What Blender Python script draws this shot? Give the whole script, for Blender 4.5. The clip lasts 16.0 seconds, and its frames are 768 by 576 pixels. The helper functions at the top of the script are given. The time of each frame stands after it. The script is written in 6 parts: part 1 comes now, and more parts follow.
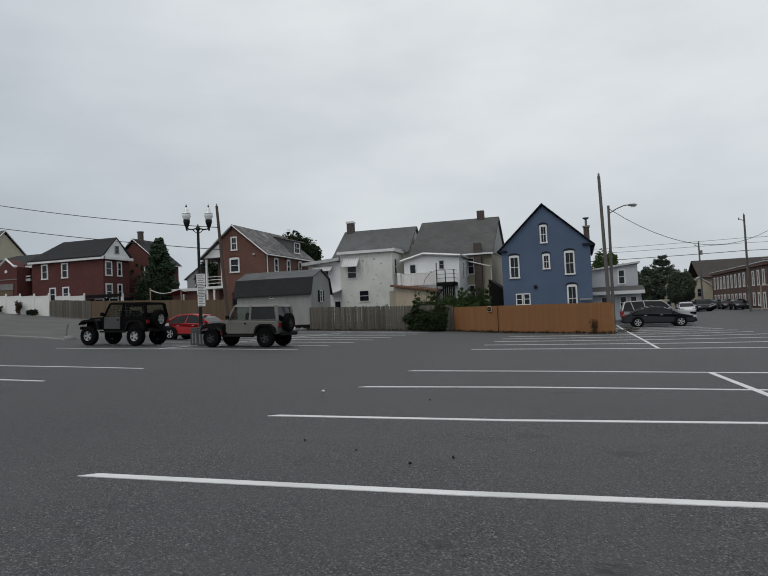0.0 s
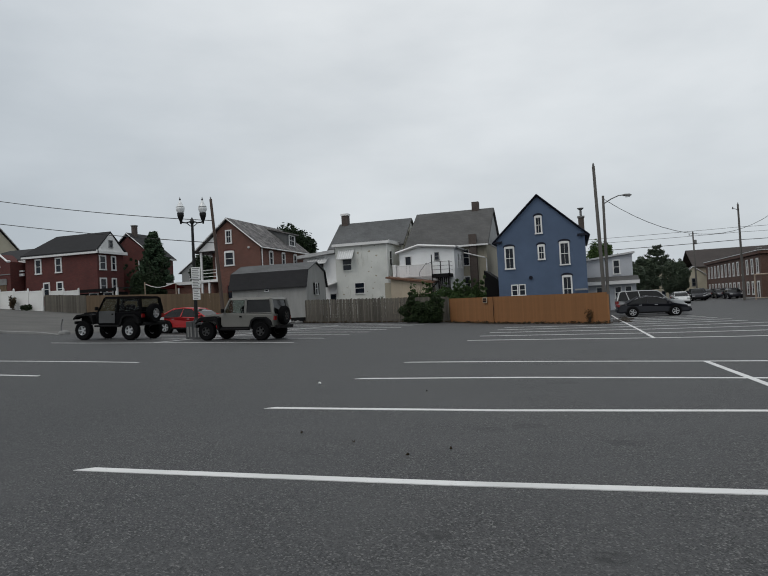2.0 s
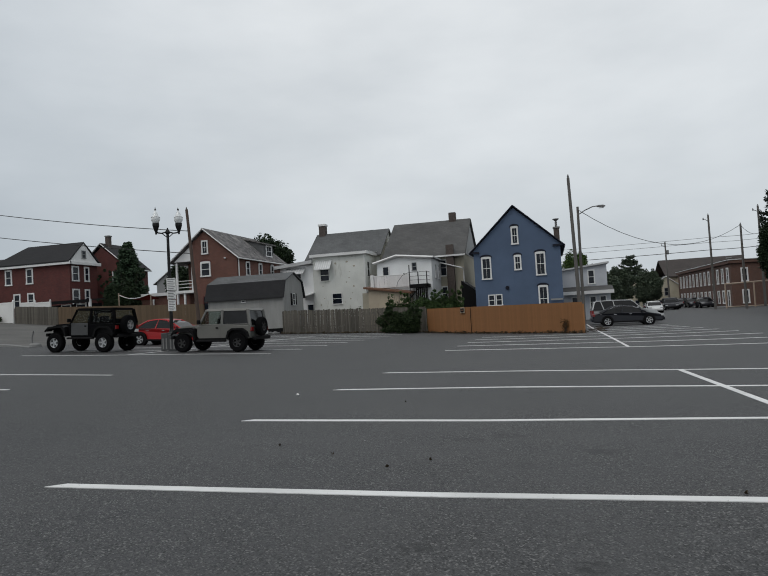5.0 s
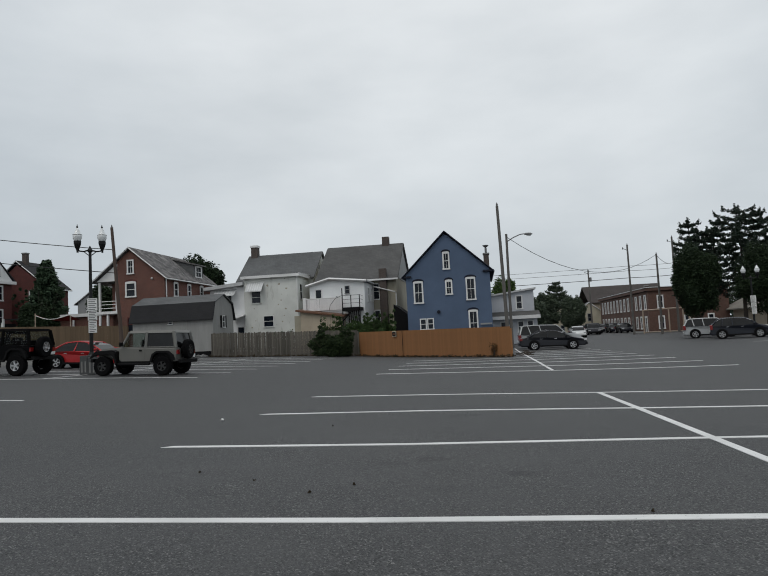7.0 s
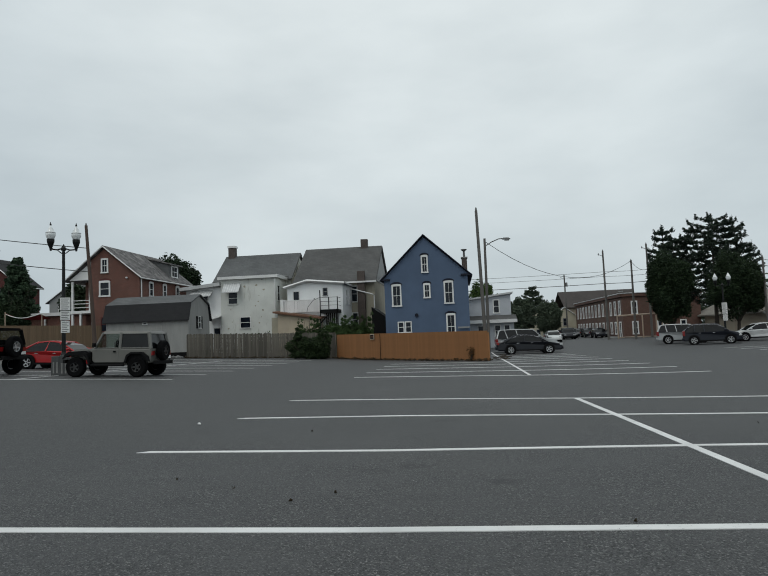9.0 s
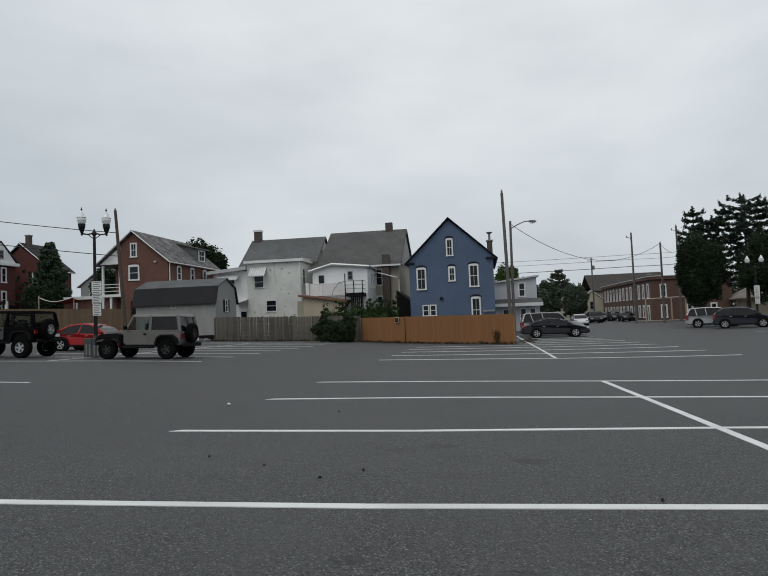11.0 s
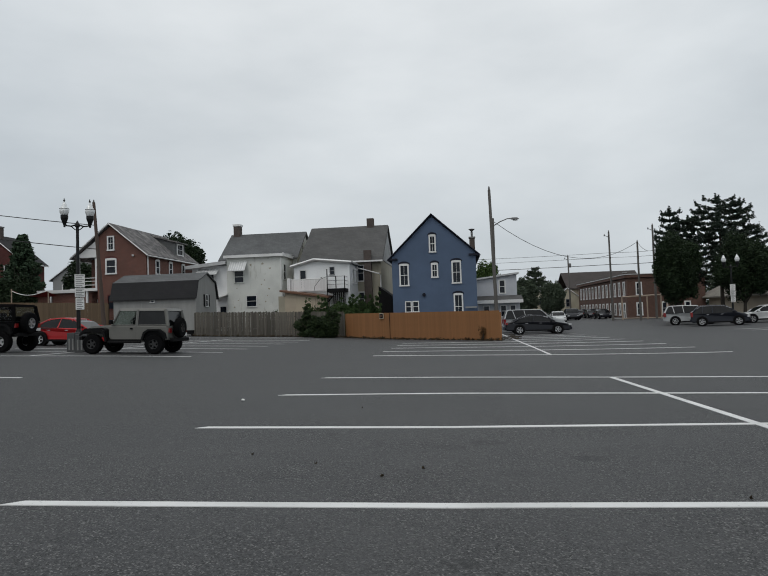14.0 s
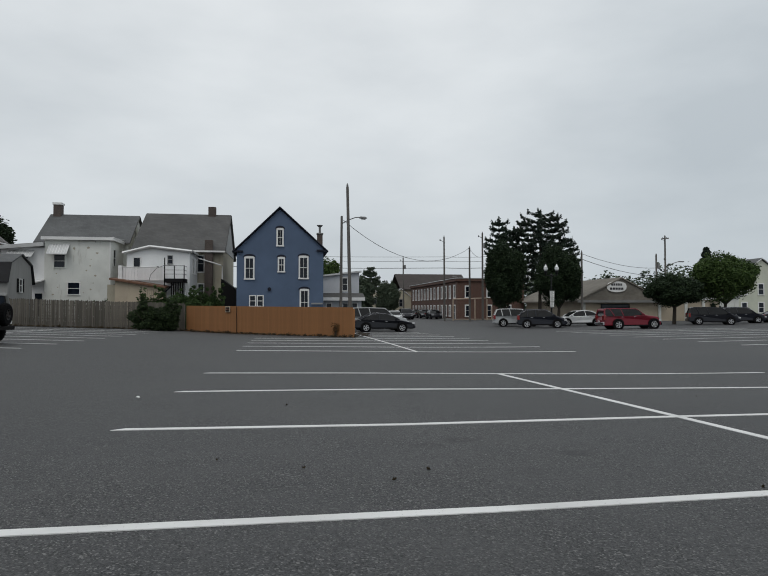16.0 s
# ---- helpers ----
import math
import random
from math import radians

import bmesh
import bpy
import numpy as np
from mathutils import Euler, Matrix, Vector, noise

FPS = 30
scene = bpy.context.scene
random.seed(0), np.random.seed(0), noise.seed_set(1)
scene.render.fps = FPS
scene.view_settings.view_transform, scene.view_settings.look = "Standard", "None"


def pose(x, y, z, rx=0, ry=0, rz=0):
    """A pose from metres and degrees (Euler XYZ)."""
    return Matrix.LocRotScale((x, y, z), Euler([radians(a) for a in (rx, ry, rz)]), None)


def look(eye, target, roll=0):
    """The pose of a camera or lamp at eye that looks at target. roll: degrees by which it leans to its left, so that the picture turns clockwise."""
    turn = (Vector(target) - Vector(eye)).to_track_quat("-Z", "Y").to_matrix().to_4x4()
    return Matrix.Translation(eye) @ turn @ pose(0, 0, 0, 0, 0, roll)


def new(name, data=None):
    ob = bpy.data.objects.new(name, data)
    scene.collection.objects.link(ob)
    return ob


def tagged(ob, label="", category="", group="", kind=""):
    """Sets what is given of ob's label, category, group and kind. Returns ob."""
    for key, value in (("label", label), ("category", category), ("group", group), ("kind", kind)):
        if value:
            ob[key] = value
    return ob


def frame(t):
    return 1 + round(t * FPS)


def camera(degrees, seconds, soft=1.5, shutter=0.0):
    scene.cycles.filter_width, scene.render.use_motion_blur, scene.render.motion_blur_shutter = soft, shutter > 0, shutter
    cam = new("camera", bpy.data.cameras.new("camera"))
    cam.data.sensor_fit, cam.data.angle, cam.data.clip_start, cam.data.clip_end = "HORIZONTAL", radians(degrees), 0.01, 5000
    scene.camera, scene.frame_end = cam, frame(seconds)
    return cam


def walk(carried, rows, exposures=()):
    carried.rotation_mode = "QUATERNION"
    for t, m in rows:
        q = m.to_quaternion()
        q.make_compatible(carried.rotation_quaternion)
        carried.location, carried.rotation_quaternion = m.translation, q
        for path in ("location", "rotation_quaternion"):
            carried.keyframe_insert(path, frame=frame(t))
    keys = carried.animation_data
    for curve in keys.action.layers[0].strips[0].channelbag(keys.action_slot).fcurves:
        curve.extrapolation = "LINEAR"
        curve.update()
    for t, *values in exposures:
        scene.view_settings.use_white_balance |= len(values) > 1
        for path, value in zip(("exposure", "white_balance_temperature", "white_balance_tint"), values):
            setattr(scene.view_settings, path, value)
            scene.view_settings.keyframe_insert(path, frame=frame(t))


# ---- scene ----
cam = camera(63.15, 16.0, 1.1)
PATH = [
    (0, (1.056, 0.591, 1.138), (-1.914, 10.132, 1.522), -2.50),
    (0.5, (1.010, 0.629, 1.130), (-1.918, 10.181, 1.567), -3.47),
    (1, (1.083, 0.595, 1.143), (-1.855, 10.142, 1.622), -2.89),
    (1.5, (1.017, 0.630, 1.122), (-1.835, 10.205, 1.550), -3.03),
    (2, (1.040, 0.619, 1.128), (-1.866, 10.184, 1.383), -2.99),
    (2.5, (1.058, 0.579, 1.144), (-2.052, 10.074, 1.562), -2.69),
    (3, (1.039, 0.597, 1.132), (-2.071, 10.093, 1.520), -2.62),
    (5.5, (1.027, 0.625, 1.131), (-1.462, 10.302, 1.521), -3.34),
    (6, (1.044, 0.621, 1.126), (-1.578, 10.265, 1.476), -3.82),
    (6.5, (1.056, 0.588, 1.163), (-1.182, 10.318, 1.724), -3.74),
    (7, (1.093, 0.626, 1.129), (-0.397, 10.489, 1.845), -2.88),
    (7.2, (1.039, 0.715, 1.141), (0.277, 10.668, 1.737), -3.69),
    (7.5, (1.053, 0.695, 1.152), (1.670, 10.664, 1.658), 0.18),
    (8, (1.033, 0.638, 1.164), (0.620, 10.600, 1.925), -2.89),
    (8.5, (1.021, 0.642, 1.147), (0.400, 10.578, 2.094), -2.95),
    (9, (1.033, 0.657, 1.166), (-0.100, 10.565, 1.903), -2.29),
    (9.5, (1.015, 0.672, 1.148), (-0.122, 10.583, 1.849), -2.49),
    (10, (1.032, 0.654, 1.143), (-0.405, 10.530, 1.772), -1.64),
    (12.5, (0.843, 0.583, 1.158), (-0.715, 10.453, 1.553), -2.47),
    (13, (0.702, 0.654, 1.142), (-0.756, 10.538, 1.583), -2.73),
    (13.5, (0.521, 0.672, 1.142), (-0.858, 10.566, 1.592), -2.41),
    (14, (0.306, 0.688, 1.146), (-0.830, 10.615, 1.563), -1.92),
    (14.5, (0.062, 0.701, 1.138), (-0.798, 10.655, 1.561), -1.75),
    (15, (-0.229, 0.799, 1.121), (-0.512, 10.783, 1.591), -0.85),
    (15.5, (-0.567, 0.940, 1.106), (-0.055, 10.923, 1.383), -1.11),
    (16, (-1.045, 1.151, 1.103), (0.504, 11.026, 1.423), -0.03),
]
walk(cam, [(t, look(eye, target, roll)) for t, eye, target, roll in PATH],
     [(0, 0, 6500, 10), (6.5, 0, 6500, 10), (7.5, 0, 6450, 8), (8.5, 0, 6400, 5), (9, 0, 6400, 5), (9.5, 0, 6430, 6.5), (10, 0, 6450, 8), (12.5, 0, 6500, 9.5), (16, 0, 6500, 9.5)])

# ---- sky and light: overcast ----
world = bpy.data.worlds.new("overcast_sky")
scene.world = world
world.use_nodes = True
wt = world.node_tree
wn, wl = wt.nodes, wt.links
wn.clear()
sky = wn.new("ShaderNodeTexSky")
sky.sky_type, sky.sun_disc = "NISHITA", False
sky.sun_elevation, sky.sun_rotation, sky.dust_density, sky.air_density = radians(55), radians(200), 6.0, 1.0
wco = wn.new("ShaderNodeTexCoord")
wmap = wn.new("ShaderNodeMapping")
wmap.inputs["Scale"].default_value = (1.0, 1.0, 2.6)
cloud = wn.new("ShaderNodeTexNoise")
cloud.inputs["Scale"].default_value, cloud.inputs["Detail"].default_value, cloud.inputs["Roughness"].default_value = 2.3, 6.0, 0.5
cramp = wn.new("ShaderNodeValToRGB")
cramp.color_ramp.elements[0].position, cramp.color_ramp.elements[0].color = 0.32, (0.60, 0.64, 0.672, 1)
cramp.color_ramp.elements[1].position, cramp.color_ramp.elements[1].color = 0.66, (0.765, 0.80, 0.825, 1)
# the cloud deck is brighter overhead than near the skyline
sep = wn.new("ShaderNodeSeparateXYZ")
hramp = wn.new("ShaderNodeValToRGB")
hramp.color_ramp.elements[0].position, hramp.color_ramp.elements[0].color = 0.0, (0.86, 0.885, 0.90, 1)
hramp.color_ramp.elements[1].position, hramp.color_ramp.elements[1].color = 0.5, (1.10, 1.09, 1.08, 1)
mul = wn.new("ShaderNodeMix")
mul.data_type, mul.blend_type = "RGBA", "MULTIPLY"
mul.inputs["Factor"].default_value = 1.0
skyscale = wn.new("ShaderNodeMix")
skyscale.data_type, skyscale.blend_type = "RGBA", "MULTIPLY"
skyscale.inputs["Factor"].default_value, skyscale.inputs["B"].default_value = 1.0, (0.1, 0.1, 0.1, 1)
smix = wn.new("ShaderNodeMix")
smix.data_type = "RGBA"
smix.inputs["Factor"].default_value = 0.94
bg = wn.new("ShaderNodeBackground")
bg.inputs["Strength"].default_value = 1.0
wout = wn.new("ShaderNodeOutputWorld")
wl.new(wco.outputs["Generated"], wmap.inputs["Vector"])
wl.new(wmap.outputs["Vector"], cloud.inputs["Vector"])
wl.new(cloud.outputs["Fac"], cramp.inputs["Fac"])
wl.new(wco.outputs["Generated"], sep.inputs["Vector"])
wl.new(sep.outputs["Z"], hramp.inputs["Fac"])
wl.new(cramp.outputs["Color"], mul.inputs["A"])
wl.new(hramp.outputs["Color"], mul.inputs["B"])
wl.new(sky.outputs["Color"], skyscale.inputs["A"])
wl.new(skyscale.outputs["Result"], smix.inputs["A"])
# heavier banks of cloud to the west and the east
wramp = wn.new("ShaderNodeValToRGB")
wramp.color_ramp.interpolation = "EASE"
wramp.color_ramp.elements[0].position, wramp.color_ramp.elements[0].color = 0.12, (0.80, 0.825, 0.85, 1)
wramp.color_ramp.elements[1].position, wramp.color_ramp.elements[1].color = 0.36, (1, 1, 1, 1)
for pos_, col_ in ((0.60, (1, 1, 1, 1)), (0.80, (0.88, 0.90, 0.915, 1))):
    wramp.color_ramp.elements.new(pos_).color = col_
wside = wn.new("ShaderNodeMapRange")
wside.inputs["From Min"].default_value, wside.inputs["From Max"].default_value = -1.0, 1.0
bank = wn.new("ShaderNodeMix")
bank.data_type, bank.blend_type = "RGBA", "MULTIPLY"
bank.inputs["Factor"].default_value = 1.0
wl.new(sep.outputs["X"], wside.inputs["Value"])
wl.new(wside.outputs["Result"], wramp.inputs["Fac"])
wl.new(mul.outputs["Result"], bank.inputs["A"])
wl.new(wramp.outputs["Color"], bank.inputs["B"])
wl.new(bank.outputs["Result"], smix.inputs["B"])
wl.new(smix.outputs["Result"], bg.inputs["Color"])
wl.new(bg.outputs["Background"], wout.inputs["Surface"])

sun = new("sun", bpy.data.lights.new("sun", "SUN"))
sun.data.energy, sun.data.angle, sun.data.color = 0.6, radians(25), (1.0, 0.97, 0.93)
sun.matrix_world = look((0, 0, 40), (12, 23, 0))
scene.view_settings.exposure = 0.0


# ---- materials ----
def node_mat(name):
    m = bpy.data.materials.new(name)
    m.use_nodes = True
    return m, m.node_tree.nodes, m.node_tree.links, m.node_tree.nodes["Principled BSDF"]


def mixer(nodes, links, a, b, fac, kind="MIX"):
    n = nodes.new("ShaderNodeMix")
    n.data_type, n.blend_type = "RGBA", kind
    for key, v in (("A", a), ("B", b), ("Factor", fac)):
        if isinstance(v, (int, float)):
            n.inputs[key].default_value = v
        elif isinstance(v, tuple):
            n.inputs[key].default_value = v
        else:
            links.new(v, n.inputs[key])
    return n.outputs["Result"]


def noise_fac(nodes, links, vec, scale, lo, hi, detail=5.0, rough=0.6):
    n = nodes.new("ShaderNodeTexNoise")
    n.inputs["Scale"].default_value, n.inputs["Detail"].default_value, n.inputs["Roughness"].default_value = scale, detail, rough
    links.new(vec, n.inputs["Vector"])
    r = nodes.new("ShaderNodeMapRange")
    r.inputs["From Min"].default_value, r.inputs["From Max"].default_value = lo, hi
    links.new(n.outputs["Fac"], r.inputs["Value"])
    return r.outputs["Result"]


def bump(nodes, links, bsdf, height, strength, dist=0.01):
    b = nodes.new("ShaderNodeBump")
    b.inputs["Strength"].default_value, b.inputs["Distance"].default_value = strength, dist
    links.new(height, b.inputs["Height"])
    links.new(b.outputs["Normal"], bsdf.inputs["Normal"])


def rgb(c, k=1.0):
    return (c[0] * k, c[1] * k, c[2] * k, 1)


def plain(name, col, rough=0.6, metal=0.0, vary=0.18, big=0.6, fine=14.0, relief=0.15, coat=0.0, per_piece=0.0, stretch=None, spec=0.5):
    """Colour with large stains and fine grain, a little relief; per_piece varies single pieces."""
    m, n, l, b = node_mat(name)
    tc = n.new("ShaderNodeTexCoord")
    vec = tc.outputs["Object"]
    if stretch:
        mp = n.new("ShaderNodeMapping")
        mp.inputs["Scale"].default_value = stretch
        l.new(vec, mp.inputs["Vector"])
        vec = mp.outputs["Vector"]
    c = mixer(n, l, rgb(col, 1 - vary), rgb(col, 1 + vary), noise_fac(n, l, vec, big, 0.3, 0.7))
    f = noise_fac(n, l, vec, fine, 0.25, 0.75)
    c = mixer(n, l, c, mixer(n, l, c, rgb((1 - vary,) * 3), 1.0, "MULTIPLY"), f)
    if per_piece:
        oi = n.new("ShaderNodeObjectInfo")
        hs = n.new("ShaderNodeMapRange")
        hs.inputs["To Min"].default_value, hs.inputs["To Max"].default_value = 1 - per_piece, 1 + per_piece
        l.new(oi.outputs["Random"], hs.inputs["Value"])
        cmb = n.new("ShaderNodeCombineColor")
        for k in ("Red", "Green", "Blue"):
            l.new(hs.outputs["Result"], cmb.inputs[k])
        c = mixer(n, l, c, cmb.outputs["Color"], 1.0, "MULTIPLY")
    l.new(c, b.inputs["Base Color"])
    b.inputs["Roughness"].default_value, b.inputs["Metallic"].default_value, b.inputs["Coat Weight"].default_value = rough, metal, coat
    b.inputs["Coat Roughness"].default_value = 0.06
    b.inputs["Specular IOR Level"].default_value = spec
    if relief:
        bump(n, l, b, f, relief)
    return m


def wall_vector(n, l):
    """Along the wall and up, for walls that face either axis."""
    tc = n.new("ShaderNodeTexCoord")
    s = n.new("ShaderNodeSeparateXYZ")
    l.new(tc.outputs["Object"], s.inputs["Vector"])
    a = n.new("ShaderNodeMath")
    l.new(s.outputs["X"], a.inputs[0]), l.new(s.outputs["Y"], a.inputs[1])
    c = n.new("ShaderNodeCombineXYZ")
    l.new(a.outputs["Value"], c.inputs["X"]), l.new(s.outputs["Z"], c.inputs["Y"])
    return c.outputs["Vector"], tc.outputs["Object"], s.outputs["Z"]


def brick_mat(name, c1, c2, mortar, stain=0.25):
    m, n, l, b = node_mat(name)
    uv, ob, z = wall_vector(n, l)
    t = n.new("ShaderNodeTexBrick")
    t.inputs["Scale"].default_value = 1.0
    t.inputs["Brick Width"].default_value, t.inputs["Row Height"].default_value, t.inputs["Mortar Size"].default_value = 0.215, 0.075, 0.01
    t.inputs["Color1"].default_value, t.inputs["Color2"].default_value, t.inputs["Mortar"].default_value = rgb(c1), rgb(c2), rgb(mortar)
    l.new(uv, t.inputs["Vector"])
    c = mixer(n, l, t.outputs["Color"], rgb((1 - stain,) * 3), noise_fac(n, l, ob, 0.5, 0.35, 0.7), "MULTIPLY")
    c = mixer(n, l, c, rgb((1.25, 1.2, 1.15)), noise_fac(n, l, ob, 2.5, 0.5, 0.8), "MULTIPLY")
    l.new(c, b.inputs["Base Color"])
    b.inputs["Roughness"].default_value = 0.85
    bump(n, l, b, t.outputs["Fac"], -0.4, 0.01)
    return m


def siding_mat(name, col, pitch=0.12, dirt=0.12):
    """Lapped boards: a saw-tooth relief going up the wall."""
    m, n, l, b = node_mat(name)
    uv, ob, z = wall_vector(n, l)
    d = n.new("ShaderNodeMath")
    d.operation = "DIVIDE"
    d.inputs[1].default_value = pitch
    l.new(z, d.inputs[0])
    fr = n.new("ShaderNodeMath")
    fr.operation = "FRACT"
    l.new(d.outputs["Value"], fr.inputs[0])
    c = mixer(n, l, rgb(col), rgb(col, 1 - dirt * 2), noise_fac(n, l, ob, 0.7, 0.4, 0.75))
    c = mixer(n, l, c, rgb((1 - dirt,) * 3), noise_fac(n, l, ob, 9.0, 0.4, 0.8), "MULTIPLY")
    l.new(c, b.inputs["Base Color"])
    b.inputs["Roughness"].default_value = 0.6
    bump(n, l, b, fr.outputs["Value"], -0.7, 0.02)
    return m


def stucco_mat(name, col, stain=(0.45, 0.42, 0.36)):
    m, n, l, b = node_mat(name)
    uv, ob, z = wall_vector(n, l)
    c = mixer(n, l, rgb(col), rgb(col, 0.84), noise_fac(n, l, ob, 0.55, 0.35, 0.7))
    mp = n.new("ShaderNodeMapping")
    mp.inputs["Scale"].default_value = (1.6, 1.6, 0.35)
    l.new(ob, mp.inputs["Vector"])
    c = mixer(n, l, c, rgb(stain), noise_fac(n, l, mp.outputs["Vector"], 1.8, 0.60, 0.80, 8.0))
    g = noise_fac(n, l, ob, 25.0, 0.3, 0.7)
    c = mixer(n, l, c, rgb((0.9, 0.9, 0.88)), g, "MULTIPLY")
    l.new(c, b.inputs["Base Color"])
    b.inputs["Roughness"].default_value = 0.9
    bump(n, l, b, g, 0.4)
    return m


def shingle_mat(name, c1, c2, width=0.33, row=0.16, blotch=None):
    m, n, l, b = node_mat(name)
    uv, ob, z = wall_vector(n, l)
    t = n.new("ShaderNodeTexBrick")
    t.inputs["Scale"].default_value = 1.0
    t.inputs["Brick Width"].default_value, t.inputs["Row Height"].default_value, t.inputs["Mortar Size"].default_value = width, row, 0.006
    t.inputs["Color1"].default_value, t.inputs["Color2"].default_value, t.inputs["Mortar"].default_value = rgb(c1), rgb(c2), rgb(c1, 0.6)
    l.new(uv, t.inputs["Vector"])
    c = mixer(n, l, t.outputs["Color"], rgb((0.7, 0.7, 0.7)), noise_fac(n, l, ob, 0.45, 0.4, 0.7), "MULTIPLY")
    if blotch:
        c = mixer(n, l, c, rgb(blotch), noise_fac(n, l, ob, 0.9, 0.48, 0.62, 7.0, 0.7))
        c = mixer(n, l, c, rgb(c2, 0.6), noise_fac(n, l, ob, 1.7, 0.55, 0.66, 7.0, 0.7))
    l.new(c, b.inputs["Base Color"])
    b.inputs["Roughness"].default_value = 0.9
    bump(n, l, b, t.outputs["Fac"], -0.5, 0.02)
    return m


def asphalt_mat():
    m, n, l, b = node_mat("asphalt")
    tc = n.new("ShaderNodeTexCoord")
    v = tc.outputs["Object"]
    # big worn fields, open stone all over, single light chips, dark spots
    c = mixer(n, l, (0.042, 0.0432, 0.0457, 1), (0.056, 0.0563, 0.0568, 1), noise_fac(n, l, v, 0.22, 0.35, 0.65, 4.0))
    c = mixer(n, l, c, (0.033, 0.0352, 0.0385, 1), noise_fac(n, l, v, 0.9, 0.55, 0.8, 6.0))
    # scuffs drawn out along the driving lanes
    lane = n.new("ShaderNodeMapping")
    lane.inputs["Scale"].default_value = (0.35, 1.6, 1.0)
    l.new(v, lane.inputs["Vector"])
    c = mixer(n, l, c, (0.060, 0.061, 0.062, 1), noise_fac(n, l, lane.outputs["Vector"], 1.3, 0.56, 0.82, 7.0, 0.65))
    # darker west of the stalls, blended in from x -1.5 to -5
    sx = n.new("ShaderNodeSeparateXYZ")
    l.new(v, sx.inputs["Vector"])
    edge = n.new("ShaderNodeMapRange")
    edge.inputs["From Min"].default_value, edge.inputs["From Max"].default_value = -1.5, -5.0
    l.new(sx.outputs["X"], edge.inputs["Value"])
    c = mixer(n, l, c, (0.70, 0.70, 0.70, 1), edge.outputs["Result"], "MULTIPLY")
    open_ = noise_fac(n, l, v, 0.7, 0.22, 0.58, 7.0, 0.75)
    vo = n.new("ShaderNodeTexVoronoi")
    vo.inputs["Scale"].default_value = 105.0
    l.new(v, vo.inputs["Vector"])
    wn_ = n.new("ShaderNodeSeparateColor")
    l.new(vo.outputs["Color"], wn_.inputs["Color"])

    def above(value, lo, hi):
        r = n.new("ShaderNodeMapRange")
        r.inputs["From Min"].default_value, r.inputs["From Max"].default_value = lo, hi
        l.new(value, r.inputs["Value"])
        return r.outputs["Result"]

    def times(a, bb):
        k = n.new("ShaderNodeMath")
        k.operation = "MULTIPLY"
        l.new(a, k.inputs[0])
        if isinstance(bb, float):
            k.inputs[1].default_value = bb
        else:
            l.new(bb, k.inputs[1])
        return k.outputs["Value"]

    pale, dark = above(wn_.outputs["Red"], 0.74, 0.97), above(wn_.outputs["Green"], 0.55, 0.80)
    c = mixer(n, l, c, (0.185, 0.183, 0.178, 1), times(pale, times(open_, 0.95)))
    c = mixer(n, l, c, (0.006, 0.0065, 0.007, 1), times(dark, times(open_, 0.95)))
    pits = noise_fac(n, l, v, 52.0, 0.46, 0.34, 3.0, 0.6)
    c = mixer(n, l, c, (0.10, 0.10, 0.11, 1), times(pits, times(open_, 0.9)), "MULTIPLY")
    vb = n.new("ShaderNodeTexVoronoi")
    vb.inputs["Scale"].default_value = 5.0
    l.new(v, vb.inputs["Vector"])
    rr = n.new("ShaderNodeMapRange")
    rr.inputs["From Min"].default_value, rr.inputs["From Max"].default_value = 0.055, 0.035
    l.new(vb.outputs["Distance"], rr.inputs["Value"])
    sc_ = n.new("ShaderNodeSeparateColor")
    l.new(vb.outputs["Color"], sc_.inputs["Color"])
    c = mixer(n, l, c, (0.30, 0.29, 0.28, 1), times(rr.outputs["Result"], above(sc_.outputs["Red"], 0.90, 0.93)))
    # drips of oil
    vs = n.new("ShaderNodeTexVoronoi")
    vs.inputs["Scale"].default_value = 0.55
    l.new(v, vs.inputs["Vector"])
    r2 = n.new("ShaderNodeMapRange")
    r2.inputs["From Min"].default_value, r2.inputs["From Max"].default_value = 0.22, 0.05
    l.new(vs.outputs["Distance"], r2.inputs["Value"])
    ragged = noise_fac(n, l, v, 9.0, 0.45, 0.65, 6.0)
    c = mixer(n, l, c, (0.026, 0.027, 0.029, 1), times(r2.outputs["Result"], times(ragged, 0.8)))
    # pits and old oil spots in the nearest stall: x, y, reach, strength
    worn = noise_fac(n, l, v, 18.0, 0.40, 0.54, 6.0, 0.7)
    for px_, py_, reach, much in ((0.56, 6.8, 0.22, 0.7), (0.2, 6.6, 0.2, 0.4), (1.36, 6.12, 0.2, 0.7), (0.28, 3.77, 0.12, 0.9), (1.14, 3.64, 0.13, 0.9), (0.71, 5.58, 0.2, 0.3), (0.8, 10.29, 0.35, 0.5)):
        mp = n.new("ShaderNodeMapping")
        mp.vector_type = "POINT"
        mp.inputs["Location"].default_value = (-px_ / reach, -py_ / (reach * 0.7), 0)
        mp.inputs["Scale"].default_value = (1 / reach, 1 / (reach * 0.7), 0)
        l.new(v, mp.inputs["Vector"])
        ln = n.new("ShaderNodeVectorMath")
        ln.operation = "LENGTH"
        l.new(mp.outputs["Vector"], ln.inputs[0])
        c = mixer(n, l, c, (0.010, 0.0105, 0.011, 1), times(above(ln.outputs["Value"], 0.95, 0.55), times(worn, much)))
    l.new(c, b.inputs["Base Color"])
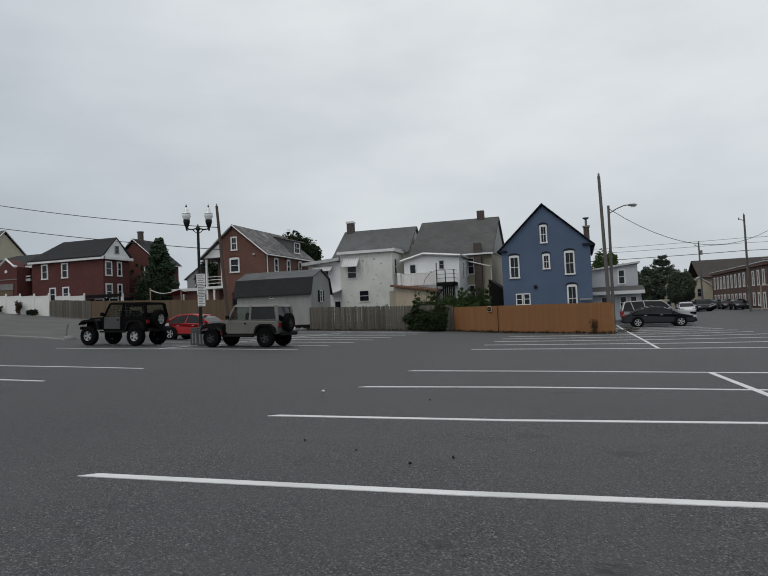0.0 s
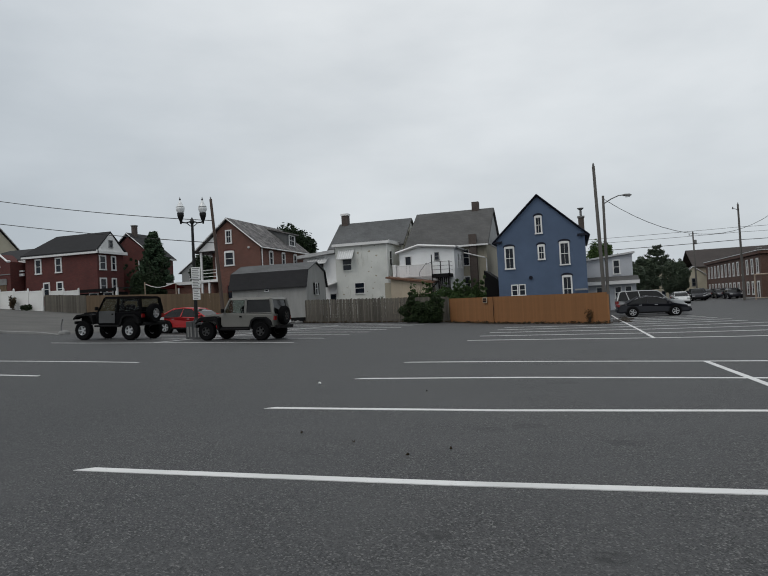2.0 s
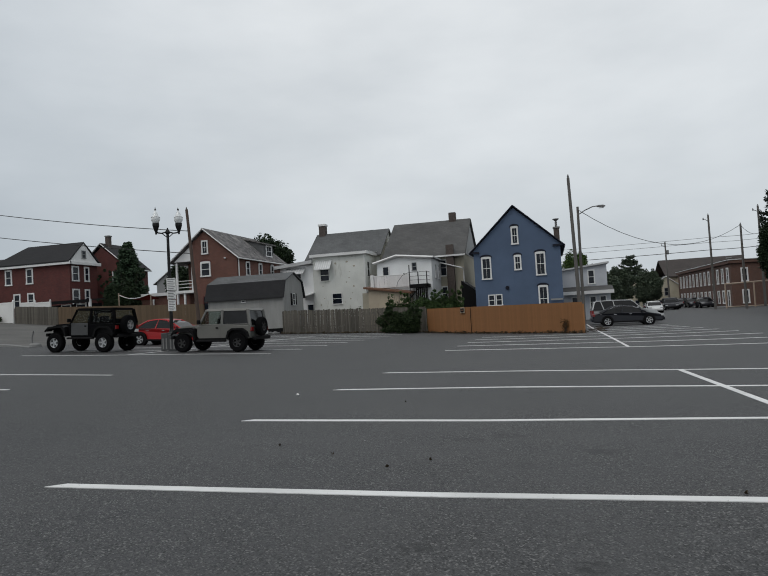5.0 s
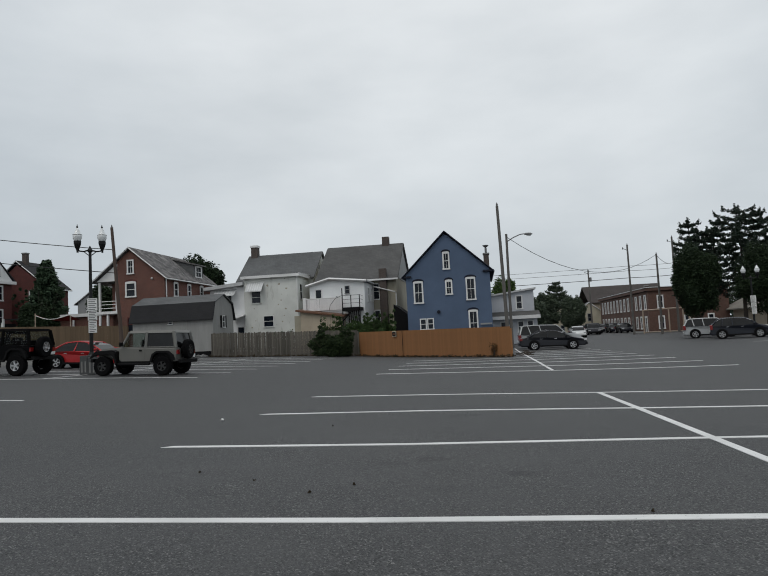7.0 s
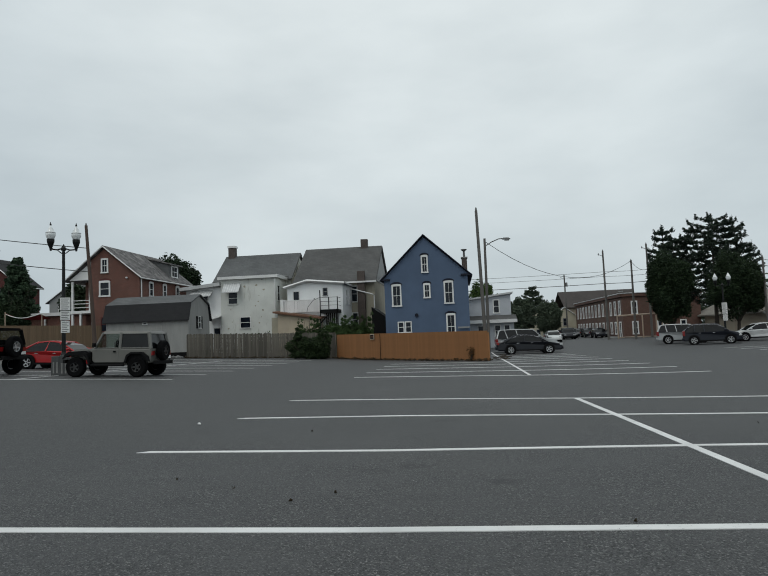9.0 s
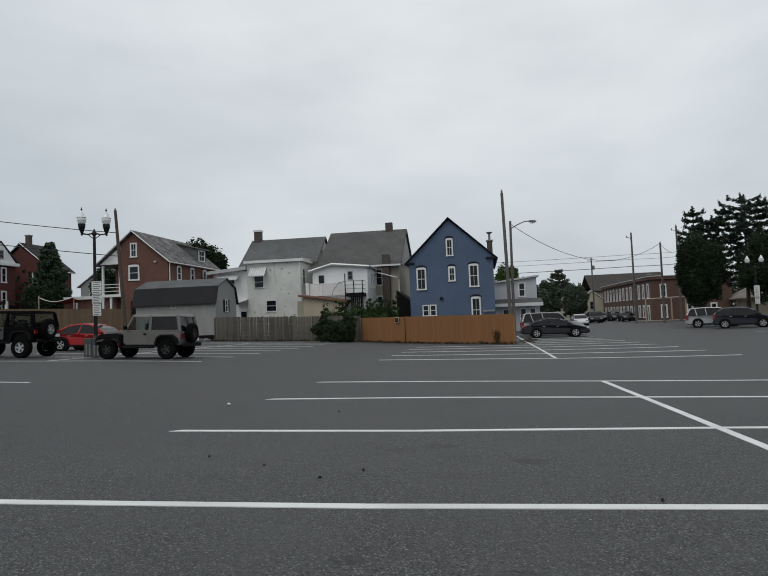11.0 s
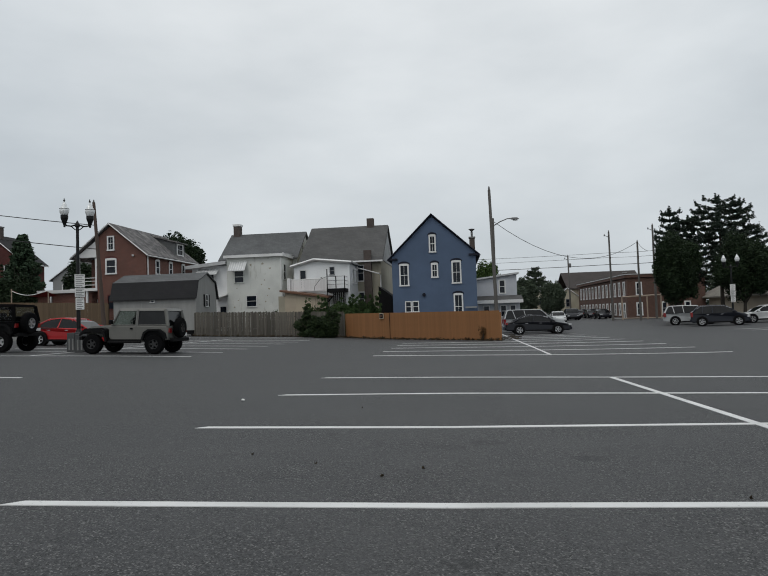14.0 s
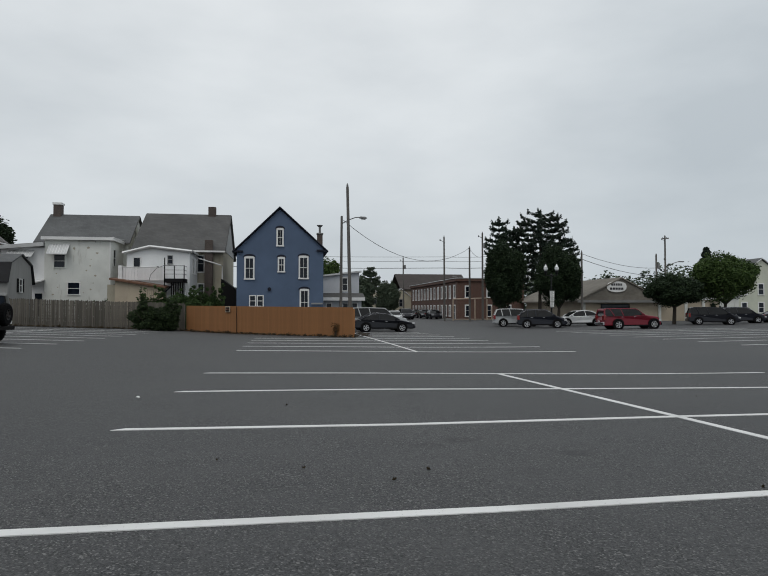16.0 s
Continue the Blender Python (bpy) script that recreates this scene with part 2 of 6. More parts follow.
    b.inputs["Roughness"].default_value, b.inputs["Specular IOR Level"].default_value = 0.68, 0.5
    bump(n, l, b, vo.outputs["Distance"], 0.7, 0.007)
    return m


def paint_line_mat():
    m, n, l, b = node_mat("line_paint")
    tc = n.new("ShaderNodeTexCoord")
    v = tc.outputs["Object"]
    c = mixer(n, l, (0.70, 0.70, 0.69, 1), (0.56, 0.56, 0.55, 1), noise_fac(n, l, v, 1.2, 0.4, 0.7))
    c = mixer(n, l, c, (0.22, 0.22, 0.22, 1), noise_fac(n, l, v, 45.0, 0.64, 0.74, 4.0))
    c = mixer(n, l, c, (0.34, 0.34, 0.34, 1), noise_fac(n, l, v, 3.0, 0.66, 0.82, 7.0))
    l.new(c, b.inputs["Base Color"])
    b.inputs["Roughness"].default_value = 0.75
    bump(n, l, b, noise_fac(n, l, v, 70.0, 0.3, 0.7), 0.3, 0.004)
    return m


def leaf_mat(name, dark, light):
    m, n, l, b = node_mat(name)
    g = n.new("ShaderNodeNewGeometry")
    tc = n.new("ShaderNodeTexCoord")
    c = mixer(n, l, rgb(dark), rgb(light), g.outputs["Random Per Island"])
    c = mixer(n, l, c, rgb((0.65, 0.7, 0.6)), noise_fac(n, l, tc.outputs["Object"], 0.9, 0.4, 0.7), "MULTIPLY")
    l.new(c, b.inputs["Base Color"])
    b.inputs["Roughness"].default_value, b.inputs["Specular IOR Level"].default_value = 0.7, 0.25
    return m


def glass_mat(name, tint=(0.018, 0.02, 0.023), rough=0.05):
    m, n, l, b = node_mat(name)
    tc = n.new("ShaderNodeTexCoord")
    l.new(mixer(n, l, rgb(tint), rgb(tint, 2.6), noise_fac(n, l, tc.outputs["Object"], 0.9, 0.35, 0.7)), b.inputs["Base Color"])
    b.inputs["Roughness"].default_value, b.inputs["Specular IOR Level"].default_value = rough, 0.16
    return m


ASPHALT, PAINT = asphalt_mat(), paint_line_mat()
KERB = plain("kerb_concrete", (0.21, 0.21, 0.205), 0.9, vary=0.25)
BLUE = stucco_mat("blue_painted_wall", (0.092, 0.133, 0.212), (0.078, 0.115, 0.190))
NAVY = plain("navy_trim", (0.007, 0.009, 0.020), 0.5, spec=0.25)
WHITE = plain("white_trim", (0.72, 0.72, 0.71), 0.5, vary=0.08)
CREAM = stucco_mat("cream_stucco", (0.70, 0.712, 0.68), (0.34, 0.33, 0.29))
WSIDE = siding_mat("white_siding", (0.82, 0.83, 0.83), 0.2, 0.05)
ROSEW = plain("faded_white_board", (0.72, 0.705, 0.70), 0.6, vary=0.08, per_piece=0.05)
REDC = plain("faded_red_cloth", (0.24, 0.05, 0.045), 0.9, vary=0.3)
BEIGE = stucco_mat("beige_stucco", (0.50, 0.46, 0.36), (0.42, 0.385, 0.30))
OLIVE = stucco_mat("olive_stucco", (0.40, 0.37, 0.295), (0.29, 0.265, 0.205))
TANW = stucco_mat("tan_wall", (0.46, 0.39, 0.30), (0.36, 0.30, 0.225))
GREYS = siding_mat("grey_siding", (0.25, 0.255, 0.255), 0.2, 0.08)
LBLUE = siding_mat("pale_blue_siding", (0.50, 0.52, 0.555), 0.16, 0.08)
YELL = siding_mat("pale_yellow_siding", (0.54, 0.56, 0.46), 0.16, 0.08)
SHEDW = plain("shed_wall", (0.275, 0.275, 0.265), 0.7, vary=0.12, stretch=(3, 3, 0.6))
BRICK = brick_mat("red_brick", (0.15, 0.055, 0.038), (0.105, 0.038, 0.028), (0.16, 0.10, 0.08))
BRICK2 = brick_mat("dark_red_brick", (0.118, 0.025, 0.021), (0.078, 0.018, 0.0155), (0.090, 0.038, 0.033))
BRICK3 = brick_mat("brown_brick", (0.118, 0.053, 0.038), (0.088, 0.04, 0.029), (0.125, 0.09, 0.072))
CHIMB = brick_mat("chimney_brick", (0.080, 0.058, 0.050), (0.058, 0.044, 0.038), (0.10, 0.088, 0.08))
SHING = shingle_mat("grey_shingle", (0.118, 0.122, 0.124), (0.098, 0.101, 0.103))
SHING2 = shingle_mat("dark_shingle", (0.094, 0.093, 0.091), (0.078, 0.077, 0.076))
SLATE = shingle_mat("worn_slate", (0.15, 0.142, 0.14), (0.055, 0.052, 0.054), 0.3, 0.25, (0.23, 0.218, 0.21))
SHEDR = shingle_mat("shed_shingle", (0.018, 0.018, 0.020), (0.014, 0.014, 0.016))
BROOF = shingle_mat("brown_shingle", (0.055, 0.044, 0.040), (0.043, 0.035, 0.032))
ROOFTAN = shingle_mat("tan_shingle", (0.205, 0.188, 0.16), (0.17, 0.155, 0.13))
ROOFMET = plain("pale_roof_coating", (0.55, 0.56, 0.56), 0.5)
RUST = plain("brown_fascia", (0.14, 0.065, 0.035), 0.7)
GLASS = glass_mat("window_glass", (0.006, 0.008, 0.012), 0.06)
GLASS.node_tree.nodes["Principled BSDF"].inputs["Specular IOR Level"].default_value = 0.3
GLASSC = glass_mat("car_glass", (0.006, 0.0065, 0.007), 0.04)
GLASSC.node_tree.nodes["Principled BSDF"].inputs["Specular IOR Level"].default_value = 0.26


def clear_glass(name, tint, part_):
    """A thin tinted pane that lets the other side show."""
    m, n, l, b = node_mat(name)
    b.inputs["Base Color"].default_value = (0.004, 0.004, 0.005, 1)
    b.inputs["Roughness"].default_value = 0.05
    tr = n.new("ShaderNodeBsdfTransparent")
    tr.inputs["Color"].default_value = rgb(tint)
    mx = n.new("ShaderNodeMixShader")
    mx.inputs["Fac"].default_value = part_
    out = [k for k in n if k.type == "OUTPUT_MATERIAL"][0]
    l.new(b.outputs["BSDF"], mx.inputs[1])
    l.new(tr.outputs["BSDF"], mx.inputs[2])
    l.new(mx.outputs["Shader"], out.inputs["Surface"])
    return m


GLASSJ = clear_glass("clear_car_window", (0.9, 0.94, 0.92), 0.86)
ORANGE = plain("orange_stained_board", (0.262, 0.116, 0.040), 0.75, vary=0.2, big=0.45, per_piece=0.075, stretch=(1, 1, 0.3))
GREYW = plain("weathered_board", (0.125, 0.113, 0.094), 0.9, vary=0.38, big=0.8, per_piece=0.32, stretch=(6, 6, 0.8))
TANB = plain("tan_board", (0.125, 0.085, 0.050), 0.85, vary=0.2, per_piece=0.12, stretch=(6, 6, 0.8))
VINYL = plain("white_vinyl", (0.74, 0.74, 0.72), 0.45, vary=0.05)
PIPEC = plain("tan_pipe_paint", (0.40, 0.31, 0.235), 0.5)
POLEB = plain("brown_pole_wood", (0.088, 0.062, 0.050), 0.9, vary=0.3, stretch=(8, 8, 0.4))
YARD = plain("pale_gravel", (0.105, 0.102, 0.095), 0.95, vary=0.25, big=0.3, fine=9.0)
POLEW = plain("pole_wood", (0.13, 0.122, 0.112), 0.9, vary=0.3, stretch=(8, 8, 0.4))
STEEL = plain("grey_steel", (0.19, 0.19, 0.19), 0.55, 0.3)
BLACKM = plain("black_metal", (0.006, 0.0065, 0.007), 0.45, vary=0.1, spec=0.3)
WIRE = plain("wire", (0.02, 0.02, 0.02), 0.7)
GLOBE = plain("lamp_globe", (0.80, 0.82, 0.82), 0.15, vary=0.2, fine=30.0, stretch=(1, 1, 3))
SIGN = plain("sign_white", (0.72, 0.72, 0.70), 0.5, vary=0.06)
INK = plain("sign_ink", (0.03, 0.03, 0.035), 0.6)
RUBBER = plain("tyre_rubber", (0.005, 0.005, 0.0055), 0.9, vary=0.2, spec=0.08)
RIM = plain("alloy_rim", (0.55, 0.56, 0.57), 0.3, 0.7, vary=0.1)
RIMD = plain("dark_rim", (0.05, 0.05, 0.05), 0.4, 0.5)
PLAST = plain("black_plastic", (0.0055, 0.0055, 0.006), 0.65, spec=0.13)
CHROME = plain("chrome", (0.6, 0.6, 0.62), 0.2, 1.0, vary=0.05)
LAMPR = plain("tail_lamp", (0.22, 0.012, 0.012), 0.2, coat=0.8)
LAMPW = plain("head_lamp", (0.55, 0.56, 0.57), 0.12, 0.3)
BARK = plain("bark", (0.055, 0.045, 0.035), 0.95, vary=0.3, stretch=(5, 5, 0.7))
LEAF = leaf_mat("maple_leaf", (0.011, 0.023, 0.010), (0.026, 0.046, 0.017))
LEAFL = leaf_mat("light_leaf", (0.035, 0.065, 0.018), (0.075, 0.12, 0.03))
FIRLEAF = leaf_mat("fir_needle", (0.030, 0.056, 0.032), (0.060, 0.095, 0.054))
DRYL = leaf_mat("dead_leaf", (0.035, 0.026, 0.016), (0.085, 0.060, 0.032))
# leaf green paled towards grey: distance haze is mixed into the colour
HAZYLEAF = leaf_mat("hazy_far_leaf", (0.050, 0.070, 0.050), (0.092, 0.115, 0.076))
NEEDLE = leaf_mat("needle", (0.019, 0.032, 0.024), (0.040, 0.058, 0.040))
SHRUB = leaf_mat("shrub_leaf", (0.022, 0.046, 0.014), (0.062, 0.105, 0.030))


def car_paint(name, col, rough=0.35, metal=0.2):
    return plain(name, col, rough, metal, vary=0.06, big=1.0, relief=0.0, coat=0.35, spec=0.25)


# ---- mesh helpers ----
ORIGIN = {}


def thing(name, loc, label, category, group="", rz=0.0):
    """An Empty at the base of a thing. Its parts are given in world metres if rz is None, else in the thing's own."""
    ob = new(name)
    ob.empty_display_size = 0.3
    if rz is None:
        ob.location = loc
        ORIGIN[ob] = Vector(loc)
    else:
        ob.matrix_basis = pose(*loc, 0, 0, rz)
        ORIGIN[ob] = Vector((0, 0, 0))
    return tagged(ob, label, category, group)


def part(name, bm, material, parent, label="", smooth=False):
    o = ORIGIN[parent]
    bmesh.ops.translate(bm, verts=bm.verts, vec=-o)
    bmesh.ops.recalc_face_normals(bm, faces=bm.faces)
    me = bpy.data.meshes.new(name)
    bm.to_mesh(me)
    bm.free()
    me.materials.append(material)
    if smooth:
        me.shade_smooth()
    ob = new(name, me)
    ob.parent = parent
    ORIGIN[ob] = o
    return tagged(ob, label) if label else ob


def setting(name, bm, material, label, category="", smooth=False):
    bmesh.ops.recalc_face_normals(bm, faces=bm.faces)
    me = bpy.data.meshes.new(name)
    bm.to_mesh(me)
    bm.free()
    me.materials.append(material)
    if smooth:
        me.shade_smooth()
    ob = new(name, me)
    ORIGIN[ob] = Vector((0, 0, 0))
    return tagged(ob, label, category or name, "", "structure")


def bx(x0, x1, y0, y1, z0, z1, bevel=0.0, bm=None):
    bm = bm or bmesh.new()
    m = Matrix.Translation(((x0 + x1) / 2, (y0 + y1) / 2, (z0 + z1) / 2)) @ Matrix.Diagonal((abs(x1 - x0), abs(y1 - y0), abs(z1 - z0), 1))
    made = bmesh.ops.create_cube(bm, size=1, matrix=m)["verts"]
    if bevel:
        edges = {e for v in made for e in v.link_edges}
        bmesh.ops.bevel(bm, geom=list(edges), offset=bevel, segments=2, affect="EDGES", profile=0.5)
    return bm


def prism(points, axis, a, b, bm=None, bevel=0.0):
    """A polygon extruded from a to b along x (points are y, z), along y (x, z) or along z (x, y)."""
    bm = bm or bmesh.new()
    put = {"x": lambda p, q: (q, p[0], p[1]), "y": lambda p, q: (p[0], q, p[1]), "z": lambda p, q: (p[0], p[1], q)}[axis]
    lo, hi = [bm.verts.new(put(p, a)) for p in points], [bm.verts.new(put(p, b)) for p in points]
    n = len(points)
    faces = [bm.faces.new(lo), bm.faces.new(hi[::-1])]
    faces += [bm.faces.new((lo[i], lo[(i + 1) % n], hi[(i + 1) % n], hi[i])) for i in range(n)]
    if bevel:
        edges = {e for f in faces for e in f.edges}
        bmesh.ops.bevel(bm, geom=list(edges), offset=bevel, segments=2, affect="EDGES", profile=0.5)
    return bm


def tube(p0, p1, r0, r1=None, seg=10, bm=None):
    bm = bm or bmesh.new()
    r1 = r0 if r1 is None else r1
    p0, p1 = Vector(p0), Vector(p1)
    d = p1 - p0
    q = d.to_track_quat("Z", "Y").to_matrix().to_4x4()
    bmesh.ops.create_cone(bm, cap_ends=True, segments=seg, radius1=r0, radius2=max(r1, 1e-4), depth=d.length, matrix=Matrix.Translation((p0 + p1) / 2) @ q)
    return bm


def pipe(points, r, seg=6, bm=None):
    """One unbroken round rod through the points."""
    bm = bm or bmesh.new()
    pts = [Vector(p) for p in points]
    rings, side = [], None
    for k, p in enumerate(pts):
        d = (pts[min(k + 1, len(pts) - 1)] - pts[max(k - 1, 0)]).normalized()
        if side is None:
            side = d.orthogonal()
        side = (side - d * side.dot(d)).normalized()
        up = d.cross(side)
        rings.append([bm.verts.new(p + (side * math.cos(2 * math.pi * j / seg) + up * math.sin(2 * math.pi * j / seg)) * r) for j in range(seg)])
    for a, b in zip(rings, rings[1:]):
        for j in range(seg):
            bm.faces.new((a[j], a[(j + 1) % seg], b[(j + 1) % seg], b[j]))
    bm.faces.new(rings[0][::-1]), bm.faces.new(rings[-1])
    return bm


def lathe(profile, centre, seg=16, bm=None, caps=True):
    """A turned body from (radius, height) pairs round an upright axis."""
    bm = bm or bmesh.new()
    rings = []
    for r, z in profile:
        rings.append([bm.verts.new((centre[0] + r * math.cos(2 * math.pi * k / seg), centre[1] + r * math.sin(2 * math.pi * k / seg), centre[2] + z)) for k in range(seg)])
    for a, b in zip(rings, rings[1:]):
        for k in range(seg):
            bm.faces.new((a[k], a[(k + 1) % seg], b[(k + 1) % seg], b[k]))
    if caps:
        bm.faces.new(rings[0][::-1]), bm.faces.new(rings[-1])
    return bm


def soft_cap(v, m, w=3.0):
    return m - w * math.log1p(math.exp(min((m - v) / w, 300)))


def soft_ramp(v, w=2.0):
    return v if v / w > 60 else w * math.log1p(math.exp(v / w))


def gz(x, y):
    """Height of the ground: the lot falls gently away and rises to the west."""
    x = max(-110.0, min(110.0, x))
    z = -0.012 - 0.0073 * soft_cap(x, 7, 1.5) - 0.01436 * soft_cap(max(y, -30), 48)
    z += 0.03 * soft_ramp(-5.5 - x, 1.3) - 0.019 * soft_ramp(-12 - x, 1.3) + 0.077 * soft_ramp(-25 - x, 4)
    z -= 0.085 * math.exp(-((x - 9.0) / 7.0) ** 2 - ((y - 17.0) / 9.0) ** 2)
    return z + 0.012 * (soft_ramp(x - 12, 2) - soft_ramp(x - 32, 2))


# ---- ground ----
def build_ground():
    def steps(lo, hi, fine_lo, fine_hi, fine):
        out, v, s = [], fine_lo, fine
        while v > lo:
            out.append(v)
            s *= 1.35
            v -= s
        out = [lo] + out[::-1]
        v = fine_lo + fine
        while v < fine_hi:
            out.append(v)
            v += fine
        s = fine
        while v < hi:
            out.append(v)
            s *= 1.35
            v += s
        return out + [hi]

    xs, ys = steps(-1500, 1500, -40, 50, 1.0), steps(-600, 2500, -6, 70, 1.0)
    verts = [(x, y, gz(x, y)) for y in ys for x in xs]
    w = len(xs)
    faces = [(j * w + i, j * w + i + 1, (j + 1) * w + i + 1, (j + 1) * w + i) for j in range(len(ys) - 1) for i in range(w - 1)]
    me = bpy.data.meshes.new("ground")
    me.from_pydata(verts, [], faces)
    me.materials.append(ASPHALT)
    me.shade_smooth()
    tagged(new("ground", me), "worn dark grey asphalt of a sloping car park", "ground", "", "structure")


build_ground()


def painted_line(x0, y0, x1, y1, width=0.10, skew=0.0):
    """A painted line that follows the ground."""
    bm = bmesh.new()
    a, b = Vector((x0, y0, 0)), Vector((x1, y1, 0))
    d = (b - a).normalized()
    side = Vector((-d.y, d.x, 0)) * width / 2
    n = max(2, int((b - a).length / 0.5))
    rows = []
    for k in range(n + 1):
        p = a.lerp(b, k / n)
        wob = 0.006 * math.sin(k * 1.7 + y0)
        e = d * (skew if k == 0 else 0)
        rows.append([bm.verts.new((q.x, q.y, gz(q.x, q.y) + h)) for q, h in ((p + side * (1 + wob) + e, 0.006), (p - side * (1 - wob), 0.006), (p - side, -0.01), (p + side + e, -0.01))])
    for r, s in zip(rows, rows[1:]):
        for k in range(4):
            bm.faces.new((r[k], r[(k + 1) % 4], s[(k + 1) % 4], s[k]))
    bm.faces.new(rows[0]), bm.faces.new(rows[-1][::-1])
    bmesh.ops.recalc_face_normals(bm, faces=bm.faces)
    me = bpy.data.meshes.new("parking_line")
    bm.to_mesh(me)
    bm.free()
    me.materials.append(PAINT)
    tagged(new("parking_line", me), "worn white painted parking line on asphalt", "road marking", "parking lines", "structure")


PITCH, XL, XC, XR = 3.048, -2.72, 3.36, 9.35
# the stalls fan out a little: x of the west end, y there, at the middle line and at the east end
for xw, yw, yb, ym, ye in ((-2.92, -1.42, -1.36, -1.1, -0.8), (-2.90, 1.62, 1.66, 1.82, 2.05), (-2.80, 4.665, 4.715, 4.875, 5.1), (-2.74, 7.70, 7.68, 7.86, 8.05), (-2.69, 10.9, 10.98, 10.83, 10.66), (-2.66, 14.08, 13.95, 13.72, 13.5)):
    xm = 3.34 + 0.023 * (13.72 - ym)
    painted_line(xw, yw, 0.2, yb, 0.102, 0.12)
    painted_line(0.2, yb, xm, ym, 0.102)
    painted_line(xm, ym, XR, ye, 0.102)
painted_line(3.69, -1.8, 3.34, 13.70, 0.102)
for k in range(5):
    y = 21.95 + PITCH * k
    painted_line(XL + 0.05, y + 0.7, XC, y, 0.13)
for k in range(9):
    y = 21.95 + PITCH * k
    painted_line(XC, y, XR - 0.3 - 0.05 * k, y, 0.13)
painted_line(XC, 21.95, 3.8, 54.0)
# the row to the west, behind the two off-road cars
for k in range(-1, 4):
    y = 4.672 + PITCH * k
    painted_line(-15.5, y, -9.5, y)
painted_line(-15.5, 1.0, -15.5, 13.82)
for k in range(9):
    y = 22.2 + PITCH * k
    painted_line(-20.6, y, -15.45, y)
    painted_line(-15.45, y, -9.2, y)
painted_line(-15.45, 22.2, -15.45, 43.0)
# rows to the east
for k in range(8):
    y = 23.2 + 2.98 * k
    painted_line(16.6 + 0.25 * k, y, 29.5 + 0.6 * k, y)


# ---- fences ----
def fence(p0, p1, tops, board, material, jag, label, post_mat, gap=0.008, posts=2.4):
    """Upright boards side by side on rails and posts; tops are the heights over the sea level of the scene at both ends."""
    a, b = Vector((*p0, 0)), Vector((*p1, 0))
    d = b - a
    n = int(d.length / board)
    turn = math.degrees(math.atan2(d.y, d.x))
    mid = a.lerp(b, 0.5)
    ob = thing("fence", (mid.x, mid.y, gz(mid.x, mid.y)), label, "fence", "", None)
    rnd = random.Random(n)
    meshes = []
    for v in range(4):
        w = board - gap
        bm = prism([(-w / 2, 0), (w / 2, 0), (w / 2, 1 - jag * rnd.random()), (w * 0.2, 1), (-w * 0.2, 1), (-w / 2, 1 - jag * rnd.random())], "y", -0.011, 0.011)
        bmesh.ops.recalc_face_normals(bm, faces=bm.faces)
        me = bpy.data.meshes.new("board")
        bm.to_mesh(me)
        bm.free()
        me.materials.append(material)
        meshes.append(me)
    for k in range(n):
        f = (k + 0.5) / n
        p = a.lerp(b, f)
        g, top = gz(p.x, p.y) + 0.02, tops[0] + (tops[1] - tops[0]) * f
        o = new("board", meshes[rnd.randrange(4)])
        o.parent = ob
        lean = rnd.uniform(-1, 1) * jag * 12
        o.matrix_basis = Matrix.Translation(-ORIGIN[ob]) @ pose(p.x, p.y, g, 0, lean, turn + rnd.uniform(-2, 2) * (0.3 + jag * 10)) @ Matrix.Diagonal((1, 1, top - g + rnd.uniform(-1, 0.6) * jag, 1))
    back = Vector((-d.y, d.x, 0)).normalized()
    if back.y < 0:
        back = -back
    m = max(1, int(d.length / posts))
    for k in range(m + 1):
        p = a.lerp(b, k / m) + back * 0.07
        part("post", bx(p.x - 0.045, p.x + 0.045, p.y - 0.045, p.y + 0.045, gz(p.x, p.y) - 0.1, tops[0] + (tops[1] - tops[0]) * k / m - 0.1), post_mat, ob)
    for h in (0.3, 0.8):
        q = [a + back * 0.03, b + back * 0.03]
        part("rail", tube((q[0].x, q[0].y, gz(*p0) + (tops[0] - gz(*p0)) * h), (q[1].x, q[1].y, gz(*p1) + (tops[1] - gz(*p1)) * h), 0.035, 0.035, 4), post_mat, ob)
    return ob


orange = fence((2.68, 36.0), (-8.0, 47.1), (1.14, 1.27), 0.14, ORANGE, 0.0, "tall orange-stained board fence round a back yard", ORANGE, 0.002)
# thin black rod draws the shaded slit at the gate's side
part("gate_edge", tube((-4.23, 43.03, 1.2), (-4.23, 43.03, -0.6), 0.022, 0.022, 6), PLAST, orange, "black rod drawn as the shaded gap beside the fence's gate")
# the gate's sign
sgn = thing("gate_sign", (-4.85, 43.72, 1.02), "small dark notice in a pale frame on the orange fence", "sign", "", -45.9)
part("frame", bx(-0.24, 0.24, -0.035, 0.0, -0.19, 0.19, 0.01), TANW, sgn, "pale wooden frame")
part("panel", bx(-0.19, 0.19, -0.05, -0.03, -0.14, 0.14), PLAST, sgn)
bm = bx(-0.12, -0.02, -0.052, -0.044, -0.05, 0.05)
bx(0.03, 0.12, -0.052, -0.044, -0.05, 0.05, 0, bm)
part("marks", bm, RUST, sgn)
fence((-8.3, 48.0), (-21.1, 50.0), (1.47, 1.84), 0.135, GREYW, 0.045, "weathered grey board fence with uneven tops", GREYW, 0.014)
fence((-49.1, 50.0), (-44.4, 50.3), (3.78, 3.50), 0.15, GREYW, 0.02, "old grey-brown board fence below brick houses", GREYW)
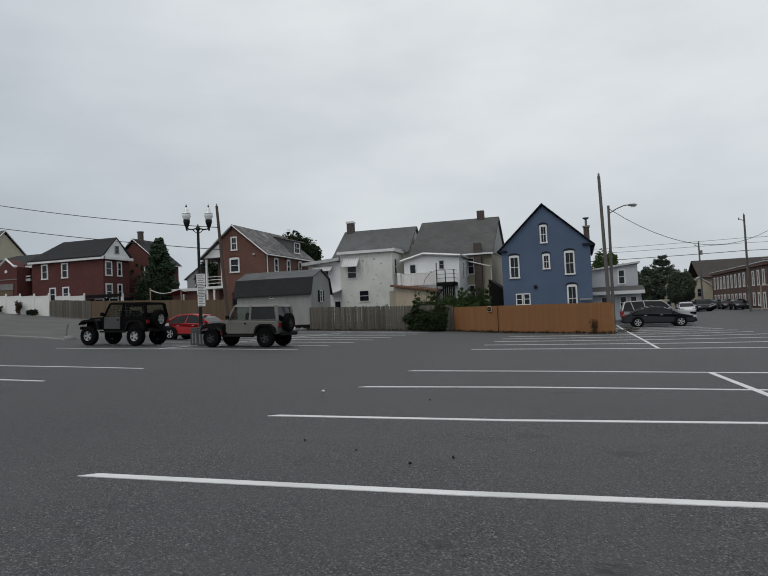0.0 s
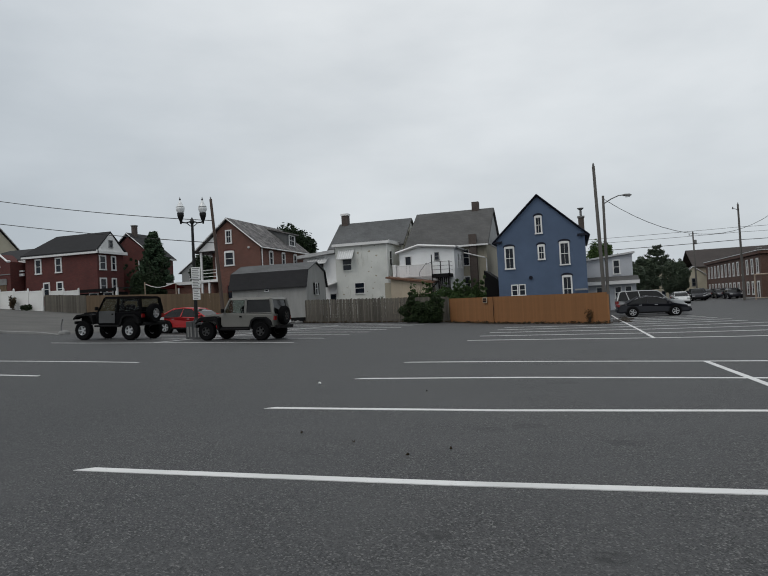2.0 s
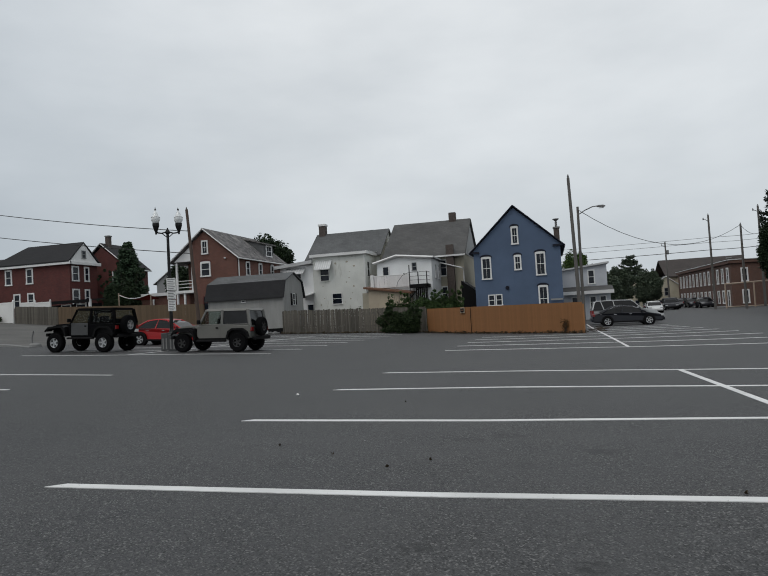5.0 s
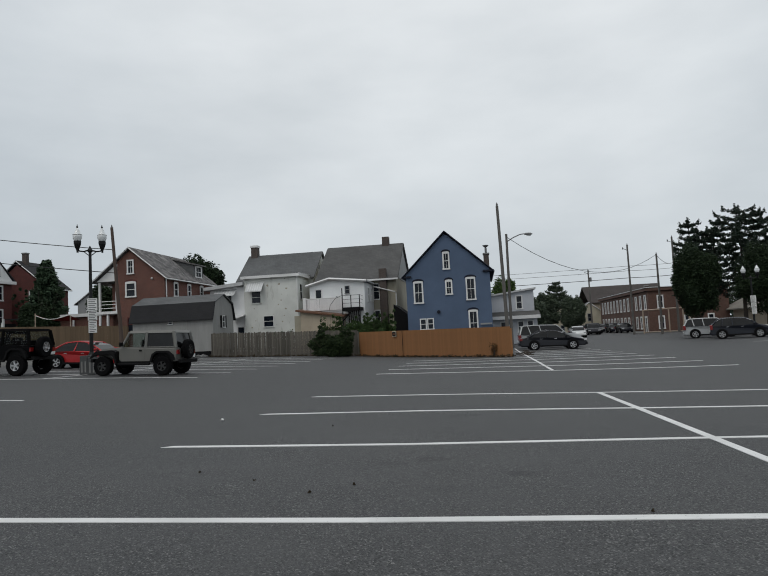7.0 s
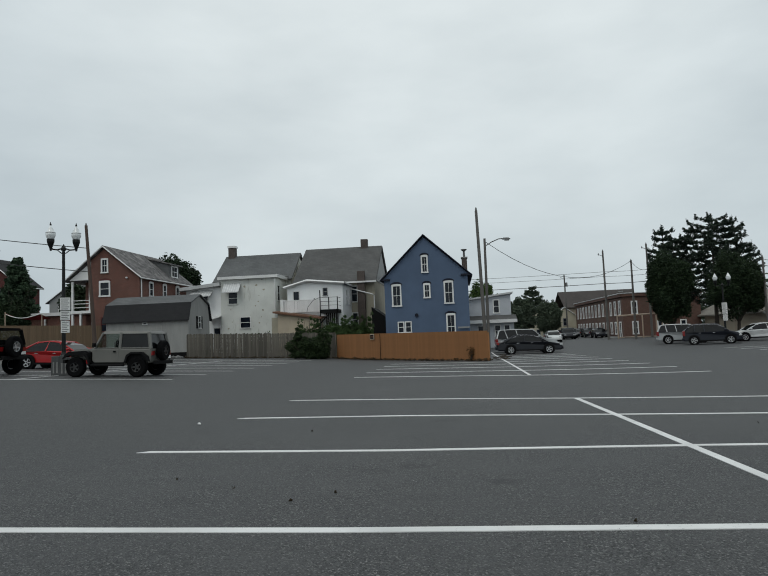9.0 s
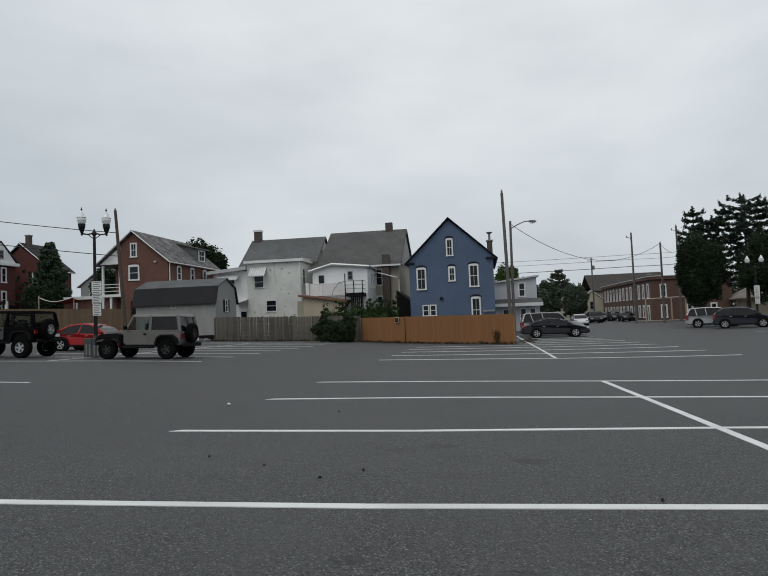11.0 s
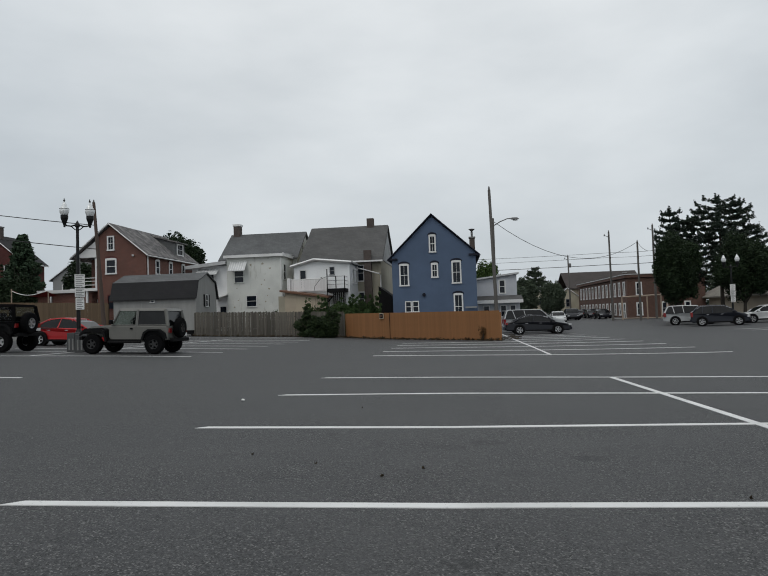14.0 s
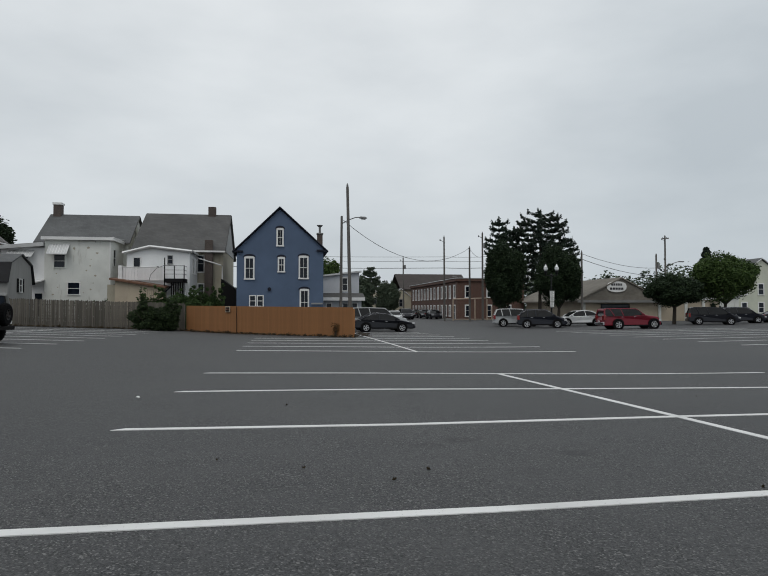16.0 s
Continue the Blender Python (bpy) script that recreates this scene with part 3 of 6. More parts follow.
fence((-44.3, 50.3), (-29.5, 51.5), (3.46, 2.9), 0.15, TANB, 0.01, "tan board fence behind the parked cars", TANB)


def vinyl_fence():
    ob = thing("vinyl_fence", (-56, 50, gz(-56, 50)), "white vinyl fence with capped posts", "fence", "", None)
    for k in range(-2, 9):
        x, yy = -49.3 - 1.83 * k, 50.0 if k >= 0 else 50.75
        top = 4.22 + 0.045 * (-49.3 - x)
        part("post", bx(x - 0.07, x + 0.07, yy - 0.07, yy + 0.07, gz(x, 50) - 0.1, top + 0.12, 0.01), VINYL, ob)
        part("cap", lathe([(0.11, 0), (0.11, 0.04), (0.02, 0.12)], (x, yy, top + 0.12), 4), VINYL, ob)
        if k < 8:
            part("panel", bx(x - 1.76, x - 0.07, yy - 0.025, yy + 0.025, gz(x, 50) + 0.05, top), VINYL, ob)
            for z in (gz(x, 50) + 0.12, top - 0.05):
                part("rail", bx(x - 1.76, x - 0.07, yy - 0.05, yy + 0.05, z - 0.06, z + 0.06, 0.01), VINYL, ob)


vinyl_fence()

# kerb by the entry to the west
def kerb_y(x):
    return 27.9 + 0.12 * (x + 25.6)


bm = bmesh.new()
rows = []
for k in range(41):
    x = -75.0 + 1.23 * k
    y = kerb_y(x)
    h = gz(x, y) + (0.13 if k < 40 else 0.03)
    rows.append([bm.verts.new(q) for q in ((x, y, gz(x, y) - 0.15), (x, y + 0.01, h - 0.02), (x, y + 0.04, h), (x, y + 0.25, h), (x, y + 0.25, gz(x, y) - 0.15))])
for a, b in zip(rows, rows[1:]):
    for k in range(5):
        bm.faces.new((a[k], b[k], b[(k + 1) % 5], a[(k + 1) % 5]))
bm.faces.new(rows[0]), bm.faces.new(rows[-1][::-1])
setting("kerb", bm, KERB, "pale concrete kerb at the lot's western entry", "kerb")
# pale ground between that kerb and the yards
bm = bmesh.new()
rows = []
for k in range(46):
    x = -100 + 1.65 * k
    y0 = kerb_y(max(x, -75)) + 0.27
    rows.append([bm.verts.new((x, y0 + (52 - y0) * t / 8, gz(x, y0 + (52 - y0) * t / 8) + 0.012)) for t in range(9)])
for a, b in zip(rows, rows[1:]):
    for k in range(8):
        bm.faces.new((a[k], b[k], b[k + 1], a[k + 1]))
setting("pavement", bm, YARD, "pale worn gravelly yard beyond the kerb", "ground", True)
bent = thing("marker_post", (-26.3, 28.6, gz(-26.3, 28.6)), "thin bent grey marker post at the kerb's end", "post", "", None)
part("shaft", pipe([(-26.3, 28.6, gz(-26.3, 28.6) - 0.1), (-26.28, 28.6, gz(-26.3, 28.6) + 0.5), (-26.15, 28.58, gz(-26.3, 28.6) + 0.85)], 0.035), STEEL, bent)
part("foot", lathe([(0.32, -0.05), (0.30, 0.12), (0.22, 0.2), (0.05, 0.22)], (-26.0, 28.5, gz(-26.0, 28.5)), 10), KERB, bent, "low concrete foot")


# ---- houses ----
def face_map(face, plane):
    """From along-the-wall, outward and up to world metres, for a wall that faces south, east or west."""
    return {"S": lambda u, d, z: (u, plane - d, z), "E": lambda u, d, z: (plane + d, u, z), "W": lambda u, d, z: (plane - d, u, z)}[face]


def fbox(f, u0, u1, d0, d1, z0, z1, bm=None, bevel=0.0):
    a, b = f(u0, d0, z0), f(u1, d1, z1)
    return bx(min(a[0], b[0]), max(a[0], b[0]), min(a[1], b[1]), max(a[1], b[1]), z0, z1, bevel, bm)


def window(house, face, plane, u0, u1, z0, z1, trim=None, fw=0.11, arch=None, sash=2, name="window", shutters=None, bars=False):
    f = face_map(face, plane)
    trim = trim or WHITE
    bm = fbox(f, u0, u0 + fw, 0, 0.07, z0, z1)
    fbox(f, u1 - fw, u1, 0, 0.07, z0, z1, bm)
    fbox(f, u0 + fw, u1 - fw, 0, 0.07, z1 - fw, z1, bm)
    fbox(f, u0 - 0.03, u1 + 0.03, 0, 0.10, z0 - 0.02, z0 + fw * 0.8, bm)
    w = part(name, bm, trim, house)
    part("pane", fbox(f, u0 + fw, u1 - fw, 0.004, 0.014, z0 + fw * 0.8, z1 - fw), GLASS, w)
    bm = bmesh.new()
    for k in range(1, sash):
        z = z0 + (z1 - z0) * k / sash
        fbox(f, u0 + fw, u1 - fw, 0.014, 0.045, z - 0.024, z + 0.024, bm)
    um = (u0 + u1) / 2
    if bars:
        fbox(f, um - 0.011, um + 0.011, 0.014, 0.024, z0 + fw, z1 - fw, bm)
    part("sash_bar", bm, trim, w)
    if arch:
        for bm_name, mat_, grow, rise, deep in (("arch", arch, 0.10, 0.26, 0.05), ("frame_head", trim, 0.0, 0.07, 0.072)):
            half = (u1 - u0) / 2 + grow
            pts = [(um - half, z1 - 0.02), (um + half, z1 - 0.02)] + [(um + half * math.cos(t), z1 + rise * math.sin(t)) for t in [math.pi * k / 10 for k in range(1, 10)]]
            bm = bmesh.new()
            lo, hi = [bm.verts.new(f(p[0], 0.0, p[1])) for p in pts], [bm.verts.new(f(p[0], deep, p[1])) for p in pts]
            n = len(pts)
            bm.faces.new(lo), bm.faces.new(hi[::-1])
            for k in range(n):
                bm.faces.new((lo[k], lo[(k + 1) % n], hi[(k + 1) % n], hi[k]))
            part(bm_name, bm, mat_, w, "dark arched hood over the window" if bm_name == "arch" else "")
    if shutters:
        for s in (u0 - 0.32, u1 + 0.02):
            part("shutter", fbox(f, s, s + 0.3, 0, 0.05, z0, z1), shutters, w)
    return w


def slab(a, b, c, d, thick):
    """A roof slope from four corners, with thickness downwards."""
    bm = bmesh.new()
    top = [bm.verts.new(p) for p in (a, b, c, d)]
    low = [bm.verts.new((p[0], p[1], p[2] - thick)) for p in (a, b, c, d)]
    bm.faces.new(top), bm.faces.new(low[::-1])
    for k in range(4):
        bm.faces.new((top[k], top[(k + 1) % 4], low[(k + 1) % 4], low[k]))
    return bm


def gable_roof(house, axis, lo, hi, ridge, e0, e1, zr, ze, material, trim, over=0.25, thick=0.16, ze1=None):
    """Two slopes. axis: the way of the ridge, from lo to hi; ridge: its place across; e0, e1: the eaves."""
    ze1 = ze if ze1 is None else ze1
    for e, z, in ((e0, ze), (e1, ze1)):
        if axis == "y":
            q = [(ridge, lo - over, zr), (ridge, hi + over, zr), (e, hi + over, z), (e, lo - over, z)]
        else:
            q = [(lo - over, ridge, zr), (hi + over, ridge, zr), (hi + over, e, z), (lo - over, e, z)]
        r = part("roof", slab(*q, thick), material, house)
        for i, j in ((0, 3), (3, 2), (2, 1)):
            pa, pb = Vector(q[i]), Vector(q[j])
            part("fascia", tube(pa - Vector((0, 0, thick * 0.6)), pb - Vector((0, 0, thick * 0.6)), 0.058, 0.058, 4), trim, r)


def chimney(house, x0, x1, y0, y1, z0, z1, material=None, cap=True):
    c = part("chimney", bx(x0, x1, y0, y1, z0, z1), material or CHIMB, house)
    if cap:
        part("cap", bx(x0 - 0.06, x1 + 0.06, y0 - 0.06, y1 + 0.06, z1, z1 + 0.14, 0.02), KERB, c)
    return c


def awning(house, face, plane, u0, u1, z0, z1, out):
    f = face_map(face, plane)
    a = part("awning", slab(f(u0, 0, z1), f(u1, 0, z1), f(u1, out, z0), f(u0, out, z0), 0.05), ROOFMET, house, "white ribbed metal awning")
    n = 7
    bm = bmesh.new()
    for k in range(n + 1):
        u = u0 + (u1 - u0) * k / n
        tube(f(u, 0, z1 + 0.01), f(u, out, z0 + 0.01), 0.025, 0.025, 5, bm)
    part("rib", bm, WHITE, a)


# blue gabled house
blue = thing("gabled_house", (-1.55, 60, -0.7), "blue painted gabled house with white-framed windows", "house", "", None)
part("wall", prism([(-5.2, -1.2), (2.15, -1.2), (2.15, 6.25), (-1.6, 9.62), (-5.2, 6.1)], "y", 55.5, 68.0), BLUE, blue)
gable_roof(blue, "y", 55.5, 68.0, -1.6, -5.55, 2.52, 9.85, 5.95, SHING2, NAVY, 0.22, 0.14, 6.1)
for u0, u1, z0, z1, s in ((-4.57, -3.71, 3.54, 5.46, 2), (-1.76, -1.14, 4.18, 5.44, 2), (0.02, 0.87, 3.61, 5.57, 2), (-1.88, -1.26, 6.41, 7.93, 2), (0.11, 0.93, 0.5, 2.7, 2)):
    window(blue, "S", 55.5, u0, u1, z0, z1, WHITE, 0.125, NAVY, s, bars=True)
window(blue, "S", 55.5, -4.15, -3.56, 1.22, 2.21, WHITE, 0.09)
window(blue, "S", 55.5, -3.51, -2.92, 1.22, 2.21, WHITE, 0.09)
part("vent", tube((-2.45, 55.52, 2.72), (-2.45, 55.36, 2.72), 0.16, 0.16, 10), NAVY, blue, "round dark wall vent")
part("eave_return", bx(-5.55, -4.7, 55.3, 55.55, 5.85, 6.0), NAVY, blue)
part("eave_return", bx(1.55, 2.5, 55.3, 55.55, 6.0, 6.16), NAVY, blue)
part("railing", bx(1.1, 2.1, 55.3, 55.38, 1.42, 1.56), GREYS, blue, "grey rail by the back door")
c = chimney(blue, 1.72, 2.2, 57.6, 58.1, 6.0, 7.75)
part("flue", lathe([(0.10, 0), (0.10, 0.5), (0.05, 0.52), (0.28, 0.72), (0.28, 0.76), (0.03, 0.8)], (1.96, 57.85, 7.85), 10), STEEL, c, "metal flue with a wide cap")
part("lean_to", prism([(-6.7, -1), (-5.25, -1), (-5.25, 2.6), (-6.7, 3.7)], "y", 57.5, 62.0), PLAST, blue, "dark lean-to beside the wall")

# cream stucco house with a flat-roofed back
cream = thing("stucco_house", (-20, 66, -0.2), "cream stucco house with a grey shingle roof", "house", "", None)
part("wall", bx(-22.78, -17.0, 62.0, 66.2, -0.9, 7.5), CREAM, cream)
part("flat_roof", slab((-23.0, 61.7, 7.62), (-16.8, 61.7, 7.62), (-16.8, 66.0, 7.85), (-23.0, 66.0, 7.85), 0.1), ROOFMET, cream)
part("fascia", bx(-23.0, -16.8, 61.66, 61.74, 7.34, 7.62), WHITE, cream)
part("fascia", bx(-16.84, -16.76, 61.7, 66.0, 7.34, 7.66), WHITE, cream)
part("wall", prism([(66.1, -0.9), (74, -0.9), (74, 7.7), (70, 10.6), (66.1, 7.7)], "x", -24.9, -16.5), CREAM, cream)
gable_roof(cream, "x", -24.9, -16.5, 70.0, 65.7, 74.3, 10.82, 7.55, SHING, SHING2, 0.2)
c = chimney(cream, -24.72, -23.98, 69.6, 70.4, 10.0, 11.75, CHIMB, False)
part("cap", bx(-24.8, -23.9, 69.52, 70.48, 11.75, 12.0, 0.02), WHITE, c, "whitewashed chimney cap")
window(cream, "S", 62.0, -22.0, -20.96, 4.79, 6.04, CREAM, 0.07)
awning(cream, "S", 62.0, -22.35, -20.65, 6.0, 6.95, 0.85)
window(cream, "S", 62.0, -20.8, -19.66, 2.32, 3.5, WHITE, 0.08)
window(cream, "E", -17.0, 62.43, 63.3, 5.0, 6.6, CREAM, 0.05)
window(cream, "E", -17.0, 62.5, 63.3, 1.4, 3.4, CREAM, 0.05)
window(cream, "E", -16.5, 68.3, 68.9, 8.0, 9.2, CREAM, 0.05)
window(cream, "E", -16.5, 70.8, 71.4, 8.0, 9.0, CREAM, 0.05)
for z in (1.0, 7.2):
    part("bracket", tube((-18.4, 61.99, z), (-18.4, 61.93, z), 0.05, 0.05, 6), STEEL, cream)
patch_rng = random.Random(41)
for k in range(16):
    x, z = patch_rng.choice((-21.9, -20.2, -19.4, -18.9, -18.5, -18.3)) + patch_rng.uniform(-0.3, 0.3), patch_rng.uniform(1.6, 6.7)
    r_ = patch_rng.uniform(0.05, 0.15)
    part("bare_patch", prism([(x + r_ * math.cos(a) * patch_rng.uniform(0.6, 1.2), z + 0.8 * r_ * math.sin(a) * patch_rng.uniform(0.6, 1.2)) for a in [math.pi * q / 4 for q in range(8)]], "y", 61.99, 62.003), OLIVE, cream)
part("downpipe", pipe([(-17.1, 61.9, 7.4), (-17.1, 61.9, 0)], 0.05), WHITE, cream)
w2 = part("annex", bx(-26.6, -22.82, 62.3, 66.0, -0.9, 6.65), WSIDE, cream, "white sided annex with a flat roof")
part("annex_roof", slab((-27.1, 61.7, 6.72), (-22.82, 61.7, 7.1), (-22.82, 66.0, 7.1), (-27.1, 66.0, 6.72), 0.34), ROOFMET, w2)
f2 = window(cream, "S", 62.3, -25.4, -24.2, 4.7, 5.9, WHITE, 0.08)
awning(cream, "S", 62.3, -25.9, -23.7, 5.75, 6.4, 0.9)
window(cream, "S", 62.3, -23.7, -22.95, 0.3, 2.5, WHITE, 0.06, name="door")
part("porch_roof", slab((-24.0, 62.3, 3.5), (-22.7, 62.3, 3.8), (-22.7, 61.2, 3.6), (-24.0, 61.2, 3.3), 0.1), WHITE, cream)

# dark-roofed house
dark = thing("dark_roofed_house", (-11, 68, -0.5), "olive stucco house with a dark shingle roof", "house", "", None)
part("wall", prism([(63.0, -1), (75, -1), (75, 6.7), (69, 10.7), (63.0, 6.7)], "x", -15.2, -7.05), OLIVE, dark)
gable_roof(dark, "x", -15.2, -7.05, 69.0, 62.5, 75.5, 10.98, 6.62, SHING2, SHING2, 0.22)
part("gable_wall", prism([(63.2, 6.7), (74.8, 6.7), (69, 10.6)], "x", -7.05, -6.98), GREYS, dark, "grey sided gable")
chimney(dark, -9.15, -8.4, 68.6, 69.3, 10.2, 11.75, CHIMB, False)
part("flue", bx(-8.72, -7.98, 62.45, 63.0, -0.8, 7.6), CHIMB, dark, "brown brick stack up the back wall")
window(dark, "S", 63.0, -9.5, -8.75, 4.5, 6.2, WHITE, 0.12)
window(dark, "S", 63.0, -9.45, -8.75, 2.0, 3.5, WHITE, 0.12)
part("gutter", bx(-10.5, -6.8, 62.3, 62.42, 6.42, 6.58), WHITE, dark)
part("downpipe", pipe([(-10.2, 62.3, 6.1), (-7.2, 62.35, 5.2), (-7.1, 62.8, 5.1), (-7.1, 62.8, -0.5)], 0.06), WHITE, dark)

# white annex over a tan garage
annex = thing("white_annex", (-12, 60, -0.4), "white sided two-storey back building with a porch rail", "house", "", None)
part("wall", prism([(-14.7, -1), (-9.43, -1), (-9.43, 6.05), (-12.7, 6.42), (-14.7, 5.9)], "y", 58.0, 62.9), WSIDE, annex)
part("roof", slab((-15.0, 57.7, 5.98), (-12.75, 57.7, 6.58), (-12.75, 63, 6.58), (-15.0, 63, 5.98), 0.14), ROOFMET, annex)
part("roof", slab((-12.75, 57.7, 6.58), (-9.2, 57.7, 6.2), (-9.2, 63, 6.2), (-12.75, 63, 6.58), 0.14), ROOFMET, annex)
for a_, b_ in (((-15.0, 57.68, 5.85), (-12.75, 57.68, 6.45)), ((-12.75, 57.68, 6.45), (-9.2, 57.68, 6.07))):
    part("fascia", tube(a_, b_, 0.12, 0.12, 4), WHITE, annex)
window(annex, "S", 58.0, -14.2, -13.5, 3.75, 5.55, WHITE, 0.09, name="door")
window(annex, "S", 58.0, -11.3, -10.85, 4.97, 5.72, GREYS, 0.05)
window(annex, "E", -9.43, 59.6, 60.3, 4.2, 5.6, WHITE, 0.07)
window(annex, "E", -9.43, 61.4, 62.1, 4.2, 5.6, WHITE, 0.07)
part("parapet", bx(-15.2, -14.9, 57.2, 57.9, 3.5, 4.75), WHITE, annex)
part("railing", pipe([(-14.9, 57.4, 4.62), (-11.4, 57.4, 4.62)], 0.04), WHITE, annex)
for k in range(14):
    part("board", bx(-14.88 + 0.25 * k, -14.65 + 0.25 * k, 57.38, 57.42, 3.5, 4.58), ROSEW, annex)
part("pipe_stub", tube((-12.1, 57.99, 4.7), (-12.1, 57.85, 4.7), 0.08, 0.08, 8), STEEL, annex)

gar = thing("tan_garage", (-13.3, 57.5, -0.5), "tan stucco lean-to garage with a brown roof edge", "garage", "", None)
part("wall", prism([(-15.2, -1), (-11.35, -1), (-11.35, 2.75), (-15.2, 3.4)], "y", 56.3, 57.98), TANW, gar)
part("roof", slab((-15.6, 56.0, 3.62), (-11.1, 56.0, 2.92), (-11.1, 58.0, 3.05), (-15.6, 58.0, 3.75), 0.16), RUST, gar)
part("lower_wall", bx(-16.0, -15.2, 57.0, 58.0, -1, 3.1), OLIVE, gar)
part("sill", bx(-16.2, -15.3, 56.6, 57.0, 1.2, 1.38), WHITE, gar)

deck = thing("balcony", (-10.5, 57.2, 3.6), "small dark balcony with a thin metal railing", "balcony", "", None)
part("floor", bx(-11.3, -9.6, 56.4, 57.98, 3.3, 3.62), PLAST, deck)
for x in (-11.25, -10.45, -9.65):
    part("post", bx(x - 0.04, x + 0.04, 56.4, 56.48, -0.7 if x != -10.45 else 3.6, 4.75 if x > -11 else 5.4), BLACKM, deck)
for z in (4.0, 4.35, 4.72):
    part("rail", pipe([(-11.25, 56.44, z), (-9.65, 56.44, z), (-9.65, 57.95, z)], 0.022), STEEL, deck)
part("stair_rail", pipe([(-11.3, 56.44, 4.72), (-11.9, 56.44, 4.5), (-12.4, 56.44, 3.9), (-12.5, 56.44, 3.45)], 0.025), STEEL, deck)
for k in range(6):
    part("slat", bx(-10.75 + 0.18 * k, -10.63 + 0.18 * k, 56.5, 56.55, 1.6, 3.3), PLAST, deck)
part("brace", tube((-11.25, 56.46, 2.4), (-10.4, 56.46, 3.3), 0.05, 0.05, 6), PLAST, deck)


# grey gambrel shed
def build_shed():
    ob = thing("garden_shed", (-24.7, 52.6, 0.2), "grey board shed with a dark gambrel roof", "shed", "", None)
    prof = [(50.4, 0.35), (54.8, 0.35), (54.8, 3.1), (54.45, 4.4), (52.6, 5.12), (50.75, 4.4), (50.4, 3.1)]
    part("wall", prism(prof, "x", -28.35, -21.1), SHEDW, ob)
    for a, b, m in (((50.15, 3.05), (50.68, 4.52), SHEDR), ((50.68, 4.52), (52.6, 5.28), SHING), ((52.6, 5.28), (54.52, 4.52), SHING), ((54.52, 4.52), (55.05, 3.05), SHEDR)):
        part("roof", slab((-28.6, a[0], a[1]), (-20.95, a[0], a[1]), (-20.95, b[0], b[1]), (-28.6, b[0], b[1]), 0.09), m, ob)
    window(ob, "E", -21.1, 52.25, 52.85, 2.3, 3.35, WHITE, 0.06, shutters=PLAST)
    window(ob, "S", 50.4, -25.1, -24.7, 2.75, 3.1, WHITE, 0.05, name="vent")
    for x in (-28.3, -25.9, -23.5, -21.15):
        part("batten", bx(x - 0.05, x + 0.05, 50.37, 50.4, 0.35, 3.1), SHEDW, ob)
    # solid black box in place of the shade beneath the floor
    part("skirt", bx(-28.3, -21.15, 50.45, 54.7, gz(-24, 52) - 0.4, 0.36), PLAST, ob, "black box standing in for the shade under the floor")


build_shed()

# red brick house with slate roof and dormers
red = thing("red_brick_house", (-31, 60, 0.3), "red brick house with a worn slate roof and dormers", "house", "", None)
part("wall", prism([(-32.55, -0.6), (-27.8, -0.6), (-27.8, 7.35), (-31.25, 10.1), (-32.55, 9.1)], "y", 55.0, 66.0), BRICK, red)
part("wall", bx(-34.6, -32.5, 57.4, 66.0, -0.6, 7.3), BRICK, red)
gable_roof(red, "y", 55.0, 66.0, -31.25, -35.1, -27.45, 10.42, 7.3, SLATE, WHITE, 0.3)
part("gable_panel", prism([(-34.75, 7.3), (-32.55, 7.3), (-32.55, 8.95)], "y", 55.05, 55.25), WHITE, red, "white boarded gable end over the porch")
for x, z0, z1 in ((-34.5, 0, 7.2), (-32.75, 4.4, 7.2), (-33.7, 0, 4.2)):
    part("porch_post", bx(x - 0.09, x + 0.09, 55.1, 55.28, z0, z1), WHITE, red)
part("porch_floor", bx(-35.3, -32.6, 55.0, 57.4, 4.2, 4.45), WHITE, red)
for z in (4.75, 5.1, 5.4):
    part("porch_rail", pipe([(-34.5, 55.15, z), (-32.7, 55.15, z)], 0.035), WHITE, red)
window(red, "S", 57.4, -34.2, -33.1, 5.0, 6.9, WHITE, 0.14)
window(red, "S", 57.4, -34.0, -33.0, 1.6, 3.5, WHITE, 0.14, sash=3, bars=True)
window(red, "S", 55.0, -31.54, -30.83, 7.85, 9.22, WHITE, 0.13, bars=True)
window(red, "S", 55.0, -31.74, -30.64, 5.66, 7.09, WHITE, 0.14, BRICK2)
window(red, "S", 55.0, -31.6, -30.7, 2.4, 3.8, BRICK2, 0.1)
for y0, y1 in ((56.75, 57.6), (59.55, 60.35), (62.4, 63.2)):
    window(red, "E", -27.8, y0, y1, 5.6, 7.0, WHITE, 0.13, BRICK2)
part("downpipe", pipe([(-27.72, 55.2, 7.2), (-27.72, 55.2, 0)], 0.06), WHITE, red)
part("wall_lamp", lathe([(0.03, 0), (0.12, 0.08), (0.12, 0.16), (0.02, 0.2)], (-29.0, 54.9, 7.2), 8), WHITE, red)
for y in (62.2,):
    d_ = part("dormer", prism([(-30.9, 7.9), (-28.35, 7.9), (-28.35, 9.25), (-30.9, 10.02)], "y", y, y + 2.3), SHING, red, "slate-hung dormer with a white window")
    part("dormer_roof", slab((-30.9, y - 0.2, 10.15), (-30.9, y + 2.5, 10.15), (-28.05, y + 2.5, 9.35), (-28.05, y - 0.2, 9.35), 0.14), SLATE, d_)
    window(red, "E", -28.35, y + 0.4, y + 1.85, 7.95, 9.2, WHITE, 0.14, name="dormer_window", bars=True)

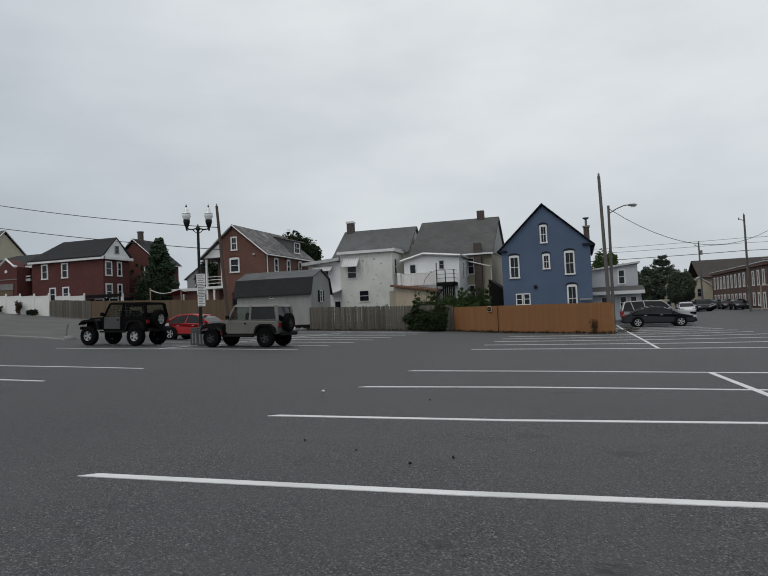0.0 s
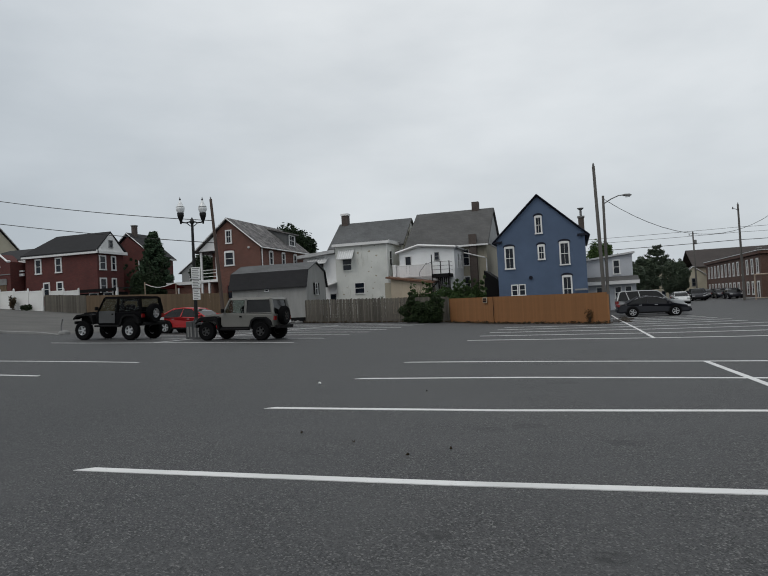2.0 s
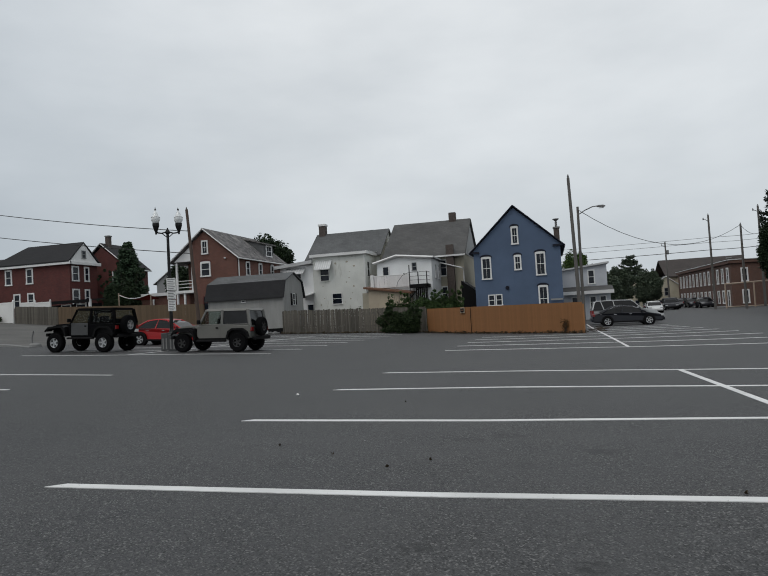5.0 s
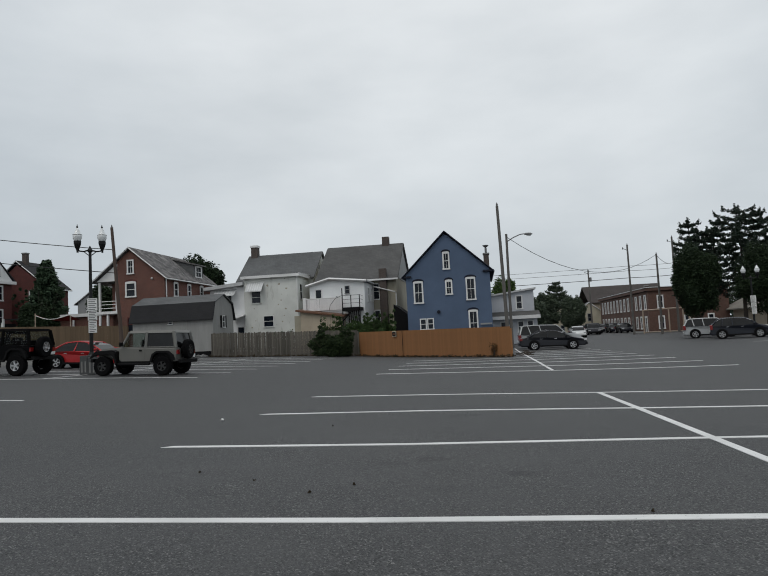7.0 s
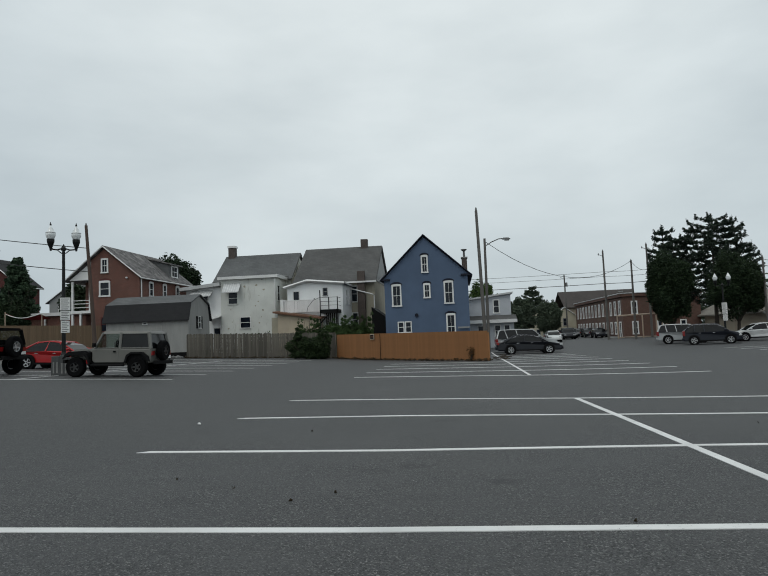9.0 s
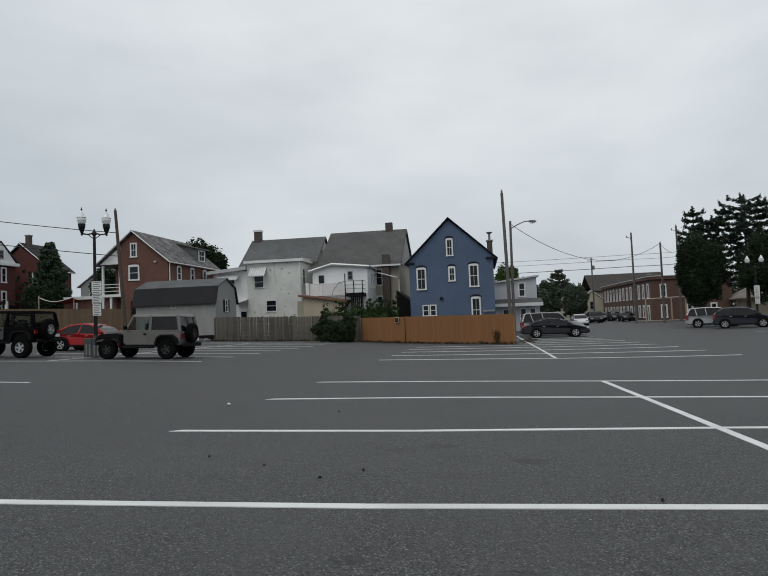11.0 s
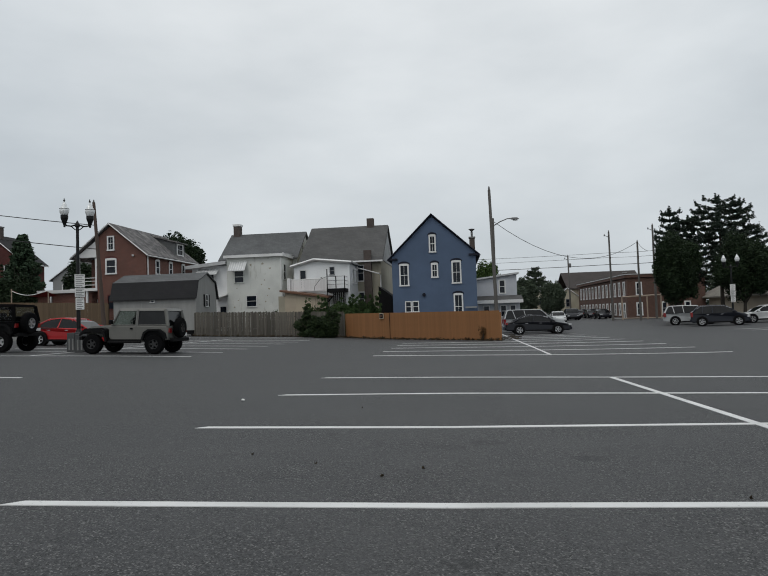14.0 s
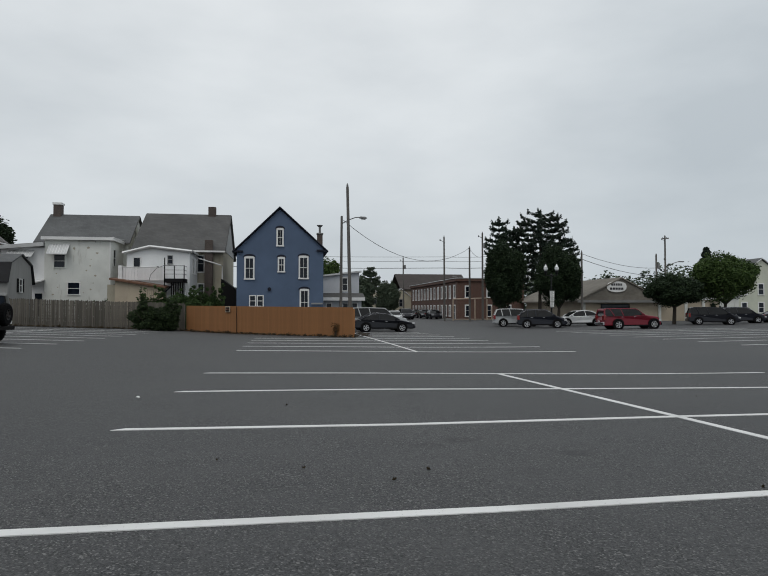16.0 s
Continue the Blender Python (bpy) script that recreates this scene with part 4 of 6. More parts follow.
# brick row further west
west = thing("brick_house", (-54.7, 60, 2.4), "dark red brick house with white cornice and pediment", "house", "", None)
part("wall", bx(-59.8, -49.7, 58.0, 62.3, 1.5, 8.75), BRICK2, west)
part("gable_wall", prism([(58.0, 8.7), (62.3, 8.7), (60.1, 10.9)], "x", -53.0, -49.72), BRICK2, west)
part("roof", slab((-57.2, 60.1, 11.1), (-49.5, 60.1, 11.1), (-49.4, 57.6, 8.85), (-60.1, 57.6, 8.85), 0.15), SHEDR, west)
part("roof", slab((-57.2, 60.1, 11.1), (-49.5, 60.1, 11.1), (-49.4, 62.6, 8.85), (-60.1, 62.6, 8.85), 0.15), SHEDR, west)
part("hip", slab((-57.2, 60.1, 11.1), (-57.2, 60.12, 11.1), (-60.1, 62.6, 8.85), (-60.1, 57.6, 8.85), 0.15), SHEDR, west)
part("pediment", prism([(58.0, 8.8), (62.3, 8.8), (60.1, 10.95)], "x", -49.7, -49.55), WHITE, west, "white gable pediment")
window(west, "E", -49.55, 59.75, 60.4, 9.2, 10.1, GREYS, 0.08)
part("cornice", bx(-60.1, -49.3, 57.62, 57.9, 8.45, 8.8, 0.03), WHITE, west)
part("cornice", bx(-49.6, -49.3, 57.7, 62.6, 8.45, 8.8, 0.03), WHITE, west)
for u0, z0, z1 in ((-58.4, 6.6, 8.35), (-55.5, 6.6, 8.35), (-57.3, 4.0, 5.6), (-55.4, 4.0, 5.6)):
    window(west, "S", 58.0, u0, u0 + 0.95, z0, z1, WHITE, 0.15)
for u0, u1 in ((58.3, 59.4), (60.2, 61.0)):
    window(west, "E", -49.7, u0, u1, 6.6, 8.3, WHITE, 0.16)
    window(west, "E", -49.7, u0, u1, 3.9, 5.75, WHITE, 0.16)

west2 = thing("brick_house", (-49, 68, 2.4), "dark brick house with a steep dark roof", "house", "", None)
part("wall", prism([(-54, 1), (-46.6, 1), (-46.6, 8.1), (-50.4, 10.9), (-54, 8.1)], "y", 64, 67.5), BRICK2, west2)
gable_roof(west2, "y", 64, 67.5, -50.4, -54.3, -46.2, 11.4, 8.0, SHEDR, WHITE, 0.2)
chimney(west2, -50.25, -49.75, 64.6, 65.1, 9.8, 12.2)
window(west2, "S", 64, -48.9, -48.1, 6.3, 7.9, WHITE, 0.12)

west3 = thing("brick_house", (-65, 62, 2.6), "red brick terrace house with a hipped dark roof", "house", "", None)
part("wall", bx(-71, -60.3, 59.0, 66, 1.5, 8.4), BRICK2, west3)
part("roof", slab((-67, 62.5, 10.3), (-62, 62.5, 10.3), (-60.0, 58.7, 8.6), (-71.3, 58.7, 8.6), 0.15), SHEDR, west3)
part("roof", slab((-67, 62.5, 10.3), (-62, 62.5, 10.3), (-60.0, 66.3, 8.6), (-71.3, 66.3, 8.6), 0.15), SHEDR, west3)
part("hip", slab((-62, 62.5, 10.3), (-62, 62.5, 10.3), (-60.0, 66.3, 8.6), (-60.0, 58.7, 8.6), 0.15), SHEDR, west3)
part("cornice", bx(-71.2, -60.1, 58.7, 59.0, 8.2, 8.5), WHITE, west3)
part("porch_rail", bx(-63.2, -60.4, 58.2, 58.4, 6.6, 6.9), WHITE, west3)
part("porch_rail", bx(-63.2, -60.4, 58.2, 58.4, 7.1, 7.25), WHITE, west3)
window(west3, "S", 59, -62.0, -61.2, 4.2, 5.8, WHITE, 0.12)
# low garage with a zigzag parapet beside the terrace
zig = thing("brick_garage", (-63.5, 57, gz(-63.5, 57)), "red brick garage with a white zigzag parapet", "garage", "", None)
teeth = [(-68.6, 8.2), (-67.4, 9.15), (-66.2, 8.2), (-65.0, 9.2), (-63.85, 8.25), (-62.65, 9.2), (-61.4, 8.25), (-61.0, 8.25)]
part("wall", prism([(-68.6, 1.5), (-61.0, 1.5), *teeth[::-1]], "y", 57.0, 58.9), BRICK2, zig)
for a_, b_ in zip(teeth, teeth[1:]):
    part("coping", tube((a_[0], 57.0, a_[1] + 0.04), (b_[0], 57.0, b_[1] + 0.04), 0.13, 0.13, 4), WHITE, zig)
for x in (-64.9, -62.6):
    part("medallion", tube((x, 57.01, 7.75), (x, 56.94, 7.75), 0.18, 0.18, 10), WHITE, zig)
part("string_course", bx(-68.6, -61.0, 56.94, 56.998, 6.75, 6.85), KERB, zig)
dr = part("roller_door", bx(-66.6, -61.6, 56.95, 56.997, 2.0, 6.2), TANB, zig, "brown boarded garage door")
part("header", bx(-66.7, -61.5, 56.9, 56.95, 5.6, 6.3), KERB, dr)
# low dark-roofed lean-to behind the board fence
lean_ = thing("lean_to", (-44.6, 53, gz(-44.6, 53)), "low lean-to with a dark flat roof and white frames", "shed", "", None)
part("wall", bx(-47.2, -42.6, 52.6, 54.2, gz(-44, 53) - 0.3, 3.75), PLAST, lean_)
part("fascia", bx(-47.6, -42.4, 52.14, 52.2, 3.82, 4.14), PLAST, lean_)
part("roof", slab((-47.6, 52.2, 4.14), (-42.4, 52.2, 4.14), (-42.4, 54.4, 4.24), (-47.6, 54.4, 4.24), 0.1), SHEDR, lean_)
for x in (-46.0, -44.2):
    part("frame", bx(x, x + 1.15, 52.52, 52.6, 3.3, 3.78, 0.01), WHITE, lean_)
    part("pane", bx(x + 0.1, x + 1.05, 52.5, 52.53, 3.25, 3.66), GLASS, lean_)
part("post", bx(-42.5, -42.3, 52.2, 52.4, gz(-42.4, 52.3) - 0.1, 4.15), WHITE, lean_)
beige = thing("gabled_house", (-76, 66, 3.5), "tall beige gabled house behind the brick terraces", "house", "", None)
part("wall", prism([(63.0, 2), (69.5, 2), (69.5, 11.2), (66.2, 14.1), (63.0, 11.2)], "x", -85, -73.2), BEIGE, beige)
gable_roof(beige, "x", -85, -73.2, 66.2, 62.6, 69.9, 14.5, 11.1, SHING2, WHITE, 0.25)
low = thing("brick_garage", (-37.5, 60, 0.8), "low brick building with a white roof edge", "garage", "", None)
part("wall", bx(-41.5, -35.2, 59.0, 64, 0, 4.3), BRICK, low)
part("fascia", bx(-41.8, -35.0, 58.7, 64, 4.3, 4.62), WHITE, low)
part("porch_post", bx(-39.9, -39.75, 58.75, 58.9, 1.2, 4.3), WHITE, low)
gabl = thing("small_house", (-51, 90, 1.5), "distant small white and grey gabled house", "house", "", None)
part("wall", prism([(-61, 0), (-53, 0), (-53, 8.2), (-57, 10.8), (-61, 8.2)], "y", 90, 98), GREYS, gabl)
gable_roof(gabl, "y", 90, 98, -57, -61.5, -52.5, 11.1, 8.0, SHING2, WHITE, 0.25)
window(gabl, "S", 90, -59.5, -58.3, 5.6, 7.4, WHITE, 0.16)
window(gabl, "S", 90, -56, -54.8, 5.6, 7.4, WHITE, 0.16)

# pale blue house across the street
pale = thing("pale_blue_house", (3.5, 74, -0.7), "pale blue sided house with a dark-edged porch roof", "house", "", None)
part("wall", prism([(-2, -1), (6.95, -1), (6.95, 5.0), (-2, 4.0)], "y", 70, 78), LBLUE, pale)
part("roof", slab((-2.2, 69.7, 4.15), (7.2, 69.7, 5.25), (7.2, 78.3, 5.25), (-2.2, 78.3, 4.15), 0.18), ROOFMET, pale)
part("porch_roof", slab((-1.5, 68.3, 2.25), (7.4, 68.3, 2.25), (7.4, 70.0, 2.75), (-1.5, 70.0, 2.75), 0.12), SHING2, pale)
part("porch_fascia", bx(-1.5, 7.4, 68.22, 68.32, 1.9, 2.25), WHITE, pale)
part("porch_wall", bx(0, 7.1, 69.0, 70.0, -1, 1.9), LBLUE, pale)
window(pale, "S", 70, 5.0, 5.75, 2.95, 4.5, WHITE, 0.12)
for u in (3.2, 5.0, 6.0):
    window(pale, "S", 69.0, u, u + 0.7, 0.4, 1.7, WHITE, 0.1)

# long brick row along the street
row = thing("brick_row", (28, 105, -0.7), "long two-storey brick terrace with white window frames", "building", "", None)
part("wall", bx(23.75, 34, 90, 124, -1.5, 4.95), BRICK3, row)
part("cornice", bx(23.45, 34.2, 89.75, 124.2, 5.0, 5.42, 0.04), BRICK3, row)
part("roof", slab((23.5, 89.8, 5.34), (34.2, 89.8, 4.7), (34.2, 124, 4.7), (23.5, 124, 5.34), 0.05), SHING2, row)
for k in range(13):
    y = 90.9 + 2.52 * k
    window(row, "W", 23.75, y, y + 1.05, 2.5, 4.55, WHITE, 0.2)
    window(row, "W", 23.75, y, y + 1.15, -0.2 if k % 3 else -0.8, 1.6, WHITE, 0.2, name="window" if k % 3 else "door")
for u in (24.9, 28.2, 31.2):
    window(row, "S", 90, u, u + 0.85, 2.6, 4.4, WHITE, 0.16)
    window(row, "S", 90, u, u + 0.85, -0.2, 1.6, WHITE, 0.16)
part("coping", bx(23.38, 34.25, 89.68, 124.25, 5.42, 5.52, 0.02), ROOFMET, row, "pale metal roof edge")
chimney(row, 30.4, 31.1, 92, 92.7, 4.5, 6.2)
chimney(row, 27.0, 27.5, 104, 104.6, 4.5, 6.4)
bm = bx(23.0, 23.7, 90.0, 124.0, -0.9, gz(23, 100) + 0.12)
bx(20.9, 30.0, 86.6, 89.95, -0.9, gz(24, 88) + 0.12, 0, bm)
setting("pavement", bm, KERB, "pale concrete pavement along the brick terrace", "pavement")
gate = thing("pipe_gate", (23.5, 84, -0.6), "tan pipe frame round a brown enclosure", "gate", "", None)
for x in (21.5, 24.6, 26.3, 27.0):
    part("post", tube((x, 84, -0.7), (x, 84, 2.35 if x != 27.0 else 1.3), 0.09, 0.09, 8), PIPEC, gate)
part("rail", tube((21.5, 84, 2.3), (26.3, 84, 2.45), 0.09, 0.09, 8), PIPEC, gate)
part("rail", tube((21.5, 84, -0.45), (27.0, 84, -0.45), 0.06, 0.06, 8), PIPEC, gate)
hall = thing("dark_roofed_building", (25, 134, -0.7), "distant long building with a dark roof", "building", "", None)
part("wall", bx(22.6, 37.0, 128, 142, -1.5, 5.0), TANW, hall)
gable_roof(hall, "x", 22.6, 37.0, 135, 127.5, 142.5, 8.5, 5.0, BROOF, BROOF, 0.3)
far = thing("small_house", (19.8, 128, -0.7), "distant small white house", "house", "", None)
part("wall", prism([(19.6, -1.5), (24.2, -1.5), (24.2, 3.2), (21.9, 4.9), (19.6, 3.2)], "y", 125.5, 127.6), BEIGE, far)
gable_roof(far, "y", 125.5, 127.6, 21.9, 19.3, 24.5, 5.1, 3.1, SHING, WHITE)
for u in (20.1, 21.5):
    window(far, "S", 125.5, u, u + 0.8, 1.4, 2.9, GREYS, 0.1)
    window(far, "S", 125.5, u, u + 0.8, -0.6, 0.7, GREYS, 0.1)
far2 = thing("small_house", (16.4, 132, -0.7), "distant white gabled house among trees", "house", "", None)
part("wall", prism([(14.6, -1.5), (18.2, -1.5), (18.2, 3.7), (16.4, 5.4), (14.6, 3.7)], "y", 130, 137), BEIGE, far2)
gable_roof(far2, "y", 130, 137, 16.4, 14.3, 18.5, 5.7, 3.6, SHING, WHITE)
for u in (15.0, 16.9):
    window(far2, "S", 130, u, u + 0.8, 1.9, 3.3, GREYS, 0.1)
    window(far2, "S", 130, u, u + 0.8, -0.5, 0.9, GREYS, 0.1)

# shop with a wide gable
shop = thing("shop", (40, 76, -0.5), "low tan shop with a wide gable and a white sign", "shop", "", None)
part("wall", bx(34.4, 53, 72.6, 90, -1, 2.1), TANW, shop)
part("gable", prism([(33.9, 2.0), (44.9, 2.0), (39.4, 4.65)], "y", 72.0, 72.5), ROOFTAN, shop, "tan shingled gable over the front")
part("roof", slab((39.4, 71.8, 4.85), (39.4, 92, 4.85), (33.5, 92, 2.0), (33.5, 71.8, 2.0), 0.16), ROOFTAN, shop)
part("roof", slab((39.4, 71.8, 4.85), (39.4, 92, 4.85), (45.3, 92, 2.0), (45.3, 71.8, 2.0), 0.16), ROOFTAN, shop)
part("flat_roof", bx(45.0, 53.3, 72.3, 90, 2.1, 2.4), ROOFMET, shop)
part("eave_band", bx(33.6, 45.2, 71.75, 71.95, 1.75, 2.05), KERB, shop)
window(shop, "S", 72.6, 37.0, 40.8, -0.2, 1.6, PLAST, 0.1, name="shop_window")
for x in (34.6, 44.6, 48.2, 50.6):
    part("pilaster", bx(x, x + 0.35, 72.45, 72.6, -1, 2.0), CREAM, shop)
s_ = thing("shop_sign", (38.8, 71.9, 3.6), "white oval shop sign with two dark lines of writing", "sign", "", None)
part("board", prism([(38.75 + 1.28 * math.cos(2 * math.pi * k / 20), 3.68 + 0.66 * math.copysign(abs(math.sin(2 * math.pi * k / 20)) ** 0.7, math.sin(2 * math.pi * k / 20))) for k in range(20)], "y", 71.86, 71.99), SIGN, s_)
for z, u0, u1 in ((3.95, 38.0, 39.5), (3.45, 37.85, 39.65)):
    for k in range(5):
        u = u0 + (u1 - u0) * k / 5
        part("writing", bx(u, u + (u1 - u0) / 5 - 0.08, 71.83, 71.86, z - 0.13, z + 0.13), INK, s_)
east = thing("yellow_house", (71, 90, -0.5), "pale yellow gabled house behind trees", "house", "", None)
part("wall", prism([(64.5, -1), (74.5, -1), (74.5, 5.0), (69.5, 8.3), (64.5, 5.0)], "y", 85, 96), YELL, east)
gable_roof(east, "y", 85, 96, 69.5, 64.0, 75.0, 8.6, 4.9, SHING, WHITE)
for u in (66.0, 68.8, 71.6):
    window(east, "S", 85, u, u + 1.1, 3.0, 4.8, WHITE, 0.15)
    window(east, "S", 85, u, u + 1.1, 0.3, 2.0, WHITE, 0.15)
low2 = thing("flat_shed", (50, 70, -0.5), "low pale flat-roofed outbuilding behind parked cars", "building", "", None)
part("wall", bx(47.0, 58.5, 76, 84, -1, 2.5), CREAM, low2)
part("roof", bx(46.7, 58.8, 75.7, 84.3, 2.5, 2.75), ROOFMET, low2)
window(low2, "S", 76, 51, 52.4, 0, 1.7, PLAST, 0.1)


# ---- vehicles ----
def on_ground(x, y, rz):
    """A pose on the sloping ground."""
    e = 0.8
    n = Vector((gz(x - e, y) - gz(x + e, y), gz(x, y - e) - gz(x, y + e), 2 * e)).normalized()
    q = Vector((0, 0, 1)).rotation_difference(n).to_matrix().to_4x4()
    return Matrix.Translation((x, y, gz(x, y))) @ q @ pose(0, 0, 0, 0, 0, rz)


def vehicle(name, x, y, rz, label, category):
    ob = thing(name, (0, 0, 0), label, category, "parked vehicles", 0)
    ob.matrix_basis = on_ground(x, y, rz)
    return ob


WHEELS = {}


def wheel(car, x, y, r, w, rim, z=None, name="wheel", axis="y"):
    """A tyre with its rim, the outer side turned away from the car's middle."""
    key = (r, w, rim.name, y < 0, axis)
    if key not in WHEELS:
        turn = pose(0, 0, 0, 90 if y > 0 else -90) if axis == "y" else pose(0, 0, 0, 0, 90)
        h = w / 2
        q = 0.84 if w > 0.22 else 1.13
        bm = lathe([(r * 0.58 * q, -h), (r * 0.9, -h), (r * 0.98, -h * 0.75), (r, -h * 0.5), (r, h * 0.5), (r * 0.98, h * 0.75), (r * 0.9, h), (r * 0.58 * q, h)], (0, 0, 0), 24, None, False)
        for k in range(24):
            a = 2 * math.pi * k / 24
            bx(r * 0.96, r * 1.015, -0.02, 0.02, -h * 0.7, h * 0.7, 0, bm)
            bmesh.ops.rotate(bm, verts=bm.verts[-8:], cent=(0, 0, 0), matrix=Matrix.Rotation(a, 3, "Z"))
        # the outer side is -z before the turn
        lathe([(0.01, -h * 0.2), (r * 0.6, -h * 0.2), (r * 0.6, h * 0.3), (0.01, h * 0.3)], (0, 0, 0), 20, bm)
        r2 = lathe([(r * 0.50 * q, -h * 0.3), (r * 0.53 * q, -h * 0.95), (r * 0.60 * q, -h * 0.98), (r * 0.60 * q, h * 0.4), (r * 0.5 * q, h * 0.4)], (0, 0, 0), 20, None, False)
        lathe([(r * 0.02, -h * 0.8), (r * 0.15, -h * 0.75), (r * 0.17, -h * 0.3)], (0, 0, 0), 12, r2)
        for k in range(5):
            bx(r * 0.1, r * 0.53 * q, -r * 0.085, r * 0.085, -h * 0.85, -h * 0.45, 0, r2)
            bmesh.ops.rotate(r2, verts=r2.verts[-8:], cent=(0, 0, 0), matrix=Matrix.Rotation(2 * math.pi * k / 5, 3, "Z"))
        made = []
        for b_, m_ in ((bm, RUBBER), (r2, rim)):
            bmesh.ops.transform(b_, matrix=turn, verts=b_.verts)
            bmesh.ops.recalc_face_normals(b_, faces=b_.faces)
            me = bpy.data.meshes.new("tyre")
            b_.to_mesh(me)
            b_.free()
            me.materials.append(m_)
            made.append(me)
        WHEELS[key] = made
    t_, r_ = WHEELS[key]
    o = new(name, t_)
    o.parent, o.location = car, (x, y, r if z is None else z)
    q = new("rim", r_)
    q.parent = o
    return o


def frustum(base, top, z0, z1):
    """A body between two rectangles (x0, x1, half width) at two heights."""
    bm = bmesh.new()
    lo = [bm.verts.new(p) for p in ((base[0], -base[2], z0), (base[1], -base[2], z0), (base[1], base[2], z0), (base[0], base[2], z0))]
    hi = [bm.verts.new(p) for p in ((top[0], -top[2], z1), (top[1], -top[2], z1), (top[1], top[2], z1), (top[0], top[2], z1))]
    bm.faces.new(lo[::-1]), bm.faces.new(hi)
    for k in range(4):
        bm.faces.new((lo[k], lo[(k + 1) % 4], hi[(k + 1) % 4], hi[k]))
    return bm


def car(x, y, rz, label, paint, kind="sedan", rim=None, category="car", name="car"):
    """A closed car, nose towards its own +x."""
    L, W, H, wb, r, belt, hood, cab0, cab1, top0, top1, deck = {
        "sedan": (4.75, 1.8, 1.45, 2.75, 0.34, 0.93, 0.80, -1.82, 1.2, -0.92, 0.3, 0.97),
        "crossover": (4.15, 1.78, 1.63, 2.55, 0.35, 1.02, 0.93, -2.02, 1.2, -1.45, 0.4, 1.02),
        "large_suv": (5.0, 1.95, 1.86, 2.9, 0.38, 1.16, 1.06, -2.42, 1.2, -2.2, 0.5, 1.16),
        "suv": (4.4, 1.82, 1.68, 2.65, 0.36, 1.05, 0.95, -2.15, 1.15, -1.85, 0.45, 1.05),
        "van": (4.5, 1.85, 1.68, 2.75, 0.34, 1.02, 0.92, -2.15, 1.45, -1.95, 0.6, 1.02),
        "truck": (4.65, 1.72, 1.62, 2.85, 0.37, 1.07, 1.0, -2.26, 1.0, -2.18, 0.4, 1.07)}[kind]
    ob = vehicle(name, x, y, rz, label, category)
    h = L / 2
    prof = [(-h + 0.05, 0.28), (h - 0.1, 0.25), (h, 0.42), (h - 0.03, 0.62), (h - 0.25, hood - 0.06), (cab1 + 0.1, hood + 0.08), (cab1 - 0.15, belt), (cab0 + 0.1, deck), (-h + 0.12, deck - 0.04 if kind == "sedan" else deck), (-h, 0.75), (-h - 0.02, 0.45)]
    hull = prism(prof, "y", -W / 2, W / 2, None, 0.085)
    for v in hull.verts:
        # the plan narrows at both ends, the sides lean in towards the windows
        v.co.y *= 1 - 0.13 * max(0.0, abs(v.co.x) / h - 0.6) / 0.4 - 0.05 * max(0.0, v.co.z - 0.62) / 0.4
    part("body", hull, paint, ob)
    hw, tw = W / 2 - 0.06, W / 2 - (0.27 if kind != "van" else 0.2)
    hb = H - belt
    if kind == "sedan":
        arch = [(cab1, belt - 0.04), (cab1 - 0.5, belt + 0.62 * hb), (top1 - 0.05, H - 0.05), ((top0 + top1) / 2, H), (top0 + 0.05, H - 0.06), (cab0 + 0.42, belt + 0.5 * hb), (cab0, belt - 0.04)]
    else:
        arch = [(cab1, belt - 0.04), (cab1 - 0.42, belt + 0.6 * hb), (top1 - 0.05, H - 0.04), ((top0 + top1) / 2, H), (top0 + 0.15, H - 0.02), (top0 - 0.02, H - 0.12), (cab0 + 0.06, belt + 0.3 * hb), (cab0, belt - 0.04)]

    def width_at(z):
        f = max(0.0, (z - belt) / hb)
        return hw - (hw - tw) * f ** 1.25

    gh = prism(arch, "y", -1, 1)
    for v in gh.verts:
        v.co.y *= width_at(v.co.z)
    part("window_band", gh, GLASSC, ob)
    shell = [p for p in arch if p[1] > belt + 0.66 * hb]
    shell = [(shell[0][0] + 0.12, shell[0][1] - 0.1), *shell, (shell[-1][0] - (0.1 if kind == "sedan" else 0.02), shell[-1][1] - 0.06)]
    rf = prism([(p[0], p[1] + 0.025) for p in shell] + [(p[0], p[1] - 0.03) for p in shell[::-1]], "y", -1, 1)
    for v in rf.verts:
        v.co.y *= width_at(v.co.z) + 0.02
    part("roof", rf, paint, ob)
    for s in (-1, 1):
        for a, b, k in ((cab1, top1, 0.05), (cab0, top0, 0.07), ((cab0 + cab1) / 2 - 0.1, (top0 + top1) / 2, 0.045), (cab0 + (cab1 - cab0) * 0.24, top0 + (top1 - top0) * 0.16, 0.05))[:3 if kind == "sedan" else 4]:
            part("pillar", tube((a, s * hw, belt - 0.02), (b, s * tw, H - 0.06), k, k * 0.8, 5), paint, ob)
        if paint in (DARKP, NAVYP) and kind != "van":
            part("window_trim", pipe([(p[0], s * (width_at(p[1]) + 0.015), p[1] - 0.05) for p in arch[1:]], 0.024), CHROME, ob)
        fore = 0.25 if kind == "truck" else 0.0
